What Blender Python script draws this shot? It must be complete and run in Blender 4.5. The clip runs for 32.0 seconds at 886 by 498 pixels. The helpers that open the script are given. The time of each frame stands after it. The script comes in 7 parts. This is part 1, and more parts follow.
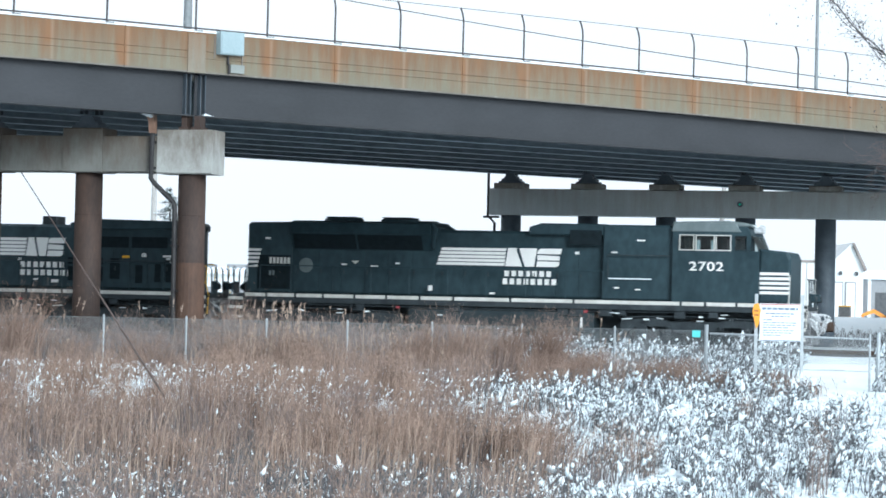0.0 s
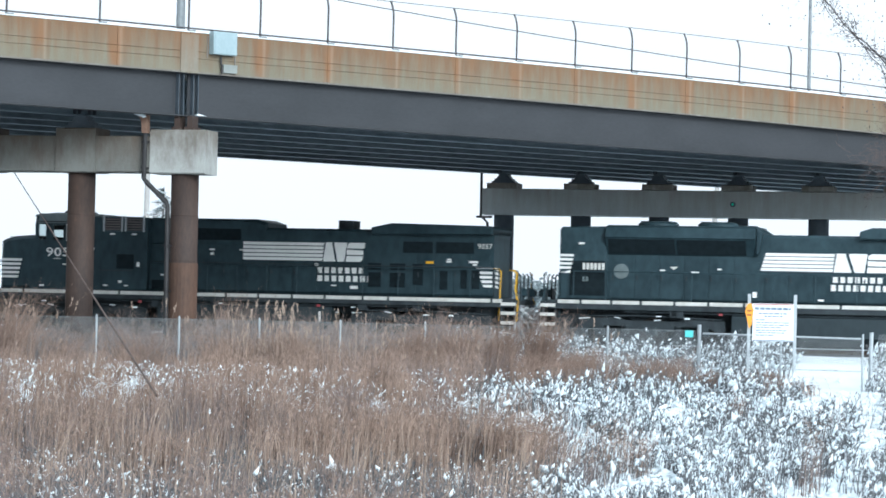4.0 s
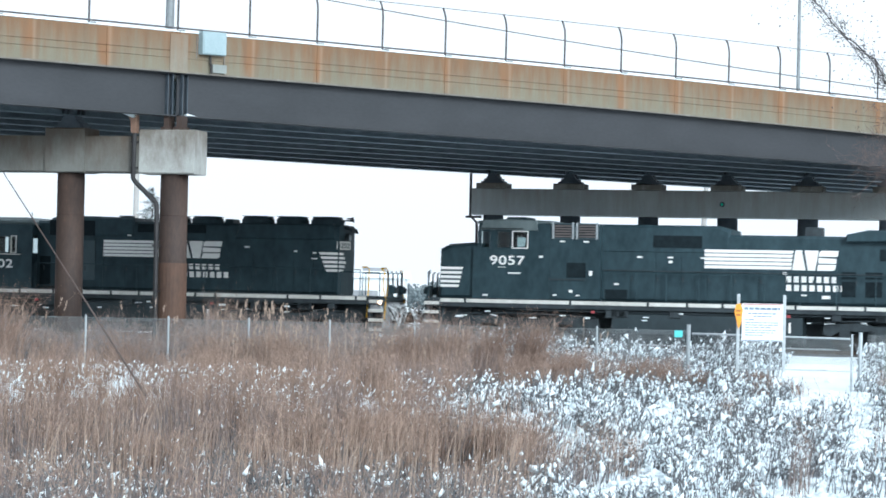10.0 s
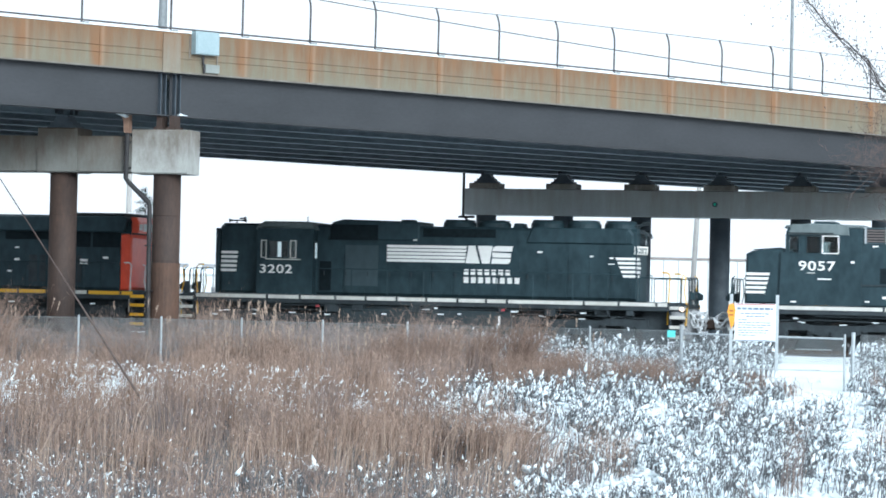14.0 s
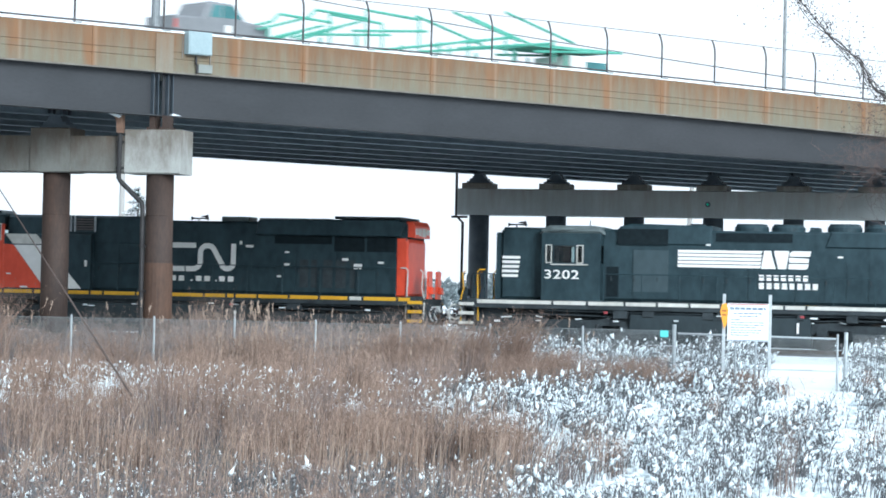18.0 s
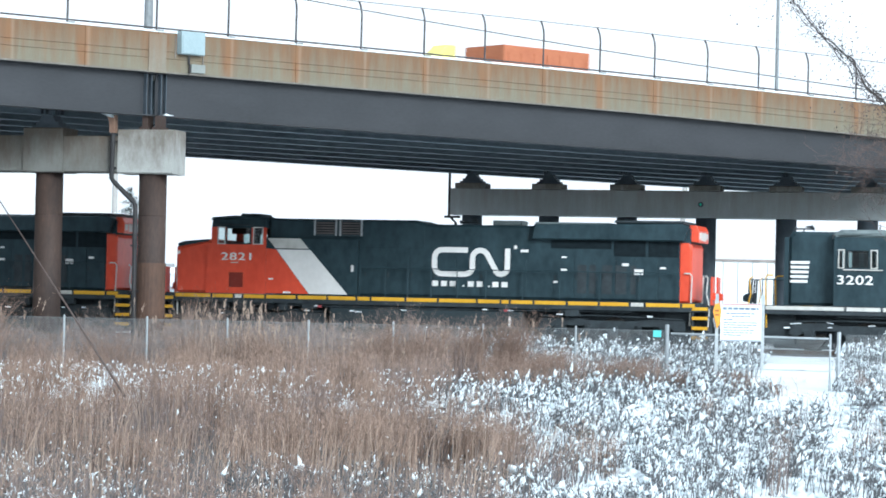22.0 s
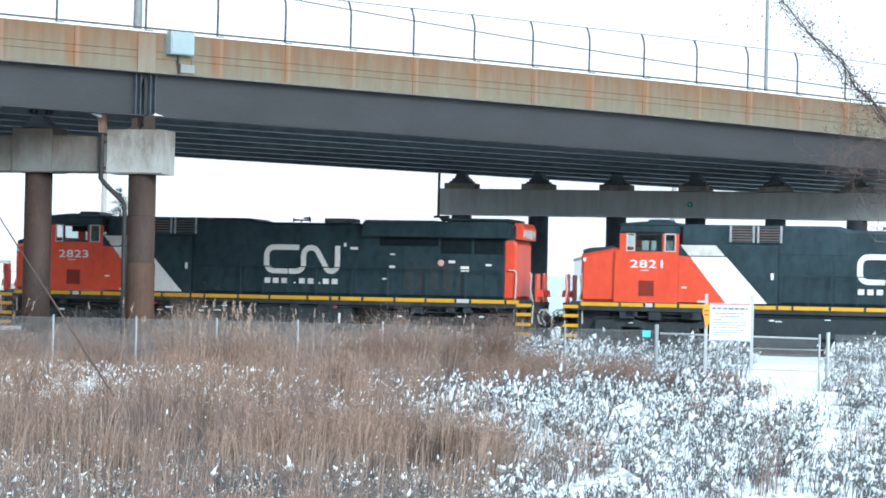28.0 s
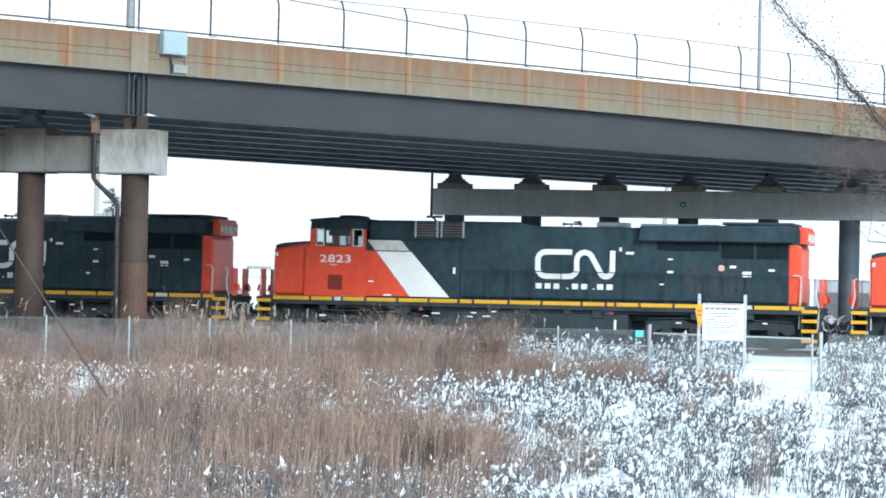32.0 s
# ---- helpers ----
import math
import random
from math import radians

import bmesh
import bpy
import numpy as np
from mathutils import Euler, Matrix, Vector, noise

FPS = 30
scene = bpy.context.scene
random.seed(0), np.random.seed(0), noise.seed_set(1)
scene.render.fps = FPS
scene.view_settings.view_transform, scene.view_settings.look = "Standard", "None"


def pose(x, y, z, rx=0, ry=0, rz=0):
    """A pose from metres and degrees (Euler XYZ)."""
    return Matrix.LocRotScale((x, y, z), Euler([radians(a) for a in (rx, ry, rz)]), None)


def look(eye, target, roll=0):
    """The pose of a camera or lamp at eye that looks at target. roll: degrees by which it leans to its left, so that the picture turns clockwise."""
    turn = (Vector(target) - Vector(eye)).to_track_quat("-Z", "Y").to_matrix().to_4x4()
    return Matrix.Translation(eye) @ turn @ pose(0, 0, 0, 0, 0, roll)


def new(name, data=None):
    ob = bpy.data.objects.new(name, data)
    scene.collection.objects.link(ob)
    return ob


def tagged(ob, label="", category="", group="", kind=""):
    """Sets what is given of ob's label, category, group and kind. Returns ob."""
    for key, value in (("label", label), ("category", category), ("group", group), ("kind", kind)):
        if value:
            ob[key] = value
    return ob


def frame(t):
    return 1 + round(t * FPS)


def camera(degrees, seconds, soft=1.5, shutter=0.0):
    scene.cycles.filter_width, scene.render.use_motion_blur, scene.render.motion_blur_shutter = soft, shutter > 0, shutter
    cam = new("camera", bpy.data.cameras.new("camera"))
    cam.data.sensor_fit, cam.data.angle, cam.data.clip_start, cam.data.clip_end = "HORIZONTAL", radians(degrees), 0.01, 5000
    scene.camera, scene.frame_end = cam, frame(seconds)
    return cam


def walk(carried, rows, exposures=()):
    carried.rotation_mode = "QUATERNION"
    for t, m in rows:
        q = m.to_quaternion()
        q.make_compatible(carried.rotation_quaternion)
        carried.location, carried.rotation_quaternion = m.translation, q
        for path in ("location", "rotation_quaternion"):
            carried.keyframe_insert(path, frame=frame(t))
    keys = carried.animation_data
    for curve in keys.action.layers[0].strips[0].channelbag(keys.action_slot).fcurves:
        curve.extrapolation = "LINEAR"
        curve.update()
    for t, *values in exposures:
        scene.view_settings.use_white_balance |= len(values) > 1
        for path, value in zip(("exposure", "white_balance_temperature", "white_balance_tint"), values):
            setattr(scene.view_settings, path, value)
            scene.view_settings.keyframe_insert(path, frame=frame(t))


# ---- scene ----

# ---------------------------------------------------------------- camera
ALPHA, THETA = 15.1, 39.095          # tracks come nearer to the right, the overpass runs away to the right
EYE_Z = 2.4
cam = camera(18.0, 32.0, soft=1.7, shutter=0.5)
BASE = pose(0, 0, EYE_Z, 90 + 1.146) @ pose(0, 0, 0, 0, 0, 1.289)
PAN = 1.1586                         # slow even pan to the right over the whole clip
walk(cam, [(t, BASE @ pose(0, 0, 0, 0, -(t - 16.0) / 32.0 * PAN, 0)) for t in (0.0, 8.0, 16.0, 24.0, 32.0)],
     [(0.0, 0.04, 5750, 3), (10.0, 0.08, 5750, 3), (20.0, 0.13, 5750, 3), (32.0, 0.14, 5750, 3)])

# ---------------------------------------------------------------- sky, sun, exposure
SUN_EL, SUN_AZ = 22.0, 152.0         # degrees above the horizon; clockwise from the view direction
world = bpy.data.worlds.new("overcast_sky")
scene.world = world
world.use_nodes = True
wn, wl = world.node_tree.nodes, world.node_tree.links
sky = wn.new("ShaderNodeTexSky")
sky.sky_type, sky.sun_disc = "NISHITA", False
sky.sun_elevation, sky.sun_rotation = radians(SUN_EL), radians(SUN_AZ)
sky.air_density, sky.dust_density, sky.ozone_density = 1.0, 4.0, 1.0
hsv = wn.new("ShaderNodeHueSaturation")
hsv.inputs["Saturation"].default_value = 0.25
wl.new(sky.outputs[0], hsv.inputs["Color"])
veil = wn.new("ShaderNodeMix")       # an even white cloud cover over the sky
veil.data_type = "RGBA"
veil.inputs[0].default_value = 0.85
veil.inputs[7].default_value = (7.92, 7.96, 8.22, 1)
wl.new(hsv.outputs[0], veil.inputs[6])
wl.new(veil.outputs[2], wn["Background"].inputs["Color"])
wn["Background"].inputs["Strength"].default_value = 0.15
sun = new("sun", bpy.data.lights.new("sun", "SUN"))
sun.data.energy, sun.data.angle, sun.data.color = 2.95, radians(22), (1.0, 0.985, 0.968)
_a, _e = radians(SUN_AZ), radians(SUN_EL)
sun.matrix_world = look((math.sin(_a) * math.cos(_e) * 60, math.cos(_a) * math.cos(_e) * 60, math.sin(_e) * 60), (0, 0, 0))

# ---------------------------------------------------------------- materials


def mat(name, a, b, rough=0.7, metal=0.0, scale=3.0, fine=40.0, bump=0.15, stretch=(1, 1, 1), island=0.0, obrand=0.0, mix2=0.35,
        third=None, third_at=0.62, spec=0.5):
    """Principled surface that varies between colours a and b at two scales, with fine relief."""
    m = bpy.data.materials.new(name)
    m.use_nodes = True
    n, l = m.node_tree.nodes, m.node_tree.links
    p = n["Principled BSDF"]
    tc, mp = n.new("ShaderNodeTexCoord"), n.new("ShaderNodeMapping")
    mp.inputs["Scale"].default_value = stretch
    l.new(tc.outputs["Object"], mp.inputs[0])
    n1, n2 = n.new("ShaderNodeTexNoise"), n.new("ShaderNodeTexNoise")
    n1.inputs["Scale"].default_value, n1.inputs["Detail"].default_value = scale, 6
    n2.inputs["Scale"].default_value, n2.inputs["Detail"].default_value = fine, 4
    for q in (n1, n2):
        l.new(mp.outputs[0], q.inputs["Vector"])
    mx = n.new("ShaderNodeMix")
    mx.data_type = "FLOAT"
    mx.inputs[0].default_value = mix2
    l.new(n1.outputs[0], mx.inputs[2]), l.new(n2.outputs[0], mx.inputs[3])
    fac = mx.outputs[0]
    if island or obrand:
        src = n.new("ShaderNodeNewGeometry").outputs["Random Per Island"] if island else n.new("ShaderNodeObjectInfo").outputs["Random"]
        m2 = n.new("ShaderNodeMix")
        m2.data_type = "FLOAT"
        m2.inputs[0].default_value = island or obrand
        l.new(fac, m2.inputs[2]), l.new(src, m2.inputs[3])
        fac = m2.outputs[0]
    cr = n.new("ShaderNodeValToRGB")
    e = cr.color_ramp.elements
    lo, hi = (0.0, 1.0) if (island or obrand) > 0.5 else (0.32, 0.68)
    e[0].position, e[0].color = lo, (*a, 1)
    e[1].position, e[1].color = hi, (*b, 1)
    if third:
        q = e.new(third_at)
        q.color = (*third, 1)
    l.new(fac, cr.inputs[0]), l.new(cr.outputs[0], p.inputs["Base Color"])
    p.inputs["Roughness"].default_value, p.inputs["Metallic"].default_value = rough, metal
    p.inputs["Specular IOR Level"].default_value = spec
    if bump:
        bp = n.new("ShaderNodeBump")
        bp.inputs["Strength"].default_value, bp.inputs["Distance"].default_value = bump, 0.02
        l.new(n2.outputs[0], bp.inputs["Height"]), l.new(bp.outputs[0], p.inputs["Normal"])
    return m


def stained(name, base, streak, rust, period=0.0, low=0.0, grain=(3.4, 3.4, 0.42)):
    """Concrete with vertical run-off streaks; x runs along, z up. period: rusty runs under evenly spaced posts."""
    m = mat(name, tuple(c * 0.8 for c in base), base, 0.85, scale=1.2, fine=18, bump=0.3)
    n, l = m.node_tree.nodes, m.node_tree.links
    p = n["Principled BSDF"]
    old = p.inputs["Base Color"].links[0].from_socket
    tc = n.new("ShaderNodeTexCoord")
    mp = n.new("ShaderNodeMapping")
    mp.inputs["Scale"].default_value = grain
    l.new(tc.outputs["Object"], mp.inputs[0])
    no = n.new("ShaderNodeTexNoise")
    no.inputs["Scale"].default_value, no.inputs["Detail"].default_value, no.inputs["Roughness"].default_value = 1.0, 7, 0.7
    l.new(mp.outputs[0], no.inputs["Vector"])
    sep = n.new("ShaderNodeSeparateXYZ")
    l.new(tc.outputs["Object"], sep.inputs[0])
    up = n.new("ShaderNodeMapRange")
    up.inputs["From Min"].default_value, up.inputs["From Max"].default_value = low, low + 1.3
    up.inputs["To Min"].default_value, up.inputs["To Max"].default_value = -0.14, 0.27
    l.new(sep.outputs[2], up.inputs["Value"])
    add = n.new("ShaderNodeMath")
    l.new(no.outputs[0], add.inputs[0]), l.new(up.outputs[0], add.inputs[1])
    top = add.outputs[0]
    if period:
        ph = n.new("ShaderNodeMath")
        ph.operation = "PINGPONG"
        ph.inputs[1].default_value = period / 2
        l.new(sep.outputs[0], ph.inputs[0])
        wob = n.new("ShaderNodeMapRange")
        wob.inputs["From Min"].default_value, wob.inputs["From Max"].default_value = 0.06, 0.40
        wob.inputs["To Min"].default_value, wob.inputs["To Max"].default_value = 0.24, 0.0
        l.new(ph.outputs[0], wob.inputs["Value"])
        big = n.new("ShaderNodeTexNoise")        # some posts weep more rust than others
        big.inputs["Scale"].default_value = 0.45
        l.new(tc.outputs["Object"], big.inputs["Vector"])
        gain = n.new("ShaderNodeMapRange")
        gain.inputs["From Min"].default_value, gain.inputs["From Max"].default_value = 0.35, 0.65
        gain.inputs["To Min"].default_value, gain.inputs["To Max"].default_value = 0.4, 1.35
        l.new(big.outputs[0], gain.inputs["Value"])
        amt = n.new("ShaderNodeMath")
        amt.operation = "MULTIPLY"
        l.new(wob.outputs[0], amt.inputs[0]), l.new(gain.outputs[0], amt.inputs[1])
        a2 = n.new("ShaderNodeMath")
        l.new(top, a2.inputs[0]), l.new(amt.outputs[0], a2.inputs[1])
        top = a2.outputs[0]
    cr = n.new("ShaderNodeValToRGB")
    e = cr.color_ramp.elements
    e[0].position, e[0].color = 0.36, (0, 0, 0, 1)
    e[1].position, e[1].color = 0.76, (1, 1, 1, 1)
    l.new(top, cr.inputs[0])
    tone = n.new("ShaderNodeMix")
    tone.data_type = "RGBA"
    n3 = n.new("ShaderNodeTexNoise")
    n3.inputs["Scale"].default_value = 0.9
    l.new(mp.outputs[0], n3.inputs["Vector"])
    if period:                                   # orange below the posts, brown between
        hue = n.new("ShaderNodeMath")
        hue.operation, hue.use_clamp = "MULTIPLY_ADD", True
        hue.inputs[1].default_value = 1.1
        l.new(amt.outputs[0], hue.inputs[0]), l.new(n3.outputs[0], hue.inputs[2])
        l.new(hue.outputs[0], tone.inputs[0])
    else:
        l.new(n3.outputs[0], tone.inputs[0])
    tone.inputs[6].default_value, tone.inputs[7].default_value = (*streak, 1), (*rust, 1)
    mx = n.new("ShaderNodeMix")
    mx.data_type = "RGBA"
    l.new(cr.outputs[0], mx.inputs[0]), l.new(old, mx.inputs[6]), l.new(tone.outputs[2], mx.inputs[7])
    last = mx.outputs[2]
    if period:                                   # pale lime runs beside the rusty ones
        lime = n.new("ShaderNodeMapRange")
        lime.inputs["From Min"].default_value, lime.inputs["From Max"].default_value = 0.0, 0.09
        lime.inputs["To Min"].default_value, lime.inputs["To Max"].default_value = 0.32, 0.0
        off = n.new("ShaderNodeMath")
        off.inputs[1].default_value = -0.14
        l.new(sep.outputs[0], off.inputs[0])
        p2 = n.new("ShaderNodeMath")
        p2.operation = "PINGPONG"
        p2.inputs[1].default_value = period / 2
        l.new(off.outputs[0], p2.inputs[0]), l.new(p2.outputs[0], lime.inputs["Value"])
        var = n.new("ShaderNodeMath")
        var.operation = "MULTIPLY"
        l.new(lime.outputs[0], var.inputs[0]), l.new(no.outputs[0], var.inputs[1])
        m3 = n.new("ShaderNodeMix")
        m3.data_type = "RGBA"
        l.new(var.outputs[0], m3.inputs[0]), l.new(last, m3.inputs[6])
        m3.inputs[7].default_value = (0.46, 0.42, 0.34, 1)
        last = m3.outputs[2]
    l.new(last, p.inputs["Base Color"])
    return m


M_PARAPET = stained("rust_streaked_concrete", (0.200, 0.186, 0.135), (0.118, 0.086, 0.056), (0.225, 0.116, 0.055), 2.655, 9.4)
M_CONC = stained("weathered_concrete", (0.44, 0.48, 0.485), (0.33, 0.355, 0.35), (0.31, 0.285, 0.25), 0.0, 6.3)
# left cap: rust stains, plus the deck's shade painted in as a darker base
M_CONC_SHADED_STAIN = stained("shaded_rust_stained_concrete", (0.185, 0.19, 0.175), (0.088, 0.084, 0.074), (0.115, 0.085, 0.062), 0.0, 6.2, (2.0, 2.0, 0.7))
M_CONC_END = stained("pale_concrete", (0.40, 0.41, 0.39), (0.22, 0.205, 0.18), (0.12, 0.105, 0.088), 0.0, 6.35, (2.6, 2.6, 1.1))
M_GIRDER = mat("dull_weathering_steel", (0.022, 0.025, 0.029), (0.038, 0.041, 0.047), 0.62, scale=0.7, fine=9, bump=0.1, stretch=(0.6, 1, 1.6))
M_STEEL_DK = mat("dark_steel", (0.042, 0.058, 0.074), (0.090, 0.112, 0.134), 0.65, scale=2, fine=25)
# lightened and blued: haze and snow bounce under the deck, put into the colour
M_STEEL_HAZED = mat("haze_lifted_steel", (0.075, 0.108, 0.132), (0.150, 0.190, 0.220), 0.65, scale=2, fine=25)
M_RUSTCOL = mat("rusty_steel_casing", (0.024, 0.017, 0.015), (0.090, 0.050, 0.034), 0.75, scale=1.4, fine=14, bump=0.2, stretch=(1, 1, 0.35), third=(0.062, 0.039, 0.03))
M_SLEEVE = mat("bright_rust_casing", (0.055, 0.033, 0.024), (0.125, 0.068, 0.043), 0.75, scale=1.4, fine=14, bump=0.2, stretch=(1, 1, 0.35))
M_WIRE = mat("dull_fence_wire", (0.16, 0.18, 0.19), (0.28, 0.30, 0.31), 0.6, 0.2, scale=6, fine=60)
M_GALV = mat("galvanised_steel", (0.29, 0.32, 0.34), (0.44, 0.48, 0.50), 0.5, 0.25, scale=6, fine=60)
M_POST_DK = mat("dark_fence_steel", (0.04, 0.04, 0.045), (0.09, 0.085, 0.085), 0.55, 0.4, scale=5, fine=40)
M_SNOW = mat("settled_snow", (0.75, 0.83, 0.87), (0.85, 0.90, 0.92), 0.6, scale=0.9, fine=9, bump=0.35)
M_SNOWLUMP = mat("snow_on_stalks", (0.72, 0.82, 0.87), (0.87, 0.92, 0.94), 0.6, scale=3, fine=20, island=0.7)
M_REED = mat("dry_reed_stalks", (0.070, 0.047, 0.038), (0.41, 0.300, 0.232), 0.8, scale=0.8, fine=2.5, bump=0, island=0.5, third=(0.215, 0.145, 0.108), third_at=0.5)
M_REED_GREY = mat("grey_reed_stalks", (0.050, 0.042, 0.046), (0.35, 0.292, 0.275), 0.8, scale=0.8, fine=2.5, bump=0, island=0.6, third=(0.17, 0.138, 0.132), third_at=0.5)
M_WEED = mat("dark_weed_stalks", (0.034, 0.044, 0.052), (0.19, 0.185, 0.19), 0.8, scale=0.5, fine=3.0, bump=0, island=0.7)
M_PLUME = mat("reed_plumes", (0.135, 0.090, 0.069), (0.43, 0.315, 0.250), 0.9, scale=0.8, fine=2.5, bump=0, island=0.4)
M_STALK = mat("straw_stalks", (0.25, 0.188, 0.145), (0.47, 0.37, 0.295), 0.8, scale=0.5, fine=3, bump=0, island=0.6)
M_AMBER = mat("orange_plate_paint", (0.72, 0.27, 0.015), (0.85, 0.36, 0.03), 0.5)
M_WHITE = mat("white_paint", (0.74, 0.74, 0.72), (0.87, 0.87, 0.85), 0.5, scale=0.8, fine=7, bump=0.04)
M_BALLAST = mat("grey_ballast", (0.03, 0.032, 0.033), (0.095, 0.096, 0.096), 0.9, scale=4, fine=14, bump=0.6)
M_RAIL = mat("rail_steel", (0.06, 0.04, 0.03), (0.14, 0.10, 0.08), 0.5, 0.6, scale=4, fine=30)
M_TIE = mat("creosoted_timber", (0.03, 0.024, 0.02), (0.08, 0.062, 0.05), 0.85, scale=3, fine=30, obrand=0.4)


def field_material():
    """Snow, with dark dead litter showing through where the reeds stand."""
    m = mat("snowy_field", (0.75, 0.83, 0.87), (0.85, 0.90, 0.92), 0.6, scale=0.9, fine=9, bump=0.35)
    n, l = m.node_tree.nodes, m.node_tree.links
    p = n["Principled BSDF"]
    old = p.inputs["Base Color"].links[0].from_socket
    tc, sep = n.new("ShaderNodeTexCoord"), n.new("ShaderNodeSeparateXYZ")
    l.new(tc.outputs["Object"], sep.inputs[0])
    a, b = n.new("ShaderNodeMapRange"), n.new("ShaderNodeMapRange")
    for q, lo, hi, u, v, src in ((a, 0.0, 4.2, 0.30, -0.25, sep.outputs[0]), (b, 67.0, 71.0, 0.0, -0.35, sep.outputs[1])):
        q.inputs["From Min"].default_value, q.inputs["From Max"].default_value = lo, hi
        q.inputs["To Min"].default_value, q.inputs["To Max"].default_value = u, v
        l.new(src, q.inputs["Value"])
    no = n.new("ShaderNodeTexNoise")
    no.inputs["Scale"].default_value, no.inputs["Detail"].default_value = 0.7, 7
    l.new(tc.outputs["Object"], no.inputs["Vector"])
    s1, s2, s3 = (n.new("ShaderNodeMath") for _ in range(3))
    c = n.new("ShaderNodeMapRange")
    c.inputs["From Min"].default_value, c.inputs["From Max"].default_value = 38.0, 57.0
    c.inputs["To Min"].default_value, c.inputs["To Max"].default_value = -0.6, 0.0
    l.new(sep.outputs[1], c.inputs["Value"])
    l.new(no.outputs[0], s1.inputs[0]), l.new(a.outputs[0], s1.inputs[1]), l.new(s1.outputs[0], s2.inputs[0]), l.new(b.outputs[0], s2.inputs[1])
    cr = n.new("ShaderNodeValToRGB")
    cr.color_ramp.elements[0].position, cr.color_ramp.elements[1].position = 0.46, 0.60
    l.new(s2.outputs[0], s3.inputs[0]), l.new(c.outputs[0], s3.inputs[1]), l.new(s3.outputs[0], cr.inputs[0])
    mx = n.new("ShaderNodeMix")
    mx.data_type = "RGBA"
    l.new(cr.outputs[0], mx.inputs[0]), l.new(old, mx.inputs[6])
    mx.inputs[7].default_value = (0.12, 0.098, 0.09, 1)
    l.new(mx.outputs[2], p.inputs["Base Color"])
    return m


M_FIELD = field_material()


# ---------------------------------------------------------------- mesh helpers
def bm_new():
    return bmesh.new()


def box(bm, x0, x1, y0, y1, z0, z1, c=0.0):
    """A box; with c its four long-side edges in x and z are chamfered."""
    x0, x1 = min(x0, x1), max(x0, x1)
    y0, y1 = min(y0, y1), max(y0, y1)
    z0, z1 = min(z0, z1), max(z0, z1)
    if c:
        ring = [(y0 + c, z0), (y1 - c, z0), (y1, z0 + c), (y1, z1 - c), (y1 - c, z1), (y0 + c, z1), (y0, z1 - c), (y0, z0 + c)]
        prism(bm, ring, x0, x1)
        return bm
    v = [bm.verts.new(q) for q in ((x0, y0, z0), (x1, y0, z0), (x1, y1, z0), (x0, y1, z0), (x0, y0, z1), (x1, y0, z1), (x1, y1, z1), (x0, y1, z1))]
    for f in ((0, 3, 2, 1), (4, 5, 6, 7), (0, 1, 5, 4), (1, 2, 6, 5), (2, 3, 7, 6), (3, 0, 4, 7)):
        bm.faces.new([v[i] for i in f])
    return bm


def prism(bm, ring, x0, x1):
    """Ring of (y, z) drawn out along x."""
    a = [bm.verts.new((x0, y, z)) for y, z in ring]
    b = [bm.verts.new((x1, y, z)) for y, z in ring]
    k = len(ring)
    bm.faces.new(a[::-1]), bm.faces.new(b)
    for i in range(k):
        bm.faces.new((a[i], a[(i + 1) % k], b[(i + 1) % k], b[i]))
    return bm


def slab(bm, ring, y0, y1, inset=0.0):
    """Ring of (x, z), a side outline, drawn out along y; inset rounds off both sides a little."""
    cx = sum(p[0] for p in ring) / len(ring)
    cz = sum(p[1] for p in ring) / len(ring)
    rows = [(y0, inset), (y0 + inset, 0.0), (y1 - inset, 0.0), (y1, inset)] if inset else [(y0, 0), (y1, 0)]
    rings = []
    for y, q in rows:
        rings.append([bm.verts.new((x + (q if x < cx else -q), y, z + (q if z < cz else -q))) for x, z in ring])
    k = len(ring)
    bm.faces.new(rings[0][::-1]), bm.faces.new(rings[-1])
    for a, b in zip(rings, rings[1:]):
        for i in range(k):
            bm.faces.new((a[i], a[(i + 1) % k], b[(i + 1) % k], b[i]))
    return bm


def tube(bm, p0, p1, r0, r1=None, n=8, caps=True):
    """A round bar from p0 to p1."""
    r1 = r0 if r1 is None else r1
    p0, p1 = Vector(p0), Vector(p1)
    d = (p1 - p0).normalized()
    u = d.orthogonal().normalized()
    w = d.cross(u)
    a, b = [], []
    for i in range(n):
        q = u * math.cos(2 * math.pi * i / n) + w * math.sin(2 * math.pi * i / n)
        a.append(bm.verts.new(p0 + q * r0)), b.append(bm.verts.new(p1 + q * r1))
    for i in range(n):
        bm.faces.new((a[i], a[(i + 1) % n], b[(i + 1) % n], b[i]))
    if caps:
        bm.faces.new(a[::-1]), bm.faces.new(b)
    return bm


def rod(bm, pts, r, n=6):
    """A bent bar of one piece through pts."""
    pts = [Vector(p) for p in pts]
    rings, u = [], None
    for i, p in enumerate(pts):
        d = (pts[min(i + 1, len(pts) - 1)] - pts[max(i - 1, 0)]).normalized()
        u = d.orthogonal().normalized() if u is None else (u - d * u.dot(d)).normalized()
        w = d.cross(u)
        rings.append([bm.verts.new(p + (u * math.cos(2 * math.pi * k / n) + w * math.sin(2 * math.pi * k / n)) * r) for k in range(n)])
    for a, b in zip(rings, rings[1:]):
        for k in range(n):
            bm.faces.new((a[k], a[(k + 1) % n], b[(k + 1) % n], b[k]))
    bm.faces.new(rings[0][::-1]), bm.faces.new(rings[-1])
    return bm


def poly(bm, pts):
    bm.faces.new([bm.verts.new(p) for p in pts])
    return bm


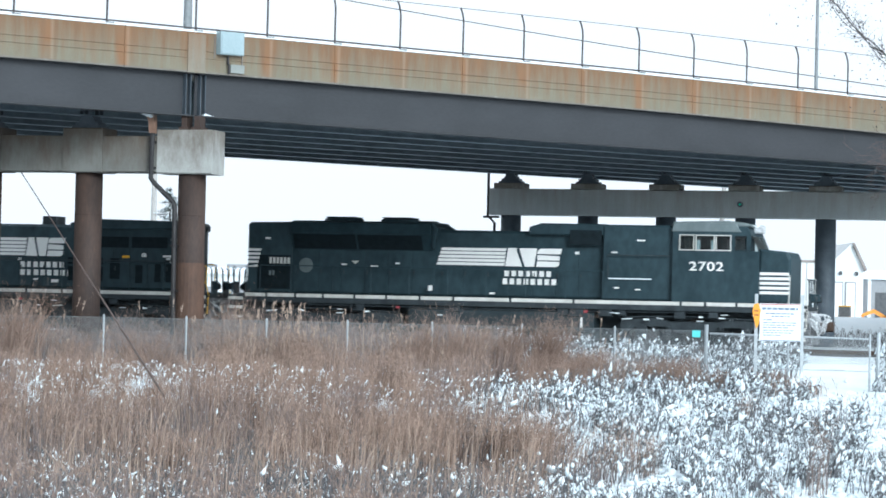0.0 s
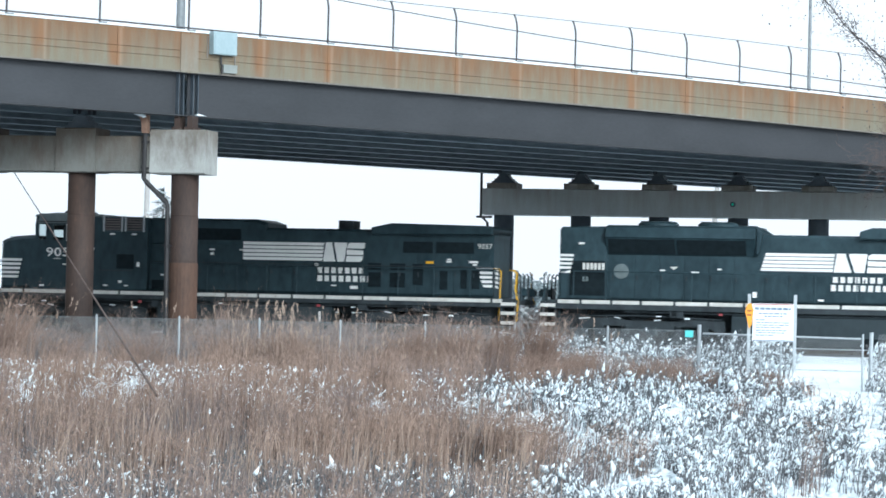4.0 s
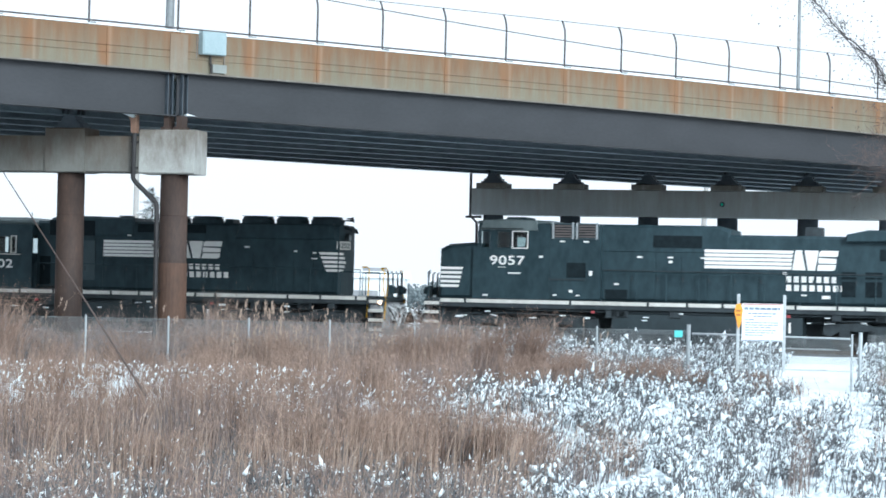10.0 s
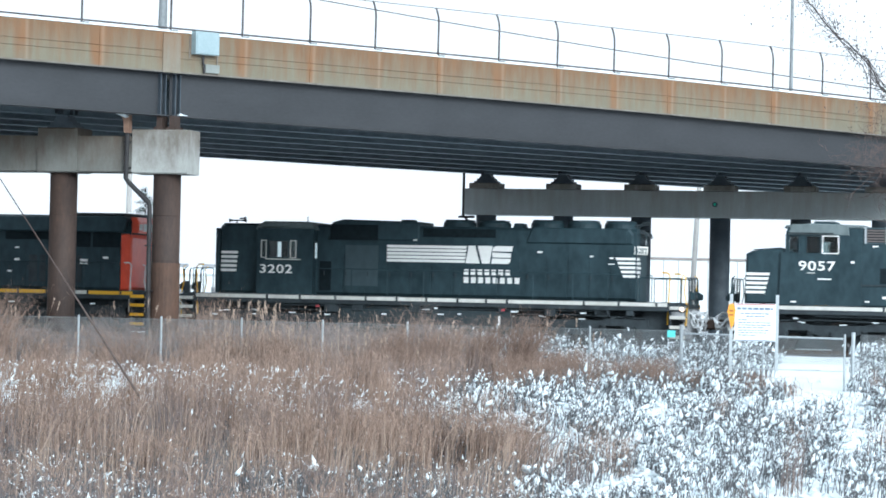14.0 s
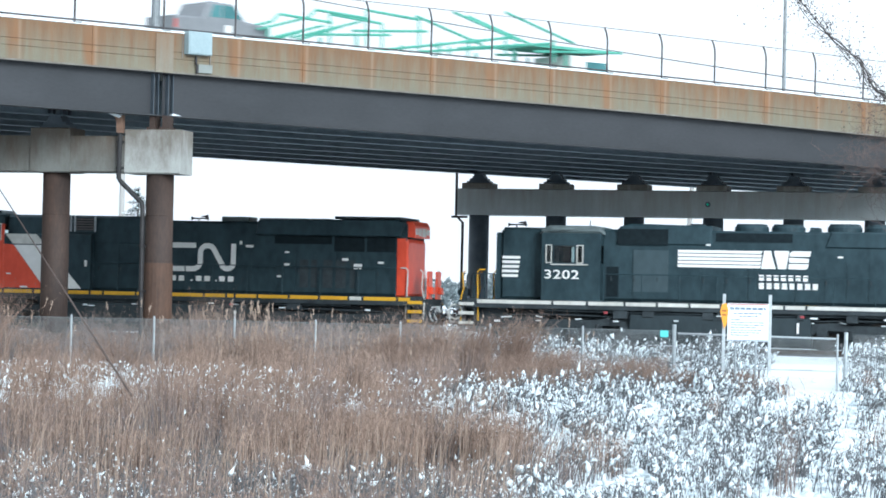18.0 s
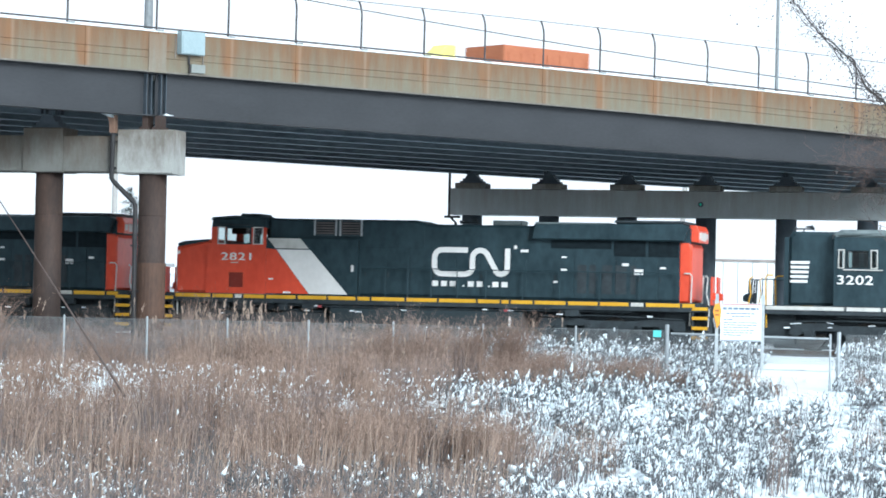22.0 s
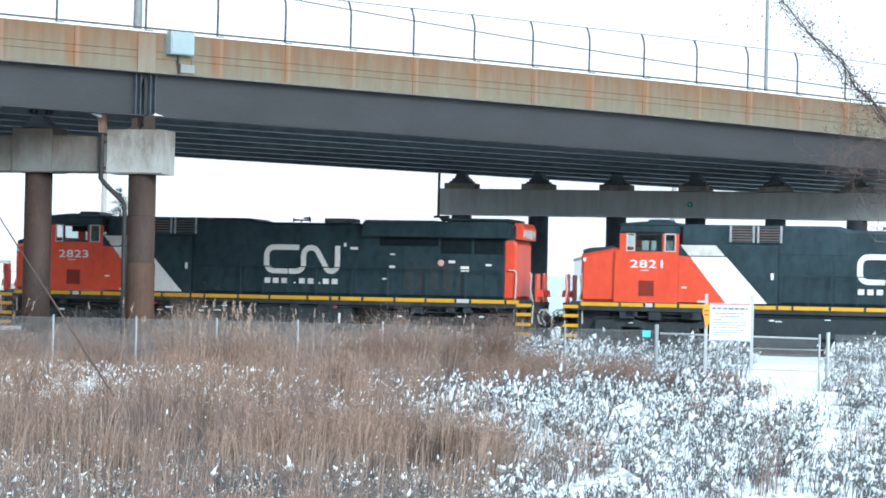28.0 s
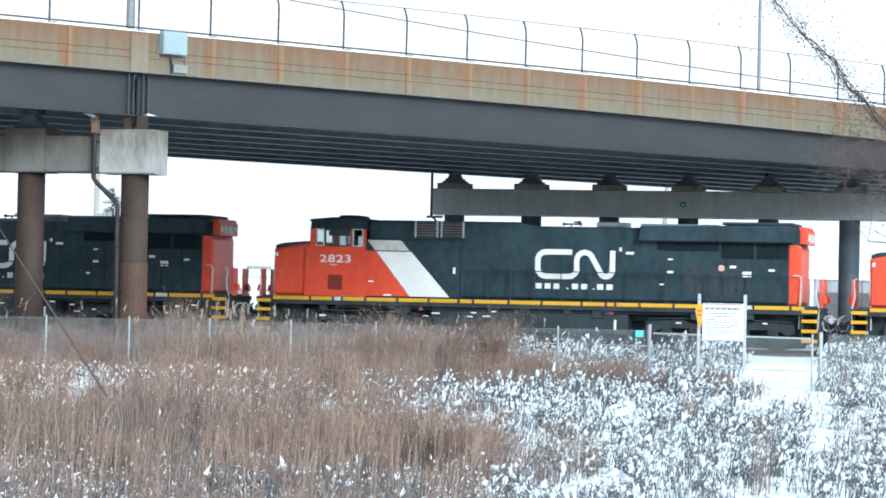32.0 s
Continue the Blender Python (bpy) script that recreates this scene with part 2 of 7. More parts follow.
def mesh_of(bm, name, material, smooth=False):
    bmesh.ops.recalc_face_normals(bm, faces=bm.faces)
    me = bpy.data.meshes.new(name)
    bm.to_mesh(me)
    bm.free()
    me.materials.append(material)
    if smooth:
        me.polygons.foreach_set("use_smooth", [True] * len(me.polygons))
    return me


def part(name, bm, material, parent=None, label="", smooth=False):
    """Links a bmesh as one mesh object under a thing or a part."""
    ob = new(name, mesh_of(bm, name, material, smooth))
    ob.parent = parent
    return tagged(ob, label)


def thing(name, m=None, label="", category="", group="", kind=""):
    ob = new(name)
    ob.empty_display_size = 0.3
    ob.matrix_basis = m or Matrix()
    return tagged(ob, label, category, group, kind)


def raw(name, verts, faces, material, parent=None):
    me = bpy.data.meshes.new(name)
    me.from_pydata(verts, [], faces)
    me.materials.append(material)
    ob = new(name, me)
    ob.parent = parent
    return ob


# ---------------------------------------------------------------- plan
TD = Vector((math.cos(radians(ALPHA)), -math.sin(radians(ALPHA)), 0))     # along the tracks, to the right
TN = Vector((math.sin(radians(ALPHA)), math.cos(radians(ALPHA)), 0))      # across them, away
BD = Vector((math.cos(radians(THETA)), math.sin(radians(THETA)), 0))      # along the overpass, to the right
BN = Vector((-math.sin(radians(THETA)), math.cos(radians(THETA)), 0))
TRACK = Vector((0, 104, 0)) + TN * 1.5       # a point of the near track's centre line
RAIL_Z = 1.05
BP = Vector((-8.634, 86.5, 0))               # the overpass's near face at its left pier
SPAN, GIRDERS, PITCH = 42.9, 8, 3.41
FENCE_Y = 82.5


def smooth(a, b, x):
    k = min(1.0, max(0.0, (x - a) / (b - a)))
    return k * k * (3 - 2 * k)


def ground_z(x, y):
    """Low field before the fence, a bank up to the tracks, flat beyond."""
    z = -1.6 + 1.6 * smooth(46, 79, y)
    d = (Vector((x, y, 0)) - TRACK).dot(TN)
    z += 0.98 * smooth(-22.0, -7.0, d)
    z -= 0.25 * (smooth(-8.0, -5.5, d) - smooth(6.5, 9.5, d))             # the trackbed
    z += 0.07 * noise.noise(Vector((x * 0.4, y * 0.3, 0))) * smooth(300, 120, y) * smooth(-2.0, -5.0, d) if y < 200 else 0.0
    z += 1.3 * math.exp(-((y - 137) / 5.0) ** 2) * smooth(11, 17, x) * smooth(60, 45, x)     # ploughed snow bank beyond the tracks
    return z


# ---------------------------------------------------------------- ground
def build_ground():
    ys = [-60, -20, 0, 15, 25] + [30 + 1.5 * i for i in range(60)] + [122 + 4 * i for i in range(12)] + [180, 220, 300, 450, 700, 1200, 2500, 4800]
    verts, faces, k = [], [], 61
    for y in ys:
        half = 60 + abs(y) * 0.9
        for i in range(k):
            q = (i / (k - 1) - 0.5) * 2
            x = half * (0.55 * q + 0.45 * q ** 3)
            verts.append((x, y, ground_z(x, y)))
    for j in range(len(ys) - 1):
        for i in range(k - 1):
            a = j * k + i
            faces.append((a, a + 1, a + k + 1, a + k))
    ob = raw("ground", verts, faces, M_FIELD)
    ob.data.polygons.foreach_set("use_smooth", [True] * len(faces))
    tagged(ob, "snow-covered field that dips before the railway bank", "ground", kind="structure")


build_ground()


def build_track(off, group):
    base = TRACK + TN * off
    tr = thing("railway_track", Matrix.Translation(base) @ pose(0, 0, 0, 0, 0, -ALPHA), "steel rails on dark timber sleepers in grey ballast", "railway track", group, "structure")
    bm = bm_new()
    prism(bm, [(-7.4, 0.6), (8.6, 0.6), (8.2, 0.84), (4.2, 0.92), (1.7, 0.93), (1.5, RAIL_Z - 0.19), (-1.5, RAIL_Z - 0.19), (-1.7, 0.93), (-3.6, 0.92), (-6.8, 0.74)], -90, 90)
    part("ballast", bm, M_BALLAST, tr)
    for side in (-0.75, 0.75):
        bm = bm_new()
        prism(bm, [(side - 0.075, RAIL_Z - 0.17), (side + 0.075, RAIL_Z - 0.17), (side + 0.02, RAIL_Z - 0.13), (side + 0.036, RAIL_Z), (side - 0.036, RAIL_Z), (side - 0.02, RAIL_Z - 0.13)], -90, 90)
        part("rail", bm, M_RAIL, tr)
    me = mesh_of(box(bm_new(), -0.11, 0.11, -1.3, 1.3, RAIL_Z - 0.36, RAIL_Z - 0.172), "sleeper", M_TIE)
    for i in range(60):
        ob = new("sleeper", me)
        ob.parent, ob.location = tr, (-17 + i * 0.58, 0, 0)


build_track(0.0, "railway tracks")



# ---------------------------------------------------------------- overpass
def crown(x):
    """How far the parapet falls away along the deck's gentle vertical curve."""
    q = max(0.0, x - 12.0)
    return -0.11 * (q / 17.0) ** 2 if x < 45 else -0.415


def crowned(bm):
    for v in bm.verts:
        v.co.z += crown(v.co.x)
    return bm


def build_overpass():
    over = thing("overpass", Matrix.Translation(BP) @ pose(0, 0, 0, 0, 0, THETA), "steel girder road overpass with rust-streaked concrete parapet", "bridge", kind="structure")
    step_x, step_y = -TD.dot(BD) * PITCH, -TD.dot(BN) * PITCH      # from girder to girder along a pier
    wide = 0.35 + step_y * (GIRDERS - 1) + 0.35
    x0, x1 = -75.0, 125.0
    # deck
    part("deck_slab", box(bm_new(), x0, x1, 0.02, wide - 0.02, 9.41, 9.66), M_CONC, over)
    part("road_surface", box(bm_new(), x0, x1, 0.3, wide - 0.3, 9.664, 9.72), mat("wet_asphalt", (0.035, 0.035, 0.037), (0.075, 0.074, 0.073), 0.6, scale=2, fine=50), over)
    # parapets in cast lengths, near one with two drip grooves
    jx = [x0, -39.6, -29.0, -18.5, -13.2, -7.92, -2.64, 0.0] + [0.0 + 5.286 * i for i in range(1, 24)] + [x1]
    for a, b in zip(jx, jx[1:]):
        bm = bm_new()
        prism(bm, [(0.0, 9.415), (0.32, 9.415), (0.32, 10.66), (0.0, 10.66), (0.0, 10.08), (0.02, 10.07), (0.02, 10.05), (0.0, 10.04), (0.0, 9.86), (0.02, 9.85), (0.02, 9.83), (0.0, 9.82)], a + 0.006, b - 0.006)
        part("parapet_panel", crowned(bm), M_PARAPET, over)
        bm = bm_new()
        prism(bm, [(-0.03, 10.662), (0.34, 10.662), (0.34, 10.70), (0.25, 10.74), (0.03, 10.73), (-0.03, 10.69)], a + 0.012, b - 0.012)
        part("snow_cap", crowned(bm), M_SNOW, over, "snow lying on the parapet")
        # thin paler strip along the panel's foot
        part("pale_lip", crowned(box(bm_new(), a + 0.006, b - 0.006, -0.018, -0.001, 9.40, 9.45)), M_CONC_END, over)
    part("far_parapet", box(bm_new(), x0, x1, wide - 0.32, wide, 9.33, 10.62), M_CONC, over)
    # girders, each in two lengths that meet over the left pier
    for k in range(GIRDERS):
        gx, gy = step_x * k, 0.35 + step_y * k
        for a, b in ((x0, gx - 0.06 + 0.1), (gx + 0.06 + 0.1, x1)):
            bm = bm_new()
            prism(bm, [(gy + q, z) for q, z in ((-0.21, 8.06), (0.21, 8.06), (0.21, 8.10), (0.012, 8.10), (0.012, 9.37), (0.19, 9.37), (0.19, 9.408), (-0.19, 9.408), (-0.19, 9.37), (-0.012, 9.37), (-0.012, 8.10), (-0.21, 8.10))], a, b)
            # girders behind the near one get the steel with light painted in
            g = part("girder", bm, M_GIRDER if k == 0 else M_STEEL_HAZED, over)
            ends = [b - 0.12, b - 0.3] if a == x0 else [a + 0.12, a + 0.3]
            for e in ends:
                bm = bm_new()
                box(bm, e - 0.012, e + 0.012, gy - 0.18, gy - 0.0125, 8.102, 9.368)
                part("stiffener", bm, M_STEEL_DK, g)
            e = SPAN + gx
            if a != x0:
                part("stiffener", box(bm_new(), e - 0.02, e + 0.02, gy - 0.18, gy - 0.0125, 8.102, 9.368), M_STEEL_DK, g)
    # cross frames between the girders
    for i in range(-6, 15):
        for k in range(GIRDERS - 1):
            xa, ya = step_x * k + 3.0 + i * 6.2, 0.35 + step_y * k
            if xa < x0 + 8 or xa > x1 - 8:
                continue
            bm = bm_new()
            a, b = (xa, ya + 0.02, 8.3), (xa, ya + step_y - 0.02, 9.2)
            rod(bm, [a, b], 0.05, 4), rod(bm, [(a[0], a[1], 9.2), (b[0], b[1], 8.3)], 0.05, 4)
            rod(bm, [a, (b[0], b[1], 8.3)], 0.05, 4)
            part("cross_frame", bm, M_STEEL_HAZED, over)
    return over


overpass = build_overpass()


def build_pier(along, shift, pitch, casing):
    """A row of steel-cased columns under one concrete cap, parallel to the tracks."""
    at = BP + BN * 0.35 + BD * (along + 0.1) + TD * shift
    pier = thing("bridge_pier", Matrix.Translation(at) @ pose(0, 0, 0, 0, 0, -ALPHA), "concrete pier cap on rust-brown steel columns", "bridge pier", "bridge piers", "structure")
    n = GIRDERS
    bm = bm_new()
    box(bm, -(n - 1) * pitch - 0.85, 0.3, -0.52, 0.52, 6.29, 7.42, 0.03)
    # the left beam's concrete carries the overpass shade in its colour
    part("cap_beam", bm, M_CONC_SHADED_STAIN if casing is M_RUSTCOL else M_CONC, pier, "weathered grey concrete beam")
    bm = bm_new()
    box(bm, -0.98, 0.84, -0.56, 0.56, 6.25, 7.62, 0.04)
    part("cap_end", bm, M_CONC_END, pier, "pale concrete end block")
    for k in range(n):
        x = -pitch * k
        if k and casing is M_RUSTCOL:
            part("pilaster", box(bm_new(), x - 0.66, x + 0.66, -0.6, 0.6, 6.27, 7.66, 0.03), M_CONC_SHADED_STAIN, pier)
        elif k:
            part("pedestal", box(bm_new(), x - 0.66, x + 0.66, -0.5, 0.5, 7.422, 7.66, 0.02), M_CONC_END, pier)
        bm = bm_new()
        zt = 7.66 if k else 7.62
        for w, za, zb in ((0.5, zt, zt + 0.09), (0.38, zt + 0.09, zt + 0.2), (0.26, zt + 0.2, zt + 0.3), (0.2, zt + 0.3, 8.06)):
            box(bm, x - w, x + w, -0.3, 0.3, za, zb)
        if k == 0 and casing is M_RUSTCOL:
            bm.free()
            for dx in (-0.22, 0.2):
                bm = bm_new()
                box(bm, x + dx - 0.16, x + dx + 0.16, -0.3, 0.3, 7.62, 7.72), box(bm, x + dx - 0.09, x + dx + 0.09, -0.25, 0.25, 7.72, 8.06)
                part("bearing", bm, M_RUSTCOL, pier)
        else:
            part("bearing", bm, M_STEEL_DK, pier)
        bm = bm_new()
        tube(bm, (x, 0, -1.0), (x, 0, 6.29), 0.44, 0.43, 24)
        c = part("column", bm, casing, pier)
        c.data.polygons.foreach_set("use_smooth", [len(f.vertices) == 4 for f in c.data.polygons])
        if k == 0 and casing is M_RUSTCOL:
            part("sleeve", tube(bm_new(), (x, 0, -1.0), (x, 0, 3.5), 0.46, 0.46, 24), M_SLEEVE, c, "rust-orange lower steel sleeve")
        for z in (3.55, 4.95):
            part("weld_ring", tube(bm_new(), (x, 0, z), (x, 0, z + 0.025), 0.437, 0.437, 24), casing, c)
    return pier


pier_left = build_pier(0.0, 0.06, 3.45, M_RUSTCOL)
pier_right = build_pier(SPAN, 0.0, 3.38, M_STEEL_DK)


def build_bridge_fence():
    fe = thing("bridge_fence", Matrix.Translation(BP) @ pose(0, 0, 0, 0, 0, THETA), "dark chain-link fence with posts curved inwards at the top", "fence", kind="structure")
    for i in range(-14, 40):
        x = (0.08 if i > 0 else 0.03) + (2.655 if i > 0 else 3.22) * i
        pts = [(x, 0.16, 10.62), (x, 0.15, 11.82), (x, 0.17, 12.0), (x, 0.24, 12.2), (x, 0.32, 12.33)]
        po = part("post", crowned(rod(bm_new(), pts, 0.034, 6)), M_POST_DK, fe)
        part("base_plate", crowned(box(bm_new(), x - 0.15, x + 0.15, -0.035, 0.27, 10.69, 10.735)), M_WIRE, po)
    for y, z, r in ((0.16, 10.80, 0.026), (0.32, 12.33, 0.011)):
        part("rail", rod(bm_new(), [(x, y, z + crown(x)) for x in [-37.0 + 2.0 * i for i in range(71)]], r, 6), M_POST_DK, fe)


build_bridge_fence()

# ---------------------------------------------------------------- field vegetation
RNG = np.random.default_rng(7)


def fast_mesh(name, V, F, material, label, category):
    """One mesh of triangles from arrays."""
    V, F = np.asarray(V, np.float32), np.asarray(F, np.int32)
    me = bpy.data.meshes.new(name)
    me.vertices.add(len(V)), me.loops.add(F.size), me.polygons.add(len(F))
    me.vertices.foreach_set("co", V.ravel())
    me.loops.foreach_set("vertex_index", F.ravel())
    me.polygons.foreach_set("loop_start", np.arange(0, F.size, 3, dtype=np.int32))
    me.update(calc_edges=True)
    me.materials.append(material)
    return tagged(new(name, me), label, category, kind="stuff")


def ss(a, b, x):
    k = np.clip((x - a) / (b - a), 0, 1)
    return k * k * (3 - 2 * k)


GX = np.array([[ground_z(x, y) for x in np.linspace(-30, 30, 121)] for y in np.linspace(34, 104, 141)])


def ground_at(x, y):
    i, j = np.clip((y - 34) / 0.5, 0, 139.99), np.clip((x + 30) / 0.5, 0, 119.99)
    a, b = i.astype(int), j.astype(int)
    u, v = i - a, j - b
    return GX[a, b] * (1 - u) * (1 - v) + GX[a + 1, b] * u * (1 - v) + GX[a, b + 1] * (1 - u) * v + GX[a + 1, b + 1] * u * v


_ph = RNG.uniform(0, 6.28, (12, 2))
_fr = RNG.uniform(0.25, 1.5, (12, 2)) * RNG.choice([-1, 1], (12, 2))


def patchy(x, y):
    """Soft uneven patches over the field, about -1 to 1."""
    return sum(np.sin(x * f[0] + p[0]) * np.sin(y * 0.6 * f[1] + p[1]) for f, p in zip(_fr, _ph)) / 3.2


def scatter(n, y0, y1):
    y = np.sqrt(RNG.uniform(y0 * y0, y1 * y1, n))
    x = y * RNG.uniform(-0.185, 0.185, n)
    return x, y


def bearing(x, y):
    """0 at the left end of the field of view, 1 at its right end."""
    return (x / y) / 0.317 + 0.5


def bare(x, y):
    """Pockets where the snow lies open between the reeds, before the fence and low in the field."""
    b, low = bearing(x, y), 1 - ss(53, 58, y)
    gap = ss(67, 69, y) * (1 - ss(81, 82.4, y))
    n = ss(0.05, 0.5, patchy(x * 1.6 + 3, y * 1.6))
    bump = sum(np.exp(-((b + 0.006 * patchy(x * 3, y * 3) - c) / w) ** 2) for c, w in ((0.32, 0.03), (0.49, 0.035), (0.06, 0.05), (0.15, 0.02)))
    return np.clip(np.maximum(gap * (n * (1 - 0.5 * ss(0.16, 0.26, b)) + 0.6 * np.exp(-((b - 0.125) / 0.05) ** 2)), low * (0.3 * n + 0.6 * bump)), 0, 1)


def openness(x, y):
    """The bare snowy path up to the gate, and a bare patch low in the corner."""
    b = bearing(x, y)
    path = ss(0.855, 0.88, b + 0.012 * patchy(x * 2, y * 2)) * ss(67, 74, y) * (1 - ss(0.95, 0.975, b)) * (1 - ss(95, 97, y))
    return np.maximum(path, ss(0.88, 0.94, b + 0.04 * patchy(x, y)) * (1 - ss(50, 57, y)) * 0.7)


def blades(x, y, h, w, lean, bend):
    """Tapered, bent stalks: a quad and a tip."""
    n = len(x)
    z = ground_at(x, y)
    a = RNG.uniform(-0.8, 0.8, n)
    wx, wy = np.cos(a) * w / 2, np.sin(a) * w / 2
    la = 2.0 * patchy(x * 1.1 + 7, y * 1.1) + RNG.normal(0, 0.9, n)      # neighbours lean the same way
    lx, ly = np.cos(la) * lean * h, np.sin(la) * lean * h
    mx, my, mz = x + lx * 0.45, y + ly * 0.45, z + h * 0.55
    tx, ty, tz = x + lx * (1 + bend), y + ly * (1 + bend), z + h * (1 - 0.25 * bend * lean)
    V = np.stack([np.stack(q, 1) for q in ((x - wx, y - wy, z - 0.02), (x + wx, y + wy, z - 0.02), (mx + wx * 0.8, my + wy * 0.8, mz), (mx - wx * 0.8, my - wy * 0.8, mz), (tx, ty, tz))], 1)
    k = np.arange(n)[:, None] * 5
    F = np.concatenate([k + np.array([0, 1, 2]), k + np.array([0, 2, 3]), k + np.array([3, 2, 4])], 0)
    return V.reshape(-1, 3), F, (tx, ty, tz), (mx, my, mz)


def sprigs(px, py, pz, ln, w, up):
    """Small slender leaves or plume tufts at given points."""
    n = len(px)
    a = RNG.uniform(0, 6.28, n)
    dx, dy, dz = np.cos(a) * ln * (1 - up), np.sin(a) * ln * (1 - up), ln * up * RNG.uniform(0.4, 1.2, n)
    b = RNG.uniform(-0.6, 0.6, n)
    wx, wy = np.cos(b) * w / 2, np.sin(b) * w / 2
    V = np.stack([np.stack(q, 1) for q in ((px, py, pz), (px + dx * 0.5 + wx, py + dy * 0.5 + wy, pz + dz * 0.5), (px + dx, py + dy, pz + dz), (px + dx * 0.5 - wx, py + dy * 0.5 - wy, pz + dz * 0.45))], 1)
    k = np.arange(n)[:, None] * 4
    return V.reshape(-1, 3), np.concatenate([k + np.array([0, 1, 2]), k + np.array([0, 2, 3])], 0)


def lumps(px, py, pz, r, tall, lean=0.0, stray=0.6):
    """Uneven little lumps of snow."""
    n = len(px)
    base = np.array([(1, 0, 0), (0.3, 0.95, 0), (-0.8, 0.6, 0), (-0.8, -0.6, 0), (0.3, -0.95, 0), (0.1, 0, 1), (-0.1, 0, -0.7)])
    V = base[None] * r[:, None, None] * RNG.uniform(0.45, 1.5, (n, 7, 1))
    V[:, 5:, :2] += RNG.normal(0, 0.45, (n, 2, 2)) * r[:, None, None]
    V[:, :, 2] *= tall[:, None]
    a, b = RNG.normal(0, stray, n), RNG.normal(lean, stray, n)            # tilt each lump its own way
    c, s = np.cos(a)[:, None], np.sin(a)[:, None]
    V[:, :, 1], V[:, :, 2] = V[:, :, 1] * c - V[:, :, 2] * s, V[:, :, 1] * s + V[:, :, 2] * c
    c, s = np.cos(b)[:, None], np.sin(b)[:, None]
    V[:, :, 0], V[:, :, 2] = V[:, :, 0] * c + V[:, :, 2] * s, V[:, :, 2] * c - V[:, :, 0] * s
    V += np.stack([px, py, pz], 1)[:, None]
    T = np.array([(0, 1, 5), (1, 2, 5), (2, 3, 5), (3, 4, 5), (4, 0, 5), (1, 0, 6), (2, 1, 6), (3, 2, 6), (4, 3, 6), (0, 4, 6)])
    return V.reshape(-1, 3), (T[None] + np.arange(n)[:, None, None] * 7).reshape(-1, 3)


def merge(items):
    V, F, k = [], [], 0
    for v, f in items:
        V.append(v), F.append(f + k)
        k += len(v)
    return np.concatenate(V), np.concatenate(F)


def stands(n, density, y0, y1):
    """Tussock centres, thinned to a density per square metre that follows the field."""
    x, y = scatter(n, y0, y1)
    area = 0.37 * (y1 * y1 - y0 * y0) / 2
    keep = RNG.uniform(0, 1, n) * (n / area) < density(x, y)
    return x[keep], y[keep]


def tussock(cx, cy, per, spread):
    """Stalk feet gathered round each centre; also gives each stalk its tussock."""
    k = np.repeat(np.arange(len(cx)), per)
    s = np.repeat(spread, per)
    return cx[k] + RNG.normal(0, 1, len(k)) * s, cy[k] + RNG.normal(0, 1, len(k)) * s, k


def brown_edge(x, y):
    """0 in the brown stand, 1 in the open snow on its side."""
    edge = 0.565 + 0.10 * np.exp(-((y - 58.5) / 2.2) ** 2) - 0.06 * ss(62, 66, y) + 0.10 * np.exp(-((y - 78.5) / 2.0) ** 2)
    return ss(edge - 0.05, edge + 0.05, bearing(x, y) + 0.05 * patchy(x * 1.3, y * 1.3))


def brown_density(x, y):
    b, e = bearing(x, y), brown_edge(x, y)
    d = 3.4 * (1 - ss(53.5, 55, y)) + 3.4 * ss(54, 55.5, y) * (1 - ss(63, 66, y)) + 3.0 * ss(63, 66, y) * (1 - ss(70, 73, y))
    d = d + (2.3 + 2.0 * ss(0.2, 0.34, b)) * ss(71, 73, y) * (1 - ss(82.2, 82.4, y)) + 3.8 * ss(0.2, 0.32, b) * ss(79.2, 80, y) * (1 - ss(82.2, 82.4, y))
    d = d + 9.0 * ss(82.6, 82.8, y) * (1 - 0.55 * ss(86.0, 88.0, y)) * (1 - ss(0.60, 0.68, b))
    clump = np.clip(0.85 + 0.75 * patchy(x * 2.1 + 4, y * 1.7), 0.18, 1.6)
    return d * clump * (1 - 0.985 * e) * (1 - 0.68 * bare(x, y)) * (1 - openness(x, y))


def weed_density(x, y):
    b, e, low = bearing(x, y), brown_edge(x, y), 1 - ss(53, 57, y)
    clump = np.clip(0.75 + 1.05 * patchy(x * 1.5 + 2, y * 1.1), 0.22, 1.9)
    near = 1 + 0.6 * np.exp(-((y - 80.5) / 1.6) ** 2) * (1 - ss(0.80, 0.84, b)) + 0.9 * ss(86, 90, y)
    return clump * (2.0 * e * near + 3.4 * low * (1 - e)) * (1 - openness(x, y))


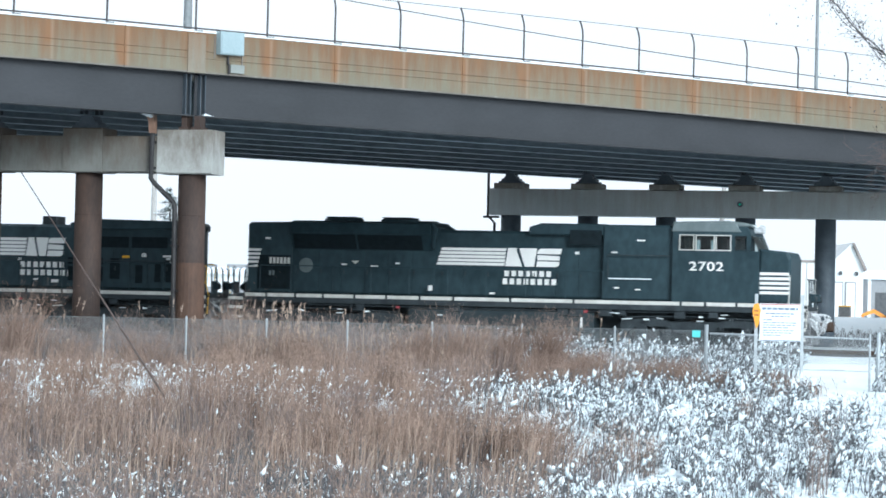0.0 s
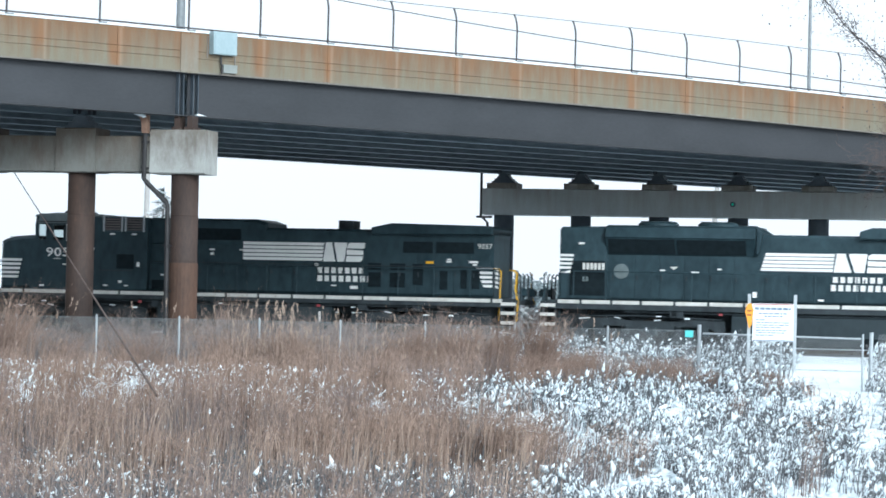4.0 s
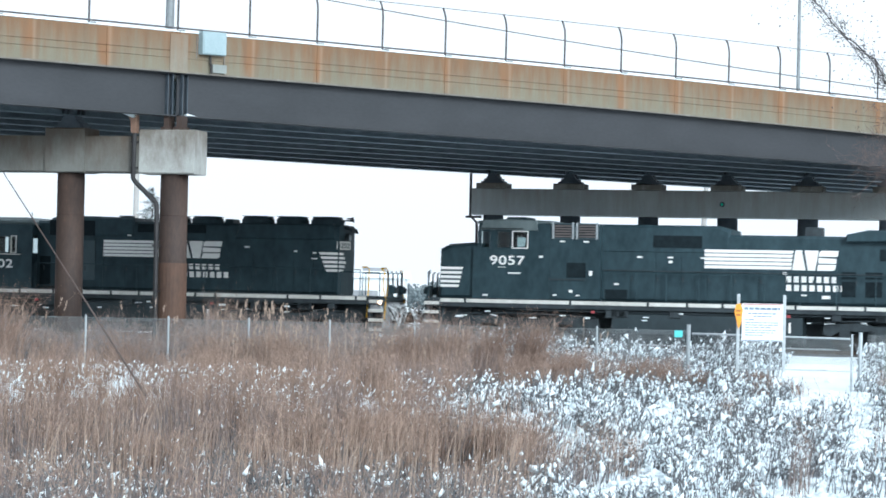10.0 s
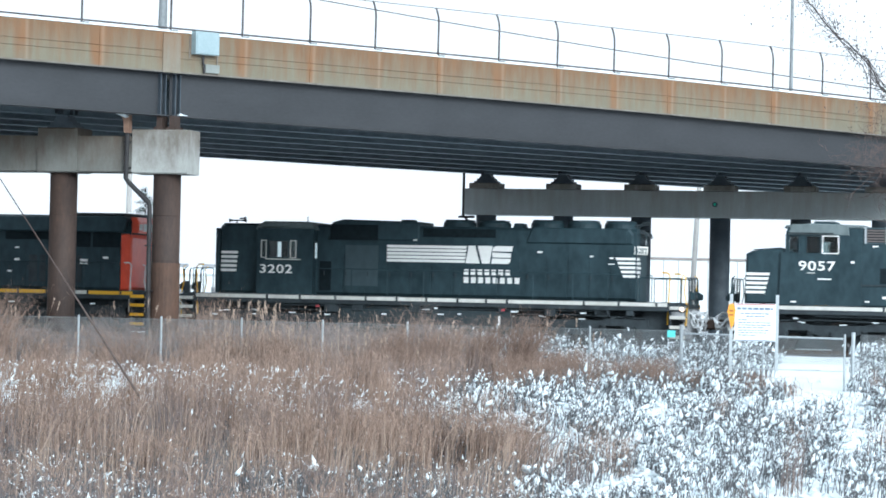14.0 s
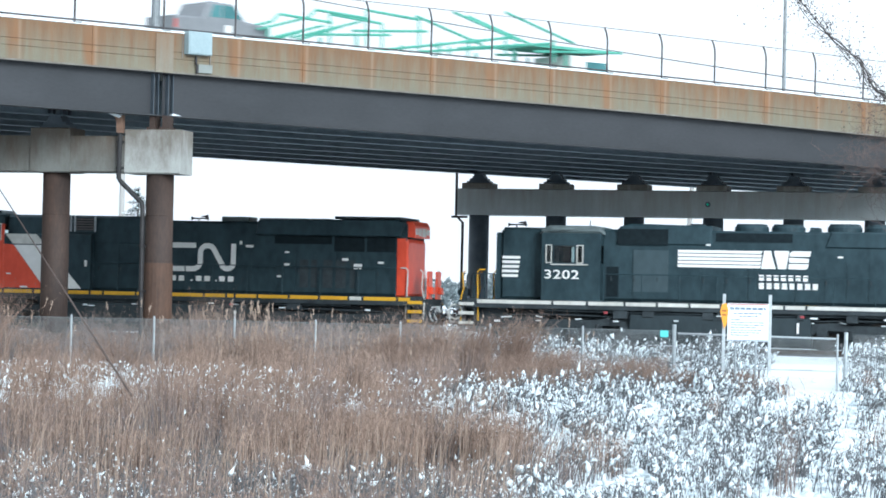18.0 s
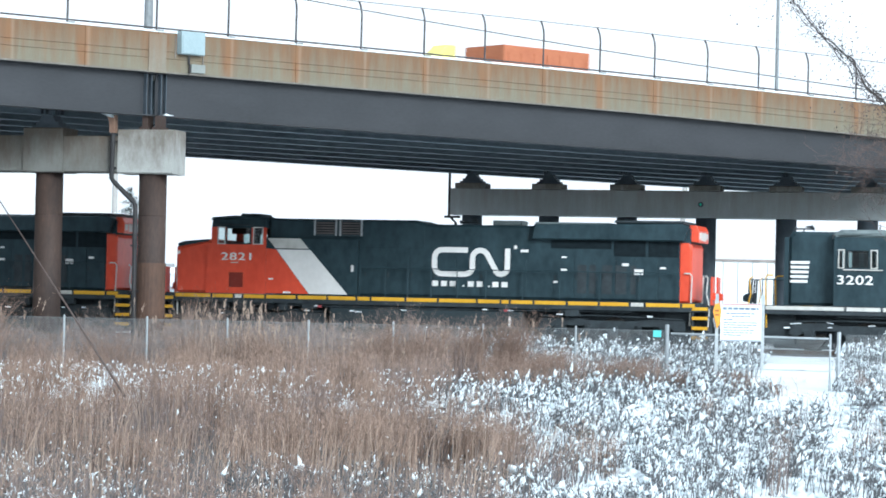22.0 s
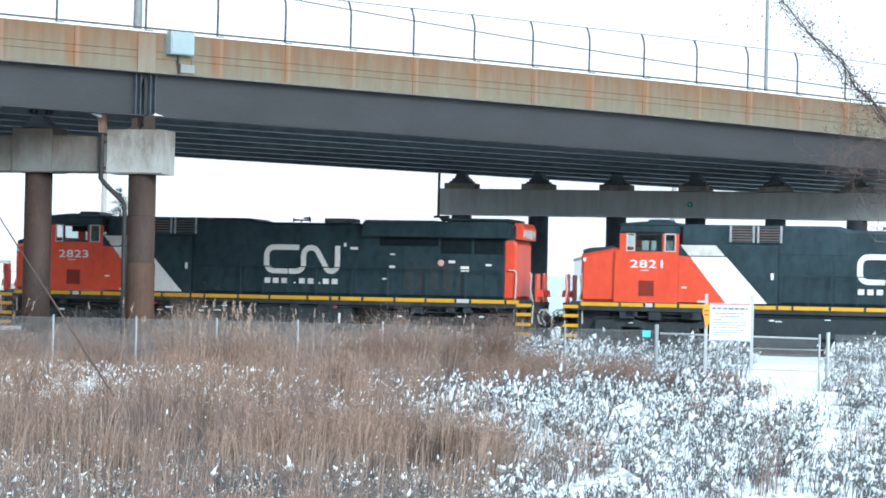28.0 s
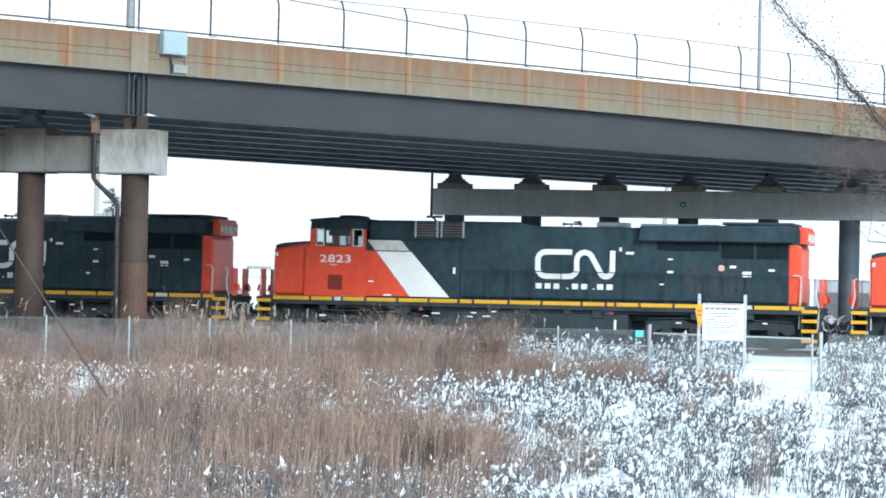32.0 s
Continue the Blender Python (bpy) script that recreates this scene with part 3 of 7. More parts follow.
def build_field():
    # brown grasses and reeds in overlapping tussocks
    cx, cy = stands(56000, brown_density, 43, 93)
    per = RNG.integers(16, 46, len(cx))
    x, y, k = tussock(cx, cy, per, RNG.uniform(0.06, 0.26, len(cx)))
    ok = (np.abs(y - FENCE_Y) > 0.1)
    x, y, k = x[ok], y[ok], k[ok]
    n, b = len(x), bearing(x, y)
    fence = (y > 79) & (b > 0.22)
    tall = RNG.uniform(0.75, 1.35, len(cx)) * (1 + 0.18 * patchy(cx, cy))
    h = tall[k] * RNG.uniform(0.55, 1.08, n)
    h *= np.where(y < 54.5, 0.78, 1.0) * np.where((y > 64) & (y < 79), RNG.uniform(0.55, 1.15, len(cx))[k], 1.0)
    h = np.where(fence, h * RNG.uniform(1.0, 1.3, n) * (1 - 0.12 * ss(0.28, 0.36, b)), h)
    h = np.where(y > 82.5, np.maximum(h, 0.9) * RNG.uniform(0.95, 1.5, n) * (1 - 0.12 * ss(0.5, 0.68, b)), h)
    V1, F1, tip, mid = blades(x, y, h, RNG.uniform(0.006, 0.013, n), RNG.uniform(0.02, 0.50, n) ** 1.7, RNG.uniform(0, 0.7, n))
    grey = (patchy(x * 0.8 + 5, y * 0.9) + 0.35 * RNG.normal(0, 1, n) + 1.1 * (1 - ss(53, 57.5, y)) + 0.55 * ss(78, 80, y) * (1 - 0.4 * ss(0.3, 0.5, b)) - 0.3 > 0.0)
    tri = F1.reshape(3, n, 3)
    for m_, pick, what in ((M_REED, ~grey, "dense dry rust-brown reeds in the field"), (M_REED_GREY, grey, "dense dry grey-brown grasses in the field")):
        fast_mesh("reed_bed", V1, tri[:, pick].reshape(-1, 3), m_, what, "reeds")
    # soft fine side shoots and seed heads over the upper stalks
    items = []
    for lo_, hi_, share, ln, w in ((0.0, 0.3, 0.95, 0.24, 0.009), (0.1, 0.6, 0.9, 0.22, 0.008), (0.3, 0.9, 0.8, 0.2, 0.008), (0.0, 0.5, 0.8, 0.14, 0.012), (0.2, 0.8, 0.7, 0.14, 0.012)):
        s = RNG.uniform(0, 1, n) < share * np.where(grey, 0.45, 1.0)
        q = RNG.uniform(lo_, hi_, s.sum())
        p = [tip[i][s] * (1 - q) + mid[i][s] * q for i in range(3)]
        items.append(sprigs(p[0] + RNG.normal(0, 0.025, len(q)), p[1], p[2], RNG.uniform(0.5, 1.2, len(q)) * ln, RNG.uniform(0.6, 1.2, len(q)) * w, 0.6))
    fast_mesh("reed_plumes", *merge(items), M_PLUME, "feathery dry seed heads on the reeds", "reeds")
    # long pale and dark single stalks that stand out from the rest
    for m_, count, hi_, what in ((M_STALK, 5200, 1.6, "long pale dry stalks leaning over the reeds"), (M_WEED, 4600, 1.05, "dark upright dead stalks among the reeds")):
        sx, sy = scatter(count, 47, 63.5)
        kp = (brown_edge(sx, sy) < 0.6) & (RNG.uniform(0, 1, count) < np.clip(0.45 + 0.7 * patchy(sx * 3, sy * 2), 0.05, 1))
        sx, sy = sx[kp], sy[kp]
        m = len(sx)
        lean = RNG.uniform(0.02, 0.5, m) ** 1.5 * (1.4 if m_ is M_STALK else 0.6)
        V4, F4, _, _ = blades(sx, sy, RNG.uniform(0.55, hi_, m), RNG.uniform(0.010, 0.020, m), lean, RNG.uniform(0, 0.8, m))
        fast_mesh("reed_stalks", V4, F4, m_, what, "reeds")
    # tall plumed reeds along the fence
    cx = np.concatenate([RNG.normal(c, s, q) for c, s, q in ((-5.9, 0.5, 34), (-4.6, 0.8, 44), (-12.9, 0.6, 20), (-9.5, 2.0, 14), (0.6, 2.2, 30), (-2.6, 0.8, 22))])
    cy = RNG.uniform(80.0, 82.2, len(cx))
    th = RNG.uniform(1.1, 2.4, len(cx)) * np.where(cx < -2.8, 1.0, 0.86)
    V2, F2, tip2, mid2 = blades(cx, cy, th, RNG.uniform(0.010, 0.018, len(cx)), RNG.uniform(0.02, 0.22, len(cx)), RNG.uniform(0, 0.5, len(cx)))
    items = [(V2, F2)]
    for _ in range(14):
        q = RNG.uniform(0, 0.24, len(cx))
        items.append(sprigs(*(tip2[i] * (1 - q) + mid2[i] * q for i in range(3)), RNG.uniform(0.06, 0.16, len(cx)), RNG.uniform(0.012, 0.032, len(cx)), 0.7))
    fast_mesh("tall_plume_reeds", *merge(items), M_STALK, "tall pale plumed reeds beside the wire fence", "reeds")
    # dark weeds in clumps, bent under the snow
    cx, cy = stands(18000, weed_density, 43, 95.5)
    per = RNG.integers(7, 26, len(cx))
    x, y, k = tussock(cx, cy, per, RNG.uniform(0.05, 0.24, len(cx)))
    n = len(x)
    tall = RNG.uniform(0.28, 0.85, len(cx))
    V3, F3, tip3, mid3 = blades(x, y, tall[k] * RNG.uniform(0.5, 1.1, n), RNG.uniform(0.009, 0.025, n), RNG.uniform(0.03, 0.5, n), RNG.uniform(0, 0.8, n))
    items = [(V3, F3)]
    for _ in range(4):
        q = RNG.uniform(0, 1.2, n)
        items.append(sprigs(*(tip3[i] * (1 - q) + mid3[i] * q for i in range(3)), RNG.uniform(0.06, 0.18, n), RNG.uniform(0.012, 0.032, n), 0.64))
    fast_mesh("winter_weeds", *merge(items), M_WEED, "dark dead weeds standing in the snow", "weeds")
    # snow caught on the weeds: upright streaks and pads
    items = []
    for _ in range(2):
        s = RNG.uniform(0, 1, n) < 0.42 * (0.25 + 0.75 * ss(0.2, 0.8, brown_edge(x, y)))
        q = RNG.uniform(-0.05, 1.5, s.sum())
        p = [tip3[i][s] * (1 - q) + mid3[i][s] * q for i in range(3)]
        p[1] = p[1] - 0.03
        items.append(lumps(*p, np.minimum(RNG.gamma(1.3, 0.014, s.sum()), 0.045) + 0.009, RNG.uniform(1.0, 3.8, s.sum()), 0.2, 0.32))
    # pads of snow that weigh down whole clumps
    s = RNG.uniform(0, 1, len(cx)) < 0.6 * ss(0.3, 0.8, brown_edge(cx, cy))
    m = s.sum()
    items.append(lumps(cx[s] + RNG.normal(0, 0.1, m), cy[s] - 0.05, ground_at(cx[s], cy[s]) + tall[s] * RNG.uniform(0.2, 0.8, m), RNG.uniform(0.03, 0.10, m), RNG.uniform(0.4, 1.4, m), 0.4, 0.5))
    # snow held between the brown stalks: thin upright streaks
    x, y = scatter(110000, 44, 82)
    pa = patchy(x * 3.0 + 3, y * 2.2)
    low, gap = 1 - ss(55, 58.5, y), ss(64, 68, y) * (1 - ss(80.5, 82, y))
    keep = RNG.uniform(0, 1, len(x)) < (0.03 + (0.30 * low + 0.15 * gap) * np.clip(0.25 + 1.1 * pa, 0.0, 1.5) + 0.3 * bare(x, y)) * (1 - 0.75 * brown_edge(x, y)) * (1 - openness(x, y))
    x, y = x[keep], y[keep]
    items.append(lumps(x, y, ground_at(x, y) + RNG.uniform(0.05, 0.6, len(x)), (np.minimum(RNG.gamma(1.3, 0.009, len(x)), 0.024) + 0.006) * np.where(y < 60, 0.75, 1.0), RNG.uniform(0.9, 4.2, len(x)), 0.1, 0.25))
    # low drifts lying open
    x, y = scatter(26000, 43, 86)
    keep = RNG.uniform(0, 1, len(x)) < (0.45 * bare(x, y) * ss(58, 62, y) + 0.24 * brown_edge(x, y)) * (1 - 0.8 * openness(x, y))
    x, y = x[keep], y[keep]
    items.append(lumps(x, y, ground_at(x, y) + RNG.uniform(-0.03, 0.04, len(x)), RNG.uniform(0.06, 0.22, len(x)), RNG.uniform(0.2, 0.5, len(x)), 0.0, 0.2))
    V, F = merge(items)
    fast_mesh("snow_clumps", V, F, M_SNOWLUMP, "small clumps of snow caught on the stalks", "snow")


build_field()


def build_bush(x, y, r, h, n, material, seed):
    """A low thicket of bare twigs."""
    q = np.random.default_rng(seed)
    items = []
    bx, by = q.normal(x, r * 0.5, n), q.normal(y, r * 0.4, n)
    V, F, tip, mid = blades(bx, by, q.uniform(0.4, 1.0, n) * h, q.uniform(0.008, 0.02, n), q.uniform(0.1, 0.6, n), q.uniform(0, 0.5, n))
    items.append((V, F))
    for _ in range(11):
        k = q.uniform(0, 1.2, n)
        items.append(sprigs(*(tip[i] * (1 - k) + mid[i] * k for i in range(3)), q.uniform(0.08, 0.28, n), q.uniform(0.005, 0.012, n), 0.5))
    V, F = merge(items)
    ob = fast_mesh("scrub_bush", V, F, material, "reddish-brown leafless scrub in the snow", "bush")
    del ob["kind"]
    return ob


M_SCRUB = mat("reddish_twigs", (0.12, 0.083, 0.067), (0.36, 0.255, 0.20), 0.85, scale=1, fine=6, bump=0, island=0.6)
for _i, (_x, _y, _r, _h, _n) in enumerate(((5.6, 80.6, 1.0, 1.1, 700), (8.7, 80.4, 0.8, 0.75, 200), (9.6, 80.6, 1.0, 0.5, 110), (7.2, 80.2, 0.6, 0.7, 260), (2.4, 79.5, 1.2, 1.2, 700), (-13.3, 80.5, 0.8, 2.9, 420), (-9.4, 81.2, 0.9, 1.5, 300), (-6.9, 81.4, 0.7, 1.6, 260), (-4.6, 80.9, 1.0, 1.7, 380), (-2.3, 81.3, 0.8, 1.5, 300), (-0.3, 81.4, 0.5, 2.1, 340), (1.0, 81.6, 0.4, 2.2, 360), (2.1, 81.6, 0.4, 2.4, 420), (-1.5, 81.7, 0.35, 2.0, 260), (-11.6, 80.9, 0.5, 1.4, 200), (3.4, 80.9, 0.8, 1.3, 420))):
    tagged(build_bush(_x, _y, _r, _h, _n, M_SCRUB, 40 + _i), group="scrub bushes")


# ---------------------------------------------------------------- field fence, gate, sign
def build_fence():
    fe = thing("chain_link_fence", None, "galvanised chain-link fence along the railway bank", "fence", kind="structure")
    gate0, gate1 = 6.98, 12.05
    xs = [-20.3, -17.93, -15.55, -13.17, -10.8, -8.36, -5.99, -3.6, -1.1, 1.55, 4.28, 14.5]
    for x in xs:
        zg = ground_z(x, FENCE_Y)
        po = part("post", tube(bm_new(), (x, FENCE_Y, zg - 0.3), (x, FENCE_Y, 1.84), 0.032, 0.032, 8), M_GALV, fe)
        part("post_cap", tube(bm_new(), (x, FENCE_Y, 1.84), (x, FENCE_Y, 1.89), 0.038, 0.01, 8), M_GALV, po)
    part("top_wire", rod(bm_new(), [(-20, FENCE_Y, 1.79), (gate0, FENCE_Y, 1.79)], 0.006, 5), M_WIRE, fe)

    def wires(x0, x1, y, z0, z1, pitch, name, parent):
        V, F = [], []
        H, w = z1 - z0, 0.0045
        k = int((x1 - x0 + H) / pitch)
        for i in range(k):
            for d in (1, -1):
                xa = x0 - H + i * pitch
                a, b = ((xa, z0), (xa + H, z1)) if d > 0 else ((xa + H, z0), (xa, z1))
                pts = []
                for (px, pz), (qx, qz) in ((a, b), (b, a)):
                    t = 0.0
                    if px < x0:
                        t = (x0 - px) / (qx - px)
                    if px > x1:
                        t = (x1 - px) / (qx - px)
                    if not 0 <= t < 1:
                        break
                    pts.append((px + (qx - px) * t, pz + (qz - pz) * t))
                if len(pts) < 2:
                    continue
                o = len(V)
                dx, dz = w * 0.71, w * 0.71 * d
                for (px, pz), s in ((pts[0], 1), (pts[0], -1), (pts[1], -1), (pts[1], 1)):
                    V.append((px - dx * s, y + 0.004 * d, pz + dz * s))
                F.append((o, o + 1, o + 2, o + 3))
        ob = raw(name, V, F, M_WIRE, parent)
        tagged(ob, "woven diamond wire mesh", kind="stuff")
    wires(-20, gate0, FENCE_Y, 0.1, 1.8, 0.085, "wire_mesh", fe)
    wires(gate1 + 0.2, 16, FENCE_Y, 0.2, 1.8, 0.085, "wire_mesh", fe)
    # gate
    ga = thing("field_gate", None, "galvanised tube gate with wire mesh, closed, in the snow", "gate")
    for x, r, zt in ((gate0, 0.062, 1.98), (gate1, 0.062, 1.86), (gate1 - 0.25, 0.035, 1.8)):
        part("gate_post", tube(bm_new(), (x, FENCE_Y, ground_z(x, FENCE_Y) - 0.3), (x, FENCE_Y, zt), r, r, 10), M_GALV, ga)
    zt = 1.72
    for za, zb in ((zt, zt - 0.06), (0.74, 0.70)):
        part("gate_rail", rod(bm_new(), [(gate0 + 0.1, FENCE_Y, za), (gate1 - 0.3, FENCE_Y, zb)], 0.03 if za > 1 else 0.014, 6), M_GALV, ga)
    wires(gate0 + 0.1, gate1 - 0.3, FENCE_Y, 0.9, 1.7, 0.085, "wire_mesh", ga)
    # small turquoise tag on the fence
    part_tag = part("fence_tag", box(bm_new(), 6.56, 6.8, FENCE_Y - 0.05, FENCE_Y - 0.035, 1.6, 1.8), mat("turquoise_plate", (0.10, 0.55, 0.55), (0.16, 0.66, 0.66), 0.5), None)
    tagged(part_tag, "small turquoise plate wired to the fence", "tag")
    # sign
    sg = thing("notice_sign", pose(8.87, FENCE_Y - 2.2, 0), "white railway notice board on two steel posts", "sign")
    g = ground_z(8.87, FENCE_Y - 2.2)
    for x in (-0.66, 0.66):
        part("sign_post", box(bm_new(), x - 0.045, x + 0.045, -0.03, 0.03, g - 0.3, 2.9, 0.008), M_GALV, sg)
    for x in (0.28, -0.3):
        part("back_stay", rod(bm_new(), [(x, 0.1, g - 0.2), (x, 0.1, 1.5)], 0.03, 6), M_GALV, sg)
    for z in (0.75,):
        part("cross_wire", rod(bm_new(), [(-0.66, 0, z), (1.9, 0, z + 0.02)], 0.012, 5), M_GALV, sg)
    bd = part("board", box(bm_new(), -0.56, 0.615, -0.05, -0.035, 1.555, 2.64), mat("white_sign_enamel", (0.66, 0.72, 0.76), (0.76, 0.8, 0.82), 0.35, scale=2, fine=12), sg, "white enamel board")
    ink = mat("blue_grey_print", (0.12, 0.17, 0.24), (0.20, 0.26, 0.33), 0.6)
    part("header_line", box(bm_new(), -0.54, 0.60, -0.056, -0.0505, 2.60, 2.625), mat("dark_red_print", (0.3, 0.05, 0.04), (0.4, 0.08, 0.06), 0.6), bd)
    r = random.Random(5)
    for i, (z, w, h) in enumerate(((2.49, 1.0, 0.07), (2.35, 0.8, 0.035), (2.27, 0.46, 0.035), (2.17, 0.22, 0.03), (2.09, 0.88, 0.028), (2.02, 0.9, 0.028), (1.95, 0.64, 0.028), (1.87, 0.9, 0.028), (1.80, 0.84, 0.028), (1.73, 0.5, 0.028))):
        x = -w / 2 if i < 3 else -0.47
        bm = bm_new()
        while x < (w / 2 if i < 3 else -0.47 + w):
            q = r.uniform(0.05, 0.16)
            box(bm, x, x + q, -0.056, -0.0505, z - h / 2, z + h / 2)
            x += q + 0.025
        part("print_bar", bm, ink, bd)
    part("foot_line", box(bm_new(), -0.54, 0.60, -0.056, -0.0505, 1.565, 1.59), ink, bd)
    am = part("side_plate", slab(bm_new(), [(-0.78, 2.4), (-0.73, 2.6), (-0.61, 2.64), (-0.54, 2.45), (-0.58, 2.05), (-0.66, 1.9)], -0.075, -0.06), M_AMBER, sg, "small orange warning plate")
    for z in (2.42, 2.3):
        part("print_bar", box(bm_new(), -0.73, -0.60, -0.081, -0.0755, z - 0.025, z + 0.025), mat("brown_print", (0.3, 0.1, 0.02), (0.36, 0.13, 0.03), 0.6), am)


build_fence()

# guy wire from the pier down into the reeds
_top = Vector((-14.38, 88.9, 6.29))
_bot = _top.lerp(Vector((-6.795, 62.5, 0.221)), 1.0)
gw = part("guy_cable", tube(tube(bm_new(), _top, _top.lerp(_bot, 0.5), 0.014, 0.019, 6), _top.lerp(_bot, 0.5), _bot, 0.019, 0.03, 6), mat("rusty_wire_rope", (0.07, 0.048, 0.042), (0.14, 0.10, 0.085), 0.7, scale=4, fine=40), None)
tagged(gw, "rusty slack guy cable from the pier to the ground", "cable")

# ---------------------------------------------------------------- fittings on the overpass
def build_fittings():
    m = Matrix.Translation(BP) @ pose(0, 0, 0, 0, 0, THETA)
    bx = thing("electrical_box", m, "pale grey-blue steel box hung on the parapet", "electrical box")
    pale = mat("pale_blue_grey_paint", (0.25, 0.33, 0.355), (0.33, 0.42, 0.445), 0.45, scale=2, fine=14)
    part("housing", box(bm_new(), 0.7, 1.58, -0.26, -0.002, 10.02, 10.74, 0.02), pale, bx)
    part("door_panel", box(bm_new(), 0.75, 1.53, -0.275, -0.262, 10.06, 10.69), pale, bx)
    part("conduit", rod(bm_new(), [(1.1, -0.1, 10.0), (1.1, -0.1, 9.75), (1.14, -0.1, 9.68), (1.14, -0.1, 9.45)], 0.035, 8), M_UNDER_PIPE, bx)
    part("junction", box(bm_new(), 1.2, 1.72, -0.1, -0.002, 9.48, 9.74), mat("pale_patch_mortar", (0.20, 0.225, 0.215), (0.27, 0.29, 0.275), 0.8), bx)
    part("bracket", box(bm_new(), 0.62, 0.65, -0.03, -0.002, 9.9, 10.6), M_CONC_END, bx)
    part("bracket", box(bm_new(), 1.66, 1.70, -0.03, -0.002, 9.6, 10.7), M_CONC_END, bx)
    # expansion joint pilaster in the parapet
    part("joint_pilaster", box(bm_new(), -0.35, 0.3, -0.03, -0.002, 9.40, 10.6), stained("patched_concrete", (0.235, 0.215, 0.170), (0.18, 0.14, 0.10), (0.22, 0.14, 0.085), 0.0, 9.4), overpass, "parapet pilaster at the joint")
    # street lamps
    for x, y, r in ((-0.10, 0.42, 0.145), (27.95, 0.5, 0.07)):
        la = thing("street_lamp", m @ Matrix.Translation((x, y, 9.72)), "grey steel street lamp standing on the overpass", "street lamp", "street lamps")
        part("pole", tube(bm_new(), (0, 0, 0), (0, 0, 9.0), r, r * 0.6, 12), M_WIRE, la)
        part("base_flange", tube(bm_new(), (0, 0, 0), (0, 0, 0.06), r * 1.9, r * 1.9, 12), M_GALV, la)
        part("arm", rod(bm_new(), [(0, 0, 8.9), (0, 0.9, 9.4), (0, 2.0, 9.5)], 0.045, 8), M_GALV, la)
        part("lamp_head", slab(bm_new(), [(-0.16, 9.42), (0.16, 9.42), (0.1, 9.56), (-0.1, 9.56)], 1.8, 2.5), M_GALV, la)
    # drain pipes on the piers
    dp = thing("drain_pipe", pier_left.matrix_basis.copy(), "dark drain pipe with a rusty hopper on the pier", "drain pipe", "drain pipes")
    part("hopper", slab(bm_new(), [(-1.28, 8.03), (-1.0, 8.05), (-1.0, 7.5), (-1.18, 7.5), (-1.2, 7.85)], -0.78, -0.55), mat("rusty_hopper", (0.13, 0.07, 0.045), (0.28, 0.18, 0.13), 0.7), dp)
    part("snow_ledge", slab(bm_new(), [(-1.42, 8.08), (-1.1, 7.96), (-1.02, 8.0), (-1.15, 8.1)], -0.9, -0.5), M_SNOW, dp, "lump of snow on the hopper")
    bm = rod(bm_new(), [(-1.1, -0.66, 7.5), (-1.12, -0.66, 6.1), (-1.03, -0.66, 5.98), (-0.36, -0.62, 5.35), (-0.33, -0.6, 5.2), (-0.33, -0.5, 0.2)], 0.075, 10)
    part("pipe", bm, M_UNDER_PIPE, dp)
    for z in (7.2, 6.4, 4.0, 2.6):
        x = -1.11 if z > 6 else -0.33
        part("clip", box(bm_new(), x - 0.1, x + 0.1, -0.68, -0.4, z, z + 0.05), M_UNDER_PIPE, dp)
    dq = thing("drain_pipe", pier_right.matrix_basis.copy(), "thin dark drain pipe at the pier's far end", "drain pipe", "drain pipes")
    xe = -7 * 3.38 - 0.95
    part("pipe", rod(bm_new(), [(xe, -0.3, 8.2), (xe, -0.3, 6.25), (xe + 0.3, -0.3, 5.95), (xe + 0.3, -0.3, 0.4)], 0.06, 8), M_UNDER_PIPE, dq)
    part("side_branch", rod(bm_new(), [(xe - 0.2, -0.3, 6.2), (xe + 0.5, -0.3, 6.2)], 0.05, 8), M_UNDER_PIPE, dq)
    # rusty bearing end, small snow ledges at the joint
    part("snow_ledge", slab(bm_new(), [(0.42, 8.10), (0.80, 8.10), (0.55, 8.14), (0.46, 8.17)], 0.15, 0.3), M_SNOW, overpass, "snow on the girder flange")
    # signal lamp on the right cap
    sl = thing("signal_lamp", pier_right.matrix_basis @ Matrix.Translation((-13.66, -0.53, 6.85)), "small green lamp fixed to the pier cap", "lamp")
    glow = bpy.data.materials.new("green_lens")
    glow.use_nodes = True
    g = glow.node_tree.nodes["Principled BSDF"]
    g.inputs["Base Color"].default_value, g.inputs["Emission Color"].default_value, g.inputs["Emission Strength"].default_value = (0.02, 0.5, 0.3, 1), (0.05, 0.6, 0.4, 1), 0.15
    part("lens", tube(bm_new(), (0, -0.1, 0), (0, -0.13, 0), 0.05, 0.04, 14), glow, sl)
    part("lamp_body", tube(bm_new(), (0, 0, 0), (0, -0.1, 0), 0.11, 0.11, 14), M_STEEL_DK, sl)


M_UNDER_PIPE = mat("dark_drain_pipe", (0.012, 0.012, 0.014), (0.032, 0.031, 0.032), 0.6, scale=3, fine=20)
build_fittings()


# ---------------------------------------------------------------- beyond the tracks
def far_z(x, y):
    return ground_z(x, y)


M_SIDING = mat("white_metal_siding", (0.56, 0.58, 0.58), (0.70, 0.72, 0.72), 0.55, scale=0.4, fine=5, bump=0.05)
M_SHEDROOF = mat("grey_brown_roof", (0.16, 0.14, 0.13), (0.28, 0.25, 0.23), 0.7, scale=0.8, fine=8)
M_GREYWALL = mat("grey_metal_wall", (0.18, 0.19, 0.20), (0.30, 0.31, 0.32), 0.6, scale=0.5, fine=6)
M_DOORDK = mat("dark_doorway", (0.04, 0.045, 0.05), (0.09, 0.095, 0.10), 0.6)


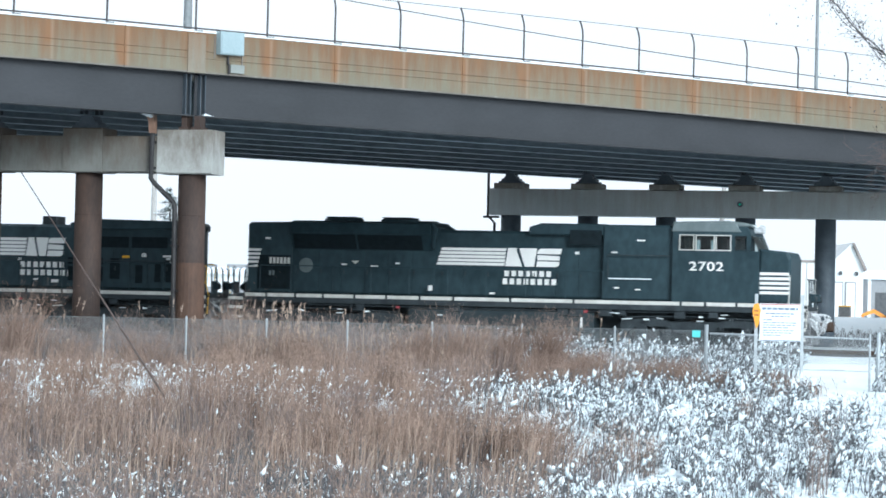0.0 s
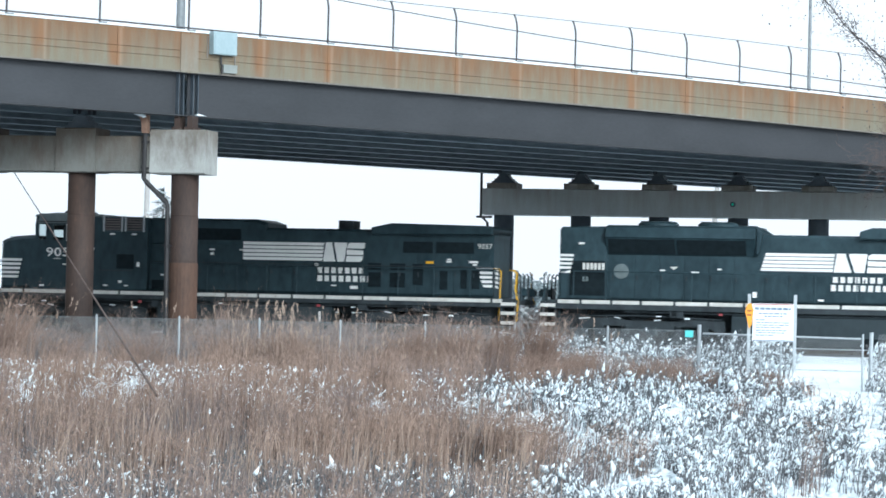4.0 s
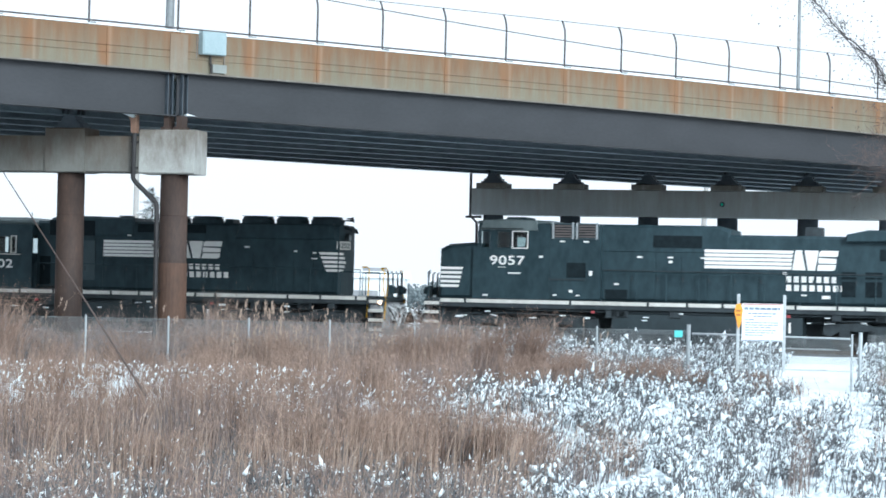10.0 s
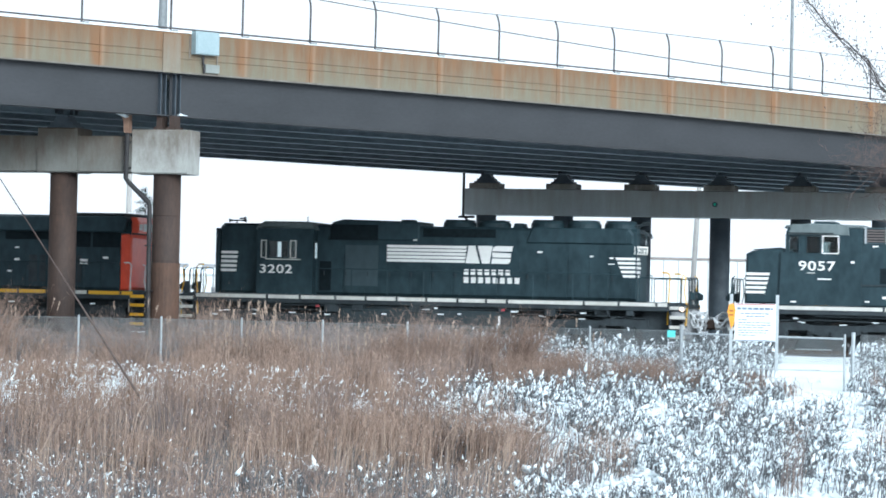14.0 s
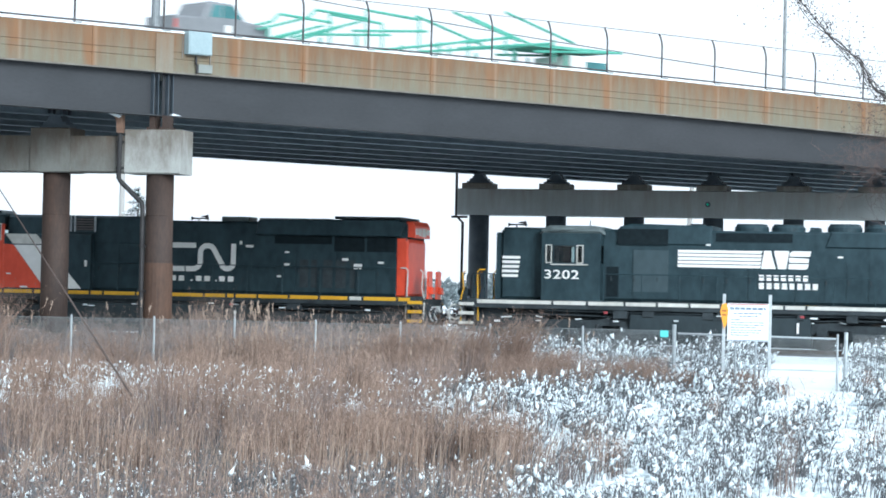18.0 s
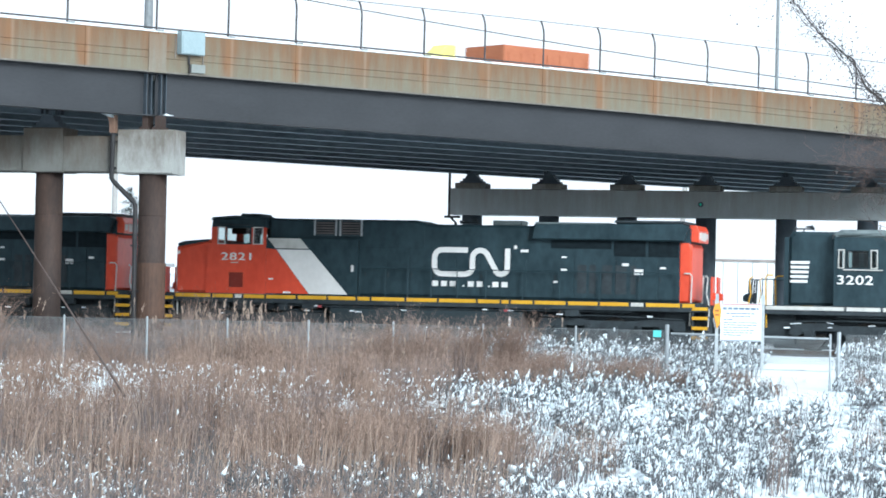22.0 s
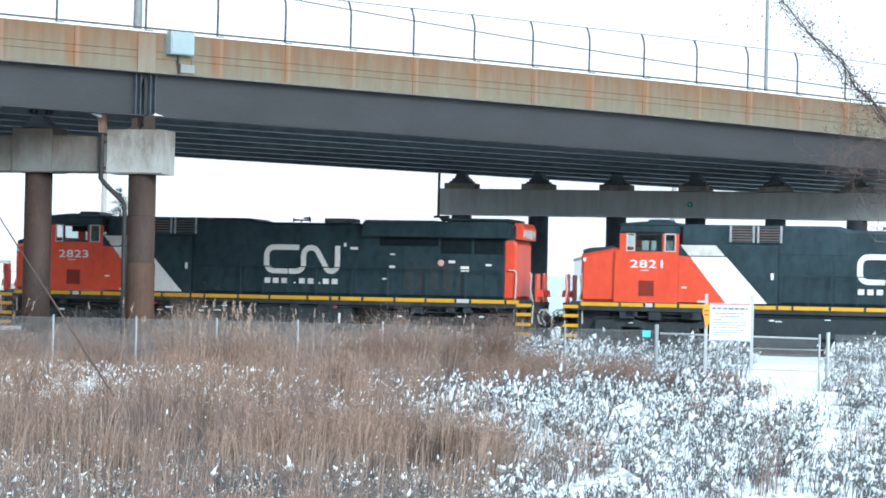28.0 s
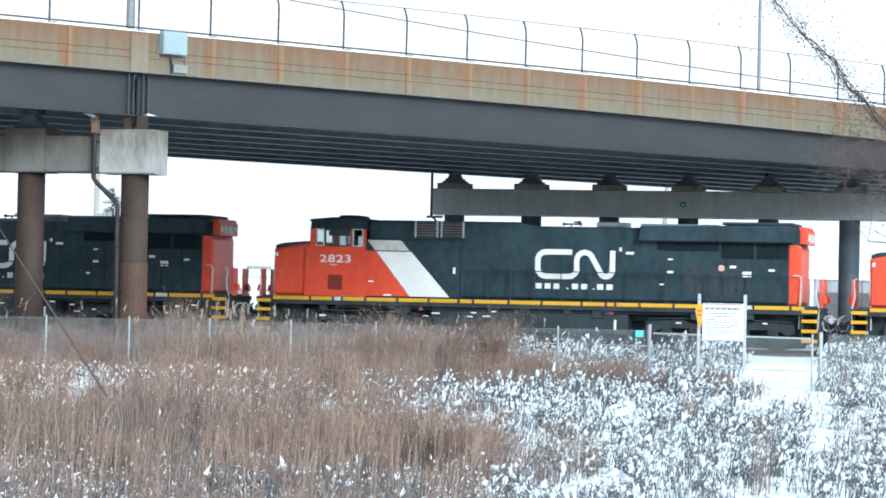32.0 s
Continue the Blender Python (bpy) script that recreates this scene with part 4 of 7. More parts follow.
def build_sheds():
    g = far_z(25, 220)
    sh = thing("white_shed", pose(0, 220, g), "white metal shed with a steep gable and tall doors", "shed")
    part("wall", box(bm_new(), 12.8, 28.4, 0, 14, 0, 5.35), M_SIDING, sh)
    part("eave_trim", box(bm_new(), 12.7, 28.5, -0.12, 14, 5.35, 5.55), M_SHEDROOF, sh)
    part("gable_wall", slab(bm_new(), [(27.6, 0), (30.75, 0), (30.75, 4.95), (29.87, 6.72), (28.25, 5.15), (27.6, 5.15)], -0.6, 14), M_SIDING, sh)
    part("gable_roof", slab(bm_new(), [(29.82, 6.95), (29.96, 6.98), (31.0, 4.85), (30.82, 4.72)], -1.0, 14.2), M_SHEDROOF, sh)
    part("gable_roof", slab(bm_new(), [(29.84, 6.95), (29.88, 6.74), (28.15, 5.1), (28.05, 5.22)], -0.75, 14.2), M_SIDING, sh)
    for x in (28.75, 29.75):
        dr = part("door_frame", box(bm_new(), x - 0.42, x + 0.42, -0.7, -0.605, 0, 3.9), M_GREYWALL, sh)
        part("door", box(bm_new(), x - 0.32, x + 0.34, -0.74, -0.705, 0, 3.8), M_SIDING, dr)
    for x in (28.95, 30.2):
        wl_ = part("wall_lamp", box(bm_new(), x - 0.11, x + 0.11, -0.85, -0.605, 4.4, 4.7, 0.06), M_DOORDK, sh)
    for i in range(12):
        part("siding_seam", box(bm_new(), 13.6 + i * 1.16, 13.66 + i * 1.16, -0.03, -0.002, 0.2, 5.3), M_GREYWALL, sh)
    gr = thing("workshop_building", pose(0, 256, far_z(38, 256)), "low grey workshop with snow on its flat roof", "building")
    part("wall", box(bm_new(), 36.2, 56, 0, 10, 0, 4.6), M_GREYWALL, gr)
    part("roof_snow", box(bm_new(), 35.8, 56.4, -0.4, 10.4, 4.6, 5.35), M_SNOW, gr, "thick snow on the roof edge")
    for i in range(5):
        part("bay_door", box(bm_new(), 37.0 + i * 3.8, 39.8 + i * 3.8, -0.06, -0.003, 0, 3.4), M_DOORDK, gr)
    for i in range(5):
        part("pilaster", box(bm_new(), 36.3 + i * 3.8, 36.6 + i * 3.8, -0.1, -0.003, 0, 4.6), M_SIDING, gr)
    wh = thing("long_warehouse", pose(0, 262, far_z(-18, 262)), "long low pale warehouse with a snowy roof", "building")
    part("wall", box(bm_new(), -46, -4.5, 0, 16, 0, 3.8), M_SIDING, wh)
    part("roof_snow", box(bm_new(), -46.3, -4.2, -0.4, 16, 3.8, 4.4), M_SNOW, wh, "snow on the warehouse roof")
    for i in range(11):
        part("roof_vent", box(bm_new(), -44.5 + i * 3.6, -42.3 + i * 3.6, 0.5, 2, 4.4, 4.75), M_GREYWALL, wh)
    for i in range(9):
        part("dock_door", box(bm_new(), -43 + i * 4.2, -40.6 + i * 4.2, -0.06, -0.003, 0, 2.6), M_GREYWALL, wh)
    tr = thing("parked_trailer", pose(10.3, 196, far_z(10, 196)), "pale blue box trailer parked beyond the tracks", "trailer")
    part("trailer_box", box(bm_new(), -1.9, 1.9, -1.2, 1.2, 1.0, 3.6, 0.04), mat("pale_blue_panel", (0.32, 0.42, 0.50), (0.44, 0.54, 0.60), 0.5), tr)
    for x in (-1.3, 1.1):
        part("wheel", tube(bm_new(), (x, -1.2, 0.45), (x, 1.2, 0.45), 0.45, 0.45, 14), M_DOORDK, tr)


build_sheds()


def build_loader(x, y, face, colour, label):
    """A wheel loader: body, cab, arms, bucket, four wheels."""
    lo = thing("wheel_loader", pose(x, y, far_z(x, y), 0, 0, face) @ Matrix.Scale(0.6, 4), label, "loader", "yard machines")
    part("engine_body", slab(bm_new(), [(-2.6, 0.9), (0.2, 0.9), (0.2, 2.0), (-2.2, 1.95), (-2.6, 1.6)], -0.95, 0.95, 0.08), colour, lo)
    part("front_frame", box(bm_new(), 0.2, 1.9, -0.5, 0.5, 0.7, 1.5, 0.08), colour, lo)
    cb = part("cab_frame", slab(bm_new(), [(-0.9, 1.95), (0.35, 1.95), (0.3, 3.2), (-0.8, 3.2)], -0.7, 0.7, 0.05), M_DOORDK, lo)
    part("cab_roof", box(bm_new(), -0.95, 0.45, -0.8, 0.8, 3.2, 3.32, 0.04), colour, cb)
    for yy in (-0.55, 0.55):
        part("lift_arm", slab(bm_new(), [(0.4, 1.5), (0.6, 1.85), (2.6, 0.9), (2.6, 0.6)], yy - 0.1, yy + 0.1), colour, lo)
    part("bucket", slab(bm_new(), [(2.5, 0.2), (3.6, 0.15), (3.4, 0.4), (2.9, 0.55), (2.8, 1.2), (2.5, 1.1)], -1.3, 1.3), colour, lo)
    for wx in (-1.6, 1.4):
        for wy in (-1.0, 1.0):
            wh = part("wheel", tube(bm_new(), (wx, wy - 0.25, 0.75), (wx, wy + 0.25, 0.75), 0.75, 0.75, 18), M_DOORDK, lo)
            part("rim", tube(bm_new(), (wx, wy - 0.27, 0.75), (wx, wy + 0.27, 0.75), 0.36, 0.36, 12), colour, wh)


M_DIGGER = mat("yellow_machine_paint", (0.55, 0.30, 0.02), (0.68, 0.40, 0.05), 0.5, scale=1, fine=8)
M_DIGGER2 = mat("orange_machine_paint", (0.60, 0.22, 0.02), (0.72, 0.30, 0.04), 0.5, scale=1, fine=8)
build_loader(27.4, 205, 255, M_DIGGER, "compact yellow wheel loader parked in the snowy yard")


def build_excavator(x, y):
    ex = thing("excavator", pose(x, y, far_z(x, y)) @ Matrix.Scale(0.62, 4), "small orange excavator with its boom folded low", "excavator", "yard machines")
    for yy in (-0.9, 0.9):
        part("crawler", slab(bm_new(), [(-1.9, 0.2), (1.9, 0.2), (2.2, 0.5), (1.9, 0.85), (-1.9, 0.85), (-2.2, 0.5)], yy - 0.28, yy + 0.28), M_DOORDK, ex)
    part("upper_body", slab(bm_new(), [(-0.3, 0.95), (2.4, 0.95), (2.4, 2.0), (0.4, 2.1), (-0.3, 2.0)], -1.1, 1.1, 0.08), M_DIGGER2, ex)
    part("cab", slab(bm_new(), [(-1.3, 1.0), (-0.2, 1.0), (-0.2, 2.6), (-1.1, 2.6)], -1.0, -0.1, 0.05), M_DOORDK, ex)
    part("boom", slab(bm_new(), [(-0.8, 1.3), (-0.5, 1.7), (-2.6, 2.9), (-4.0, 2.3), (-3.9, 2.0), (-2.6, 2.4)], 0.1, 0.5), M_DIGGER2, ex)
    part("stick", slab(bm_new(), [(-3.9, 2.35), (-4.15, 2.2), (-3.5, 0.5), (-3.2, 0.6)], 0.15, 0.45), M_DIGGER2, ex)


build_excavator(31.2, 205)


def build_pole(x, y, h, lean, wires, label):
    po = thing("utility_pole", pose(x, y, far_z(x, y) - 0.3, 0, lean, 0), label, "utility pole", "utility poles")
    part("pole", tube(bm_new(), (0, 0, 0), (0, 0, h), 0.17, 0.11, 10), mat("grey_pole_timber", (0.30, 0.29, 0.28), (0.42, 0.41, 0.39), 0.8, scale=2, fine=20, stretch=(4, 4, 0.4)), po)
    if wires:
        part("crossarm", box(bm_new(), -1.1, 1.1, -0.06, 0.06, h - 0.8, h - 0.68), M_TIE, po)
        for xx in (-0.95, -0.4, 0.4, 0.95):
            part("insulator", tube(bm_new(), (xx, 0, h - 0.68), (xx, 0, h - 0.5), 0.05, 0.03, 8), M_GALV, po)


build_pole(-18.3, 160, 13.0, 0.4, True, "tall grey utility pole behind the pier")
build_pole(13.1, 150, 11.5, 2.6, True, "leaning grey utility pole beyond the tracks")
build_pole(-19.9, 175, 11.2, 0.0, False, "short thin grey pole behind the tracks")


def build_cable():
    """A sagging overhead cable behind the overpass, between two tall poles."""
    a, b = Vector((-34, 130, 21.5)), Vector((46, 130, 10.4))
    pts = []
    for i in range(33):
        k = i / 32
        pts.append(a.lerp(b, k) + Vector((0, 0, -5.14 * k * (1 - k))))
    ca = part("overhead_cable", rod(bm_new(), pts, 0.022, 5), M_UNDER_PIPE, None)
    tagged(ca, "dark overhead cable sagging between two poles", "cable")
    build_pole(-34, 130, 21.0, 0.0, True, "very tall timber pole that carries a cable")
    build_pole(46, 130, 9.9, 0.0, True, "shorter timber pole that carries a cable")


build_cable()


def limb(bm, p, d, length, r, depth, rnd, curl=0.3, droop=0.0, n=4, kids=(2, 4)):
    """A tapered, crooked branch with side branches."""
    steps = 4
    pts, rad = [Vector(p)], [r]
    q = Vector(d).normalized()
    for i in range(steps):
        q = (q + Vector((rnd.uniform(-1, 1), rnd.uniform(-1, 1), rnd.uniform(-1, 1))) * curl * 0.35 + Vector((0, 0, -droop))).normalized()
        pts.append(pts[-1] + q * (length / steps))
        rad.append(r * (1 - 0.7 * (i + 1) / steps))
    for i in range(steps):
        tube(bm, pts[i], pts[i + 1], rad[i], rad[i + 1], n if depth < 2 else 3, False)
    if depth <= 0:
        return
    for _ in range(rnd.randint(*kids)):
        i = rnd.randint(1, steps)
        a = Vector((rnd.uniform(-1, 1), rnd.uniform(-1, 1), rnd.uniform(-0.6, 1.0)))
        limb(bm, pts[i], q * 0.8 + a, length * rnd.uniform(0.35, 0.65), max(0.004, rad[i] * 0.6), depth - 1, rnd, curl, droop, n, kids)


M_BARK = mat("dark_bark", (0.035, 0.032, 0.034), (0.11, 0.095, 0.09), 0.85, scale=3, fine=30)
M_TWIG = mat("red_brown_twigs", (0.075, 0.054, 0.048), (0.165, 0.12, 0.106), 0.85, scale=2, fine=10, bump=0)


def build_bare_tree():
    """A leafless tree that stands to the right of the path; a long limb arches back over it."""
    rnd = random.Random(12)
    x, y = 13.82, 66.0
    z = ground_z(x, y)
    tr = thing("bare_tree", pose(x, y, z), "leafless tree with a long arching limb and fine twigs", "tree")
    bm = bm_new()
    tube(bm, (0, 0, -0.3), (0.15, 0, 2.2), 0.2, 0.16, 10), tube(bm, (0.15, 0, 2.2), (0.05, 0, 4.2), 0.16, 0.12, 10)
    part("trunk", bm, M_BARK, tr)
    bm = bm_new()
    arch = [Vector(q) for q in ((0.0, 0, 3.6), (-1.1, 0, 5.2), (-1.9, 0, 6.4), (-2.7, 0, 7.34), (-3.22, 0, 7.92), (-3.46, 0, 8.15), (-3.78, 0, 8.51), (-4.03, 0.05, 8.93), (-4.46, 0.1, 9.35), (-5.02, 0.1, 9.89), (-5.45, 0.2, 10.36), (-6.1, 0.3, 11.0))]
    last = len(arch) - 1
    for strand in range(4):                 # several thin crooked stems twine along the arch
        pts = [q + Vector((rnd.gauss(0, 0.07), rnd.gauss(0, 0.07), rnd.gauss(0, 0.07))) * (1.0 if strand else 0.4) for q in arch]
        for i in range(strand // 2, last - (strand % 2) * 2):
            mid_ = pts[i].lerp(pts[i + 1], 0.5) + Vector((rnd.gauss(0, 0.035), 0, rnd.gauss(0, 0.035)))
            r0 = (0.030 if strand == 0 else 0.017) * (1 - 0.06 * i)
            tube(bm, pts[i], mid_, r0, r0 * 0.97, 5, False), tube(bm, mid_, pts[i + 1], r0 * 0.97, r0 * 0.94, 5, False)
    part("limb", bm, M_BARK, tr)
    bm = bm_new()
    for i in range(2, last):
        d = (arch[i + 1] - arch[i]).normalized()
        for k in range(16):
            p = arch[i].lerp(arch[i + 1], rnd.random()) + Vector((rnd.gauss(0, 0.05), 0, rnd.gauss(0, 0.05)))
            limb(bm, p, d * rnd.uniform(0.2, 1.6) + Vector((rnd.uniform(-0.9, 0.9), rnd.uniform(-0.5, 0.5), rnd.uniform(-0.7, 0.7))), rnd.uniform(0.12, 0.5), 0.007, 1, rnd, 0.9, 0.02, 3, (1, 2))
    part("side_branch", bm, M_BARK, tr)
    bm = bm_new()
    for k in range(480):
        q = rnd.random() ** 0.6                      # a tangle round the arch's foot, thinner outwards
        p = Vector((-0.6 - 3.6 * (1 - q), rnd.uniform(-0.6, 0.6), 6.75 + rnd.gauss(0.0, 0.6) * (0.6 + 0.7 * q)))
        limb(bm, p, (rnd.uniform(-1.2, 1.0), rnd.uniform(-0.6, 0.6), rnd.uniform(-0.8, 0.9)), rnd.uniform(0.3, 0.95), 0.0055, 2, rnd, 1.3, 0.06, 3, (2, 4))
    limb(bm, (0.0, 0, 3.2), (-1.2, 0, 0.9), 3.6, 0.05, 2, rnd, 0.5, -0.02, 4, (3, 5))
    limb(bm, (0.0, 0, 4.0), (-1.0, 0.1, 0.6), 3.2, 0.045, 2, rnd, 0.5, 0.0, 4, (3, 5))
    tagged(part("twig_growth", bm, M_TWIG, tr, "fine reddish twigs"), kind="stuff")
    # last dry leaves and buds on hair-thin twigs
    bm = bm_new()
    for k in range(1100):
        i = rnd.randrange(3, last)
        s_ = 0.12 if k % 3 else 0.6
        p = arch[i].lerp(arch[i + 1], rnd.random()) + Vector((rnd.gauss(0, s_), rnd.gauss(0, 0.3), rnd.gauss(0, s_)))
        a = Vector((rnd.uniform(-1, 1), rnd.uniform(-1, 1), rnd.uniform(-1, 1))).normalized() * 0.03
        b = Vector((rnd.uniform(-1, 1), rnd.uniform(-1, 1), rnd.uniform(-1, 1))).normalized() * 0.022
        poly(bm, [p - a, p + b, p + a, p - b])
    part("dry_leaves", bm, M_BARK, tr)


build_bare_tree()


def build_conifer(x, y, h, seed):
    rnd = random.Random(seed)
    q = np.random.default_rng(seed)
    z = far_z(x, y)
    tr = thing("spruce_tree", pose(x, y, z), "dark spruce dusted with snow behind the tracks", "tree")
    part("trunk", tube(bm_new(), (0, 0, -0.2), (0, 0, h), 0.16, 0.02, 8), M_BARK, tr)
    bm, tips = bm_new(), []
    for i in range(95):
        k = (i / 95) ** 0.85
        zz = 0.6 + (h - 0.7) * k
        L = (1 - k) ** 0.8 * 1.9 * rnd.uniform(0.6, 1.15) + 0.15
        a = rnd.uniform(0, 6.28)
        e = Vector((math.cos(a) * L, math.sin(a) * L, zz - 0.12 * L))
        tube(bm, (0, 0, zz), e, 0.022, 0.008, 4, False)
        tips.append((zz, e, L))
    part("needle_mass", bm, M_BARK, tr)
    for name, m, count, up in (("needles", mat("spruce_needles", (0.018, 0.032, 0.026), (0.05, 0.075, 0.06), 0.8, scale=2, fine=10, bump=0, island=0.6), 150, 0.0), ("bough_snow", M_SNOWLUMP, 9, 0.05)):
        items = []
        for zz, e, L in tips:
            n = int(count * (0.4 + L / 1.9))
            t = q.uniform(0.15, 1.05, n)
            px, py, pz = e.x * t + q.normal(0, 0.09 * L + 0.03, n), e.y * t + q.normal(0, 0.09 * L + 0.03, n), zz + (e.z - zz) * t + up + q.normal(0, 0.05, n)
            items.append(sprigs(px, py, pz, q.uniform(0.1, 0.26, n), q.uniform(0.03, 0.07, n), 0.15) if not up else lumps(px, py, pz, q.uniform(0.03, 0.09, n), q.uniform(0.3, 0.7, n)))
        V, F = merge(items)
        ob = fast_mesh(name, V, F, m, "", "")
        ob.parent = tr
        if not up:
            del ob["kind"]


build_conifer(-16.2, 150, 7.4, 8)


def build_woods():
    """Far woods on the skyline, the haze painted into their colour: many small twig clumps on stems."""
    q = np.random.default_rng(21)
    items = []
    n = 26000
    x = q.uniform(-190, 190, n)
    y = 600 + q.uniform(0, 60, n)
    crown = 6.0 + 1.3 * np.sin(x * 0.11) * np.sin(x * 0.037 + 1) + 0.6 * np.sin(x * 0.53 + 2) + q.normal(0, 0.5, n)
    z = 1.0 + crown * q.uniform(0.05, 1.0, n) ** 0.7
    r = q.uniform(0.25, 0.6, n)
    V, F = lumps(x, y, z, r, q.uniform(0.8, 1.6, n))
    fast_mesh("far_woods", V, F, mat("haze_tinted_woods", (0.14, 0.17, 0.18), (0.22, 0.26, 0.27), 0.9, scale=0.1, fine=1, bump=0, island=0.5), "hazy grey winter woods on the skyline", "woods")


build_woods()


def build_yard_scrub():
    """Dark low scrub just beyond the tracks."""
    q = np.random.default_rng(31)
    items = []
    n = 9000
    x = q.uniform(-26, 34, n)
    y = 118 - x * 0.27 + q.uniform(0, 10, n)
    keep = (x > 12) | (q.uniform(0, 1, n) < 0.35)
    x, y = x[keep], y[keep]
    n = len(x)
    h = q.uniform(0.2, 0.95, n)
    z = np.full(n, 0.95)
    items = []
    for _ in range(4):
        items.append(sprigs(x + q.normal(0, 0.1, n), y, z + h * q.uniform(0, 0.8, n), q.uniform(0.15, 0.4, n), q.uniform(0.012, 0.03, n), 0.7))
    fast_mesh("yard_scrub", *merge(items), M_WEED, "low dark scrub along the far side of the tracks", "scrub")


build_yard_scrub()

# ---------------------------------------------------------------- locomotives
TRAIN, AXLES = [], []


def loco_paint(name, a, b, rough=0.38, spec=0.4):
    return mat(name, a, b, rough, scale=0.8, fine=4.5, bump=0.10, stretch=(1, 1, 0.6), mix2=0.45, spec=spec)


M_BLACK = loco_paint("weathered_black_paint", (0.015, 0.031, 0.039), (0.037, 0.066, 0.079), 0.55, 0.22)
M_RED = loco_paint("orange_red_paint", (0.62, 0.060, 0.024), (0.78, 0.096, 0.042))
M_GREYROOF = loco_paint("pale_grey_roof", (0.10, 0.13, 0.135), (0.18, 0.22, 0.225), 0.55)
M_YELLOW = loco_paint("yellow_paint", (0.62, 0.33, 0.01), (0.75, 0.44, 0.03), 0.5)
M_CREAM = loco_paint("grimy_white_sill_stripe", (0.46, 0.46, 0.42), (0.72, 0.72, 0.69), 0.5)
M_UNDER = mat("grimy_underframe", (0.012, 0.019, 0.024), (0.042, 0.056, 0.064), 0.75, scale=2.5, fine=18, bump=0.25)
M_SCREEN = mat("black_screen_mesh", (0.007, 0.012, 0.015), (0.015, 0.024, 0.029), 0.8, scale=5, fine=120, bump=0.3, spec=0.12)
M_PANEL = loco_paint("faded_black_panel", (0.030, 0.052, 0.062), (0.052, 0.082, 0.096))
M_WHEEL = mat("worn_wheel_steel", (0.018, 0.017, 0.016), (0.06, 0.055, 0.05), 0.55, 0.5, scale=5, fine=30)
M_DIRTY = mat("snow_crusted_hoses", (0.22, 0.24, 0.25), (0.85, 0.88, 0.90), 0.7, scale=3.5, fine=14, bump=0.3)
M_PLOW = mat("snow_spattered_steel", (0.03, 0.03, 0.03), (0.40, 0.42, 0.44), 0.75, scale=3, fine=12, bump=0.3)
M_GLASS = bpy.data.materials.new("cab_glass")
M_GLASS.use_nodes = True
_g = M_GLASS.node_tree.nodes["Principled BSDF"]
_g.inputs["Base Color"].default_value = (0.50, 0.58, 0.58, 1)
_g.inputs["Roughness"].default_value, _g.inputs["Transmission Weight"].default_value, _g.inputs["IOR"].default_value = 0.02, 1.0, 1.3
M_GLOW = bpy.data.materials.new("lit_lamp_lens")
M_GLOW.use_nodes = True
_g = M_GLOW.node_tree.nodes["Principled BSDF"]
_g.inputs["Emission Color"].default_value, _g.inputs["Emission Strength"].default_value = (1.0, 0.62, 0.36, 1), 4.0
M_REFLECT = mat("red_reflector_tape", (0.26, 0.03, 0.04), (0.36, 0.07, 0.08), 0.4)
M_SEAT = mat("dark_cab_seat", (0.02, 0.02, 0.022), (0.05, 0.05, 0.052), 0.8)

SIDE = -1.5          # the side that faces the field


def text_mesh(body, size, material, squash=1.0):
    cu = bpy.data.curves.new("lettering", "FONT")
    cu.body, cu.size, cu.extrude, cu.offset, cu.space_character = body, size, 0.006, size * 0.012, 1.08
    tmp = bpy.data.objects.new("lettering", cu)
    scene.collection.objects.link(tmp)
    me = bpy.data.meshes.new_from_object(tmp.evaluated_get(bpy.context.evaluated_depsgraph_get()))
    bpy.data.objects.remove(tmp)
    me.materials.clear()
    me.materials.append(material)
    xs = [v.co.x for v in me.vertices]
    w = max(xs) - min(xs)
    for v in me.vertices:
        v.co.x -= min(xs)
    return me, w


def lettering(name, body, x0, x1, z, height, y, material, parent):
    """Raised characters on the near side, between x0 and x1, standing on z."""
    me, w = text_mesh(body, height / 0.70, material)
    k = (x1 - x0) / w
    me.transform(Matrix.Translation((x0, y, z)) @ pose(0, 0, 0, 90) @ Matrix.Diagonal((k, 1, 1, 1)))
    ob = new(name, me)
    ob.parent = parent
    return ob


def plate(bm, ring, y, d=0.012):
    """A thin painted plate on the near side, its outline given as (x, z)."""
    return slab(bm, ring, y - d, y)


def rect(bm, x0, x1, z0, z1, y, d=0.012):
    return box(bm, x0, x1, y - d, y, z0, z1)


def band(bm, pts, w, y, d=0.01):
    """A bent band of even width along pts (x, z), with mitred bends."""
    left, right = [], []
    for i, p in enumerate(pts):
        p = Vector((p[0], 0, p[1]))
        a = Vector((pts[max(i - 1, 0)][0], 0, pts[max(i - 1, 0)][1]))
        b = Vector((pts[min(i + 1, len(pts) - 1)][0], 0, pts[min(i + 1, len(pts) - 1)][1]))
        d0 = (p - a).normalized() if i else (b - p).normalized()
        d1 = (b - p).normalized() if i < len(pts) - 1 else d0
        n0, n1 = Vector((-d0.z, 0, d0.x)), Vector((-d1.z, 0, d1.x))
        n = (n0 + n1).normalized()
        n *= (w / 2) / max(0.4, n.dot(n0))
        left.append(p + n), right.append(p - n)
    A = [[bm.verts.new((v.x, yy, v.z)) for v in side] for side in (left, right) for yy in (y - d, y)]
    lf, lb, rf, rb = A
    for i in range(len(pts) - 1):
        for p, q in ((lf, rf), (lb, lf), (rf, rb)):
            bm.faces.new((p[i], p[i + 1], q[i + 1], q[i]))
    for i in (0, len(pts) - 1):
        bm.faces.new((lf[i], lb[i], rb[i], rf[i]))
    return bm


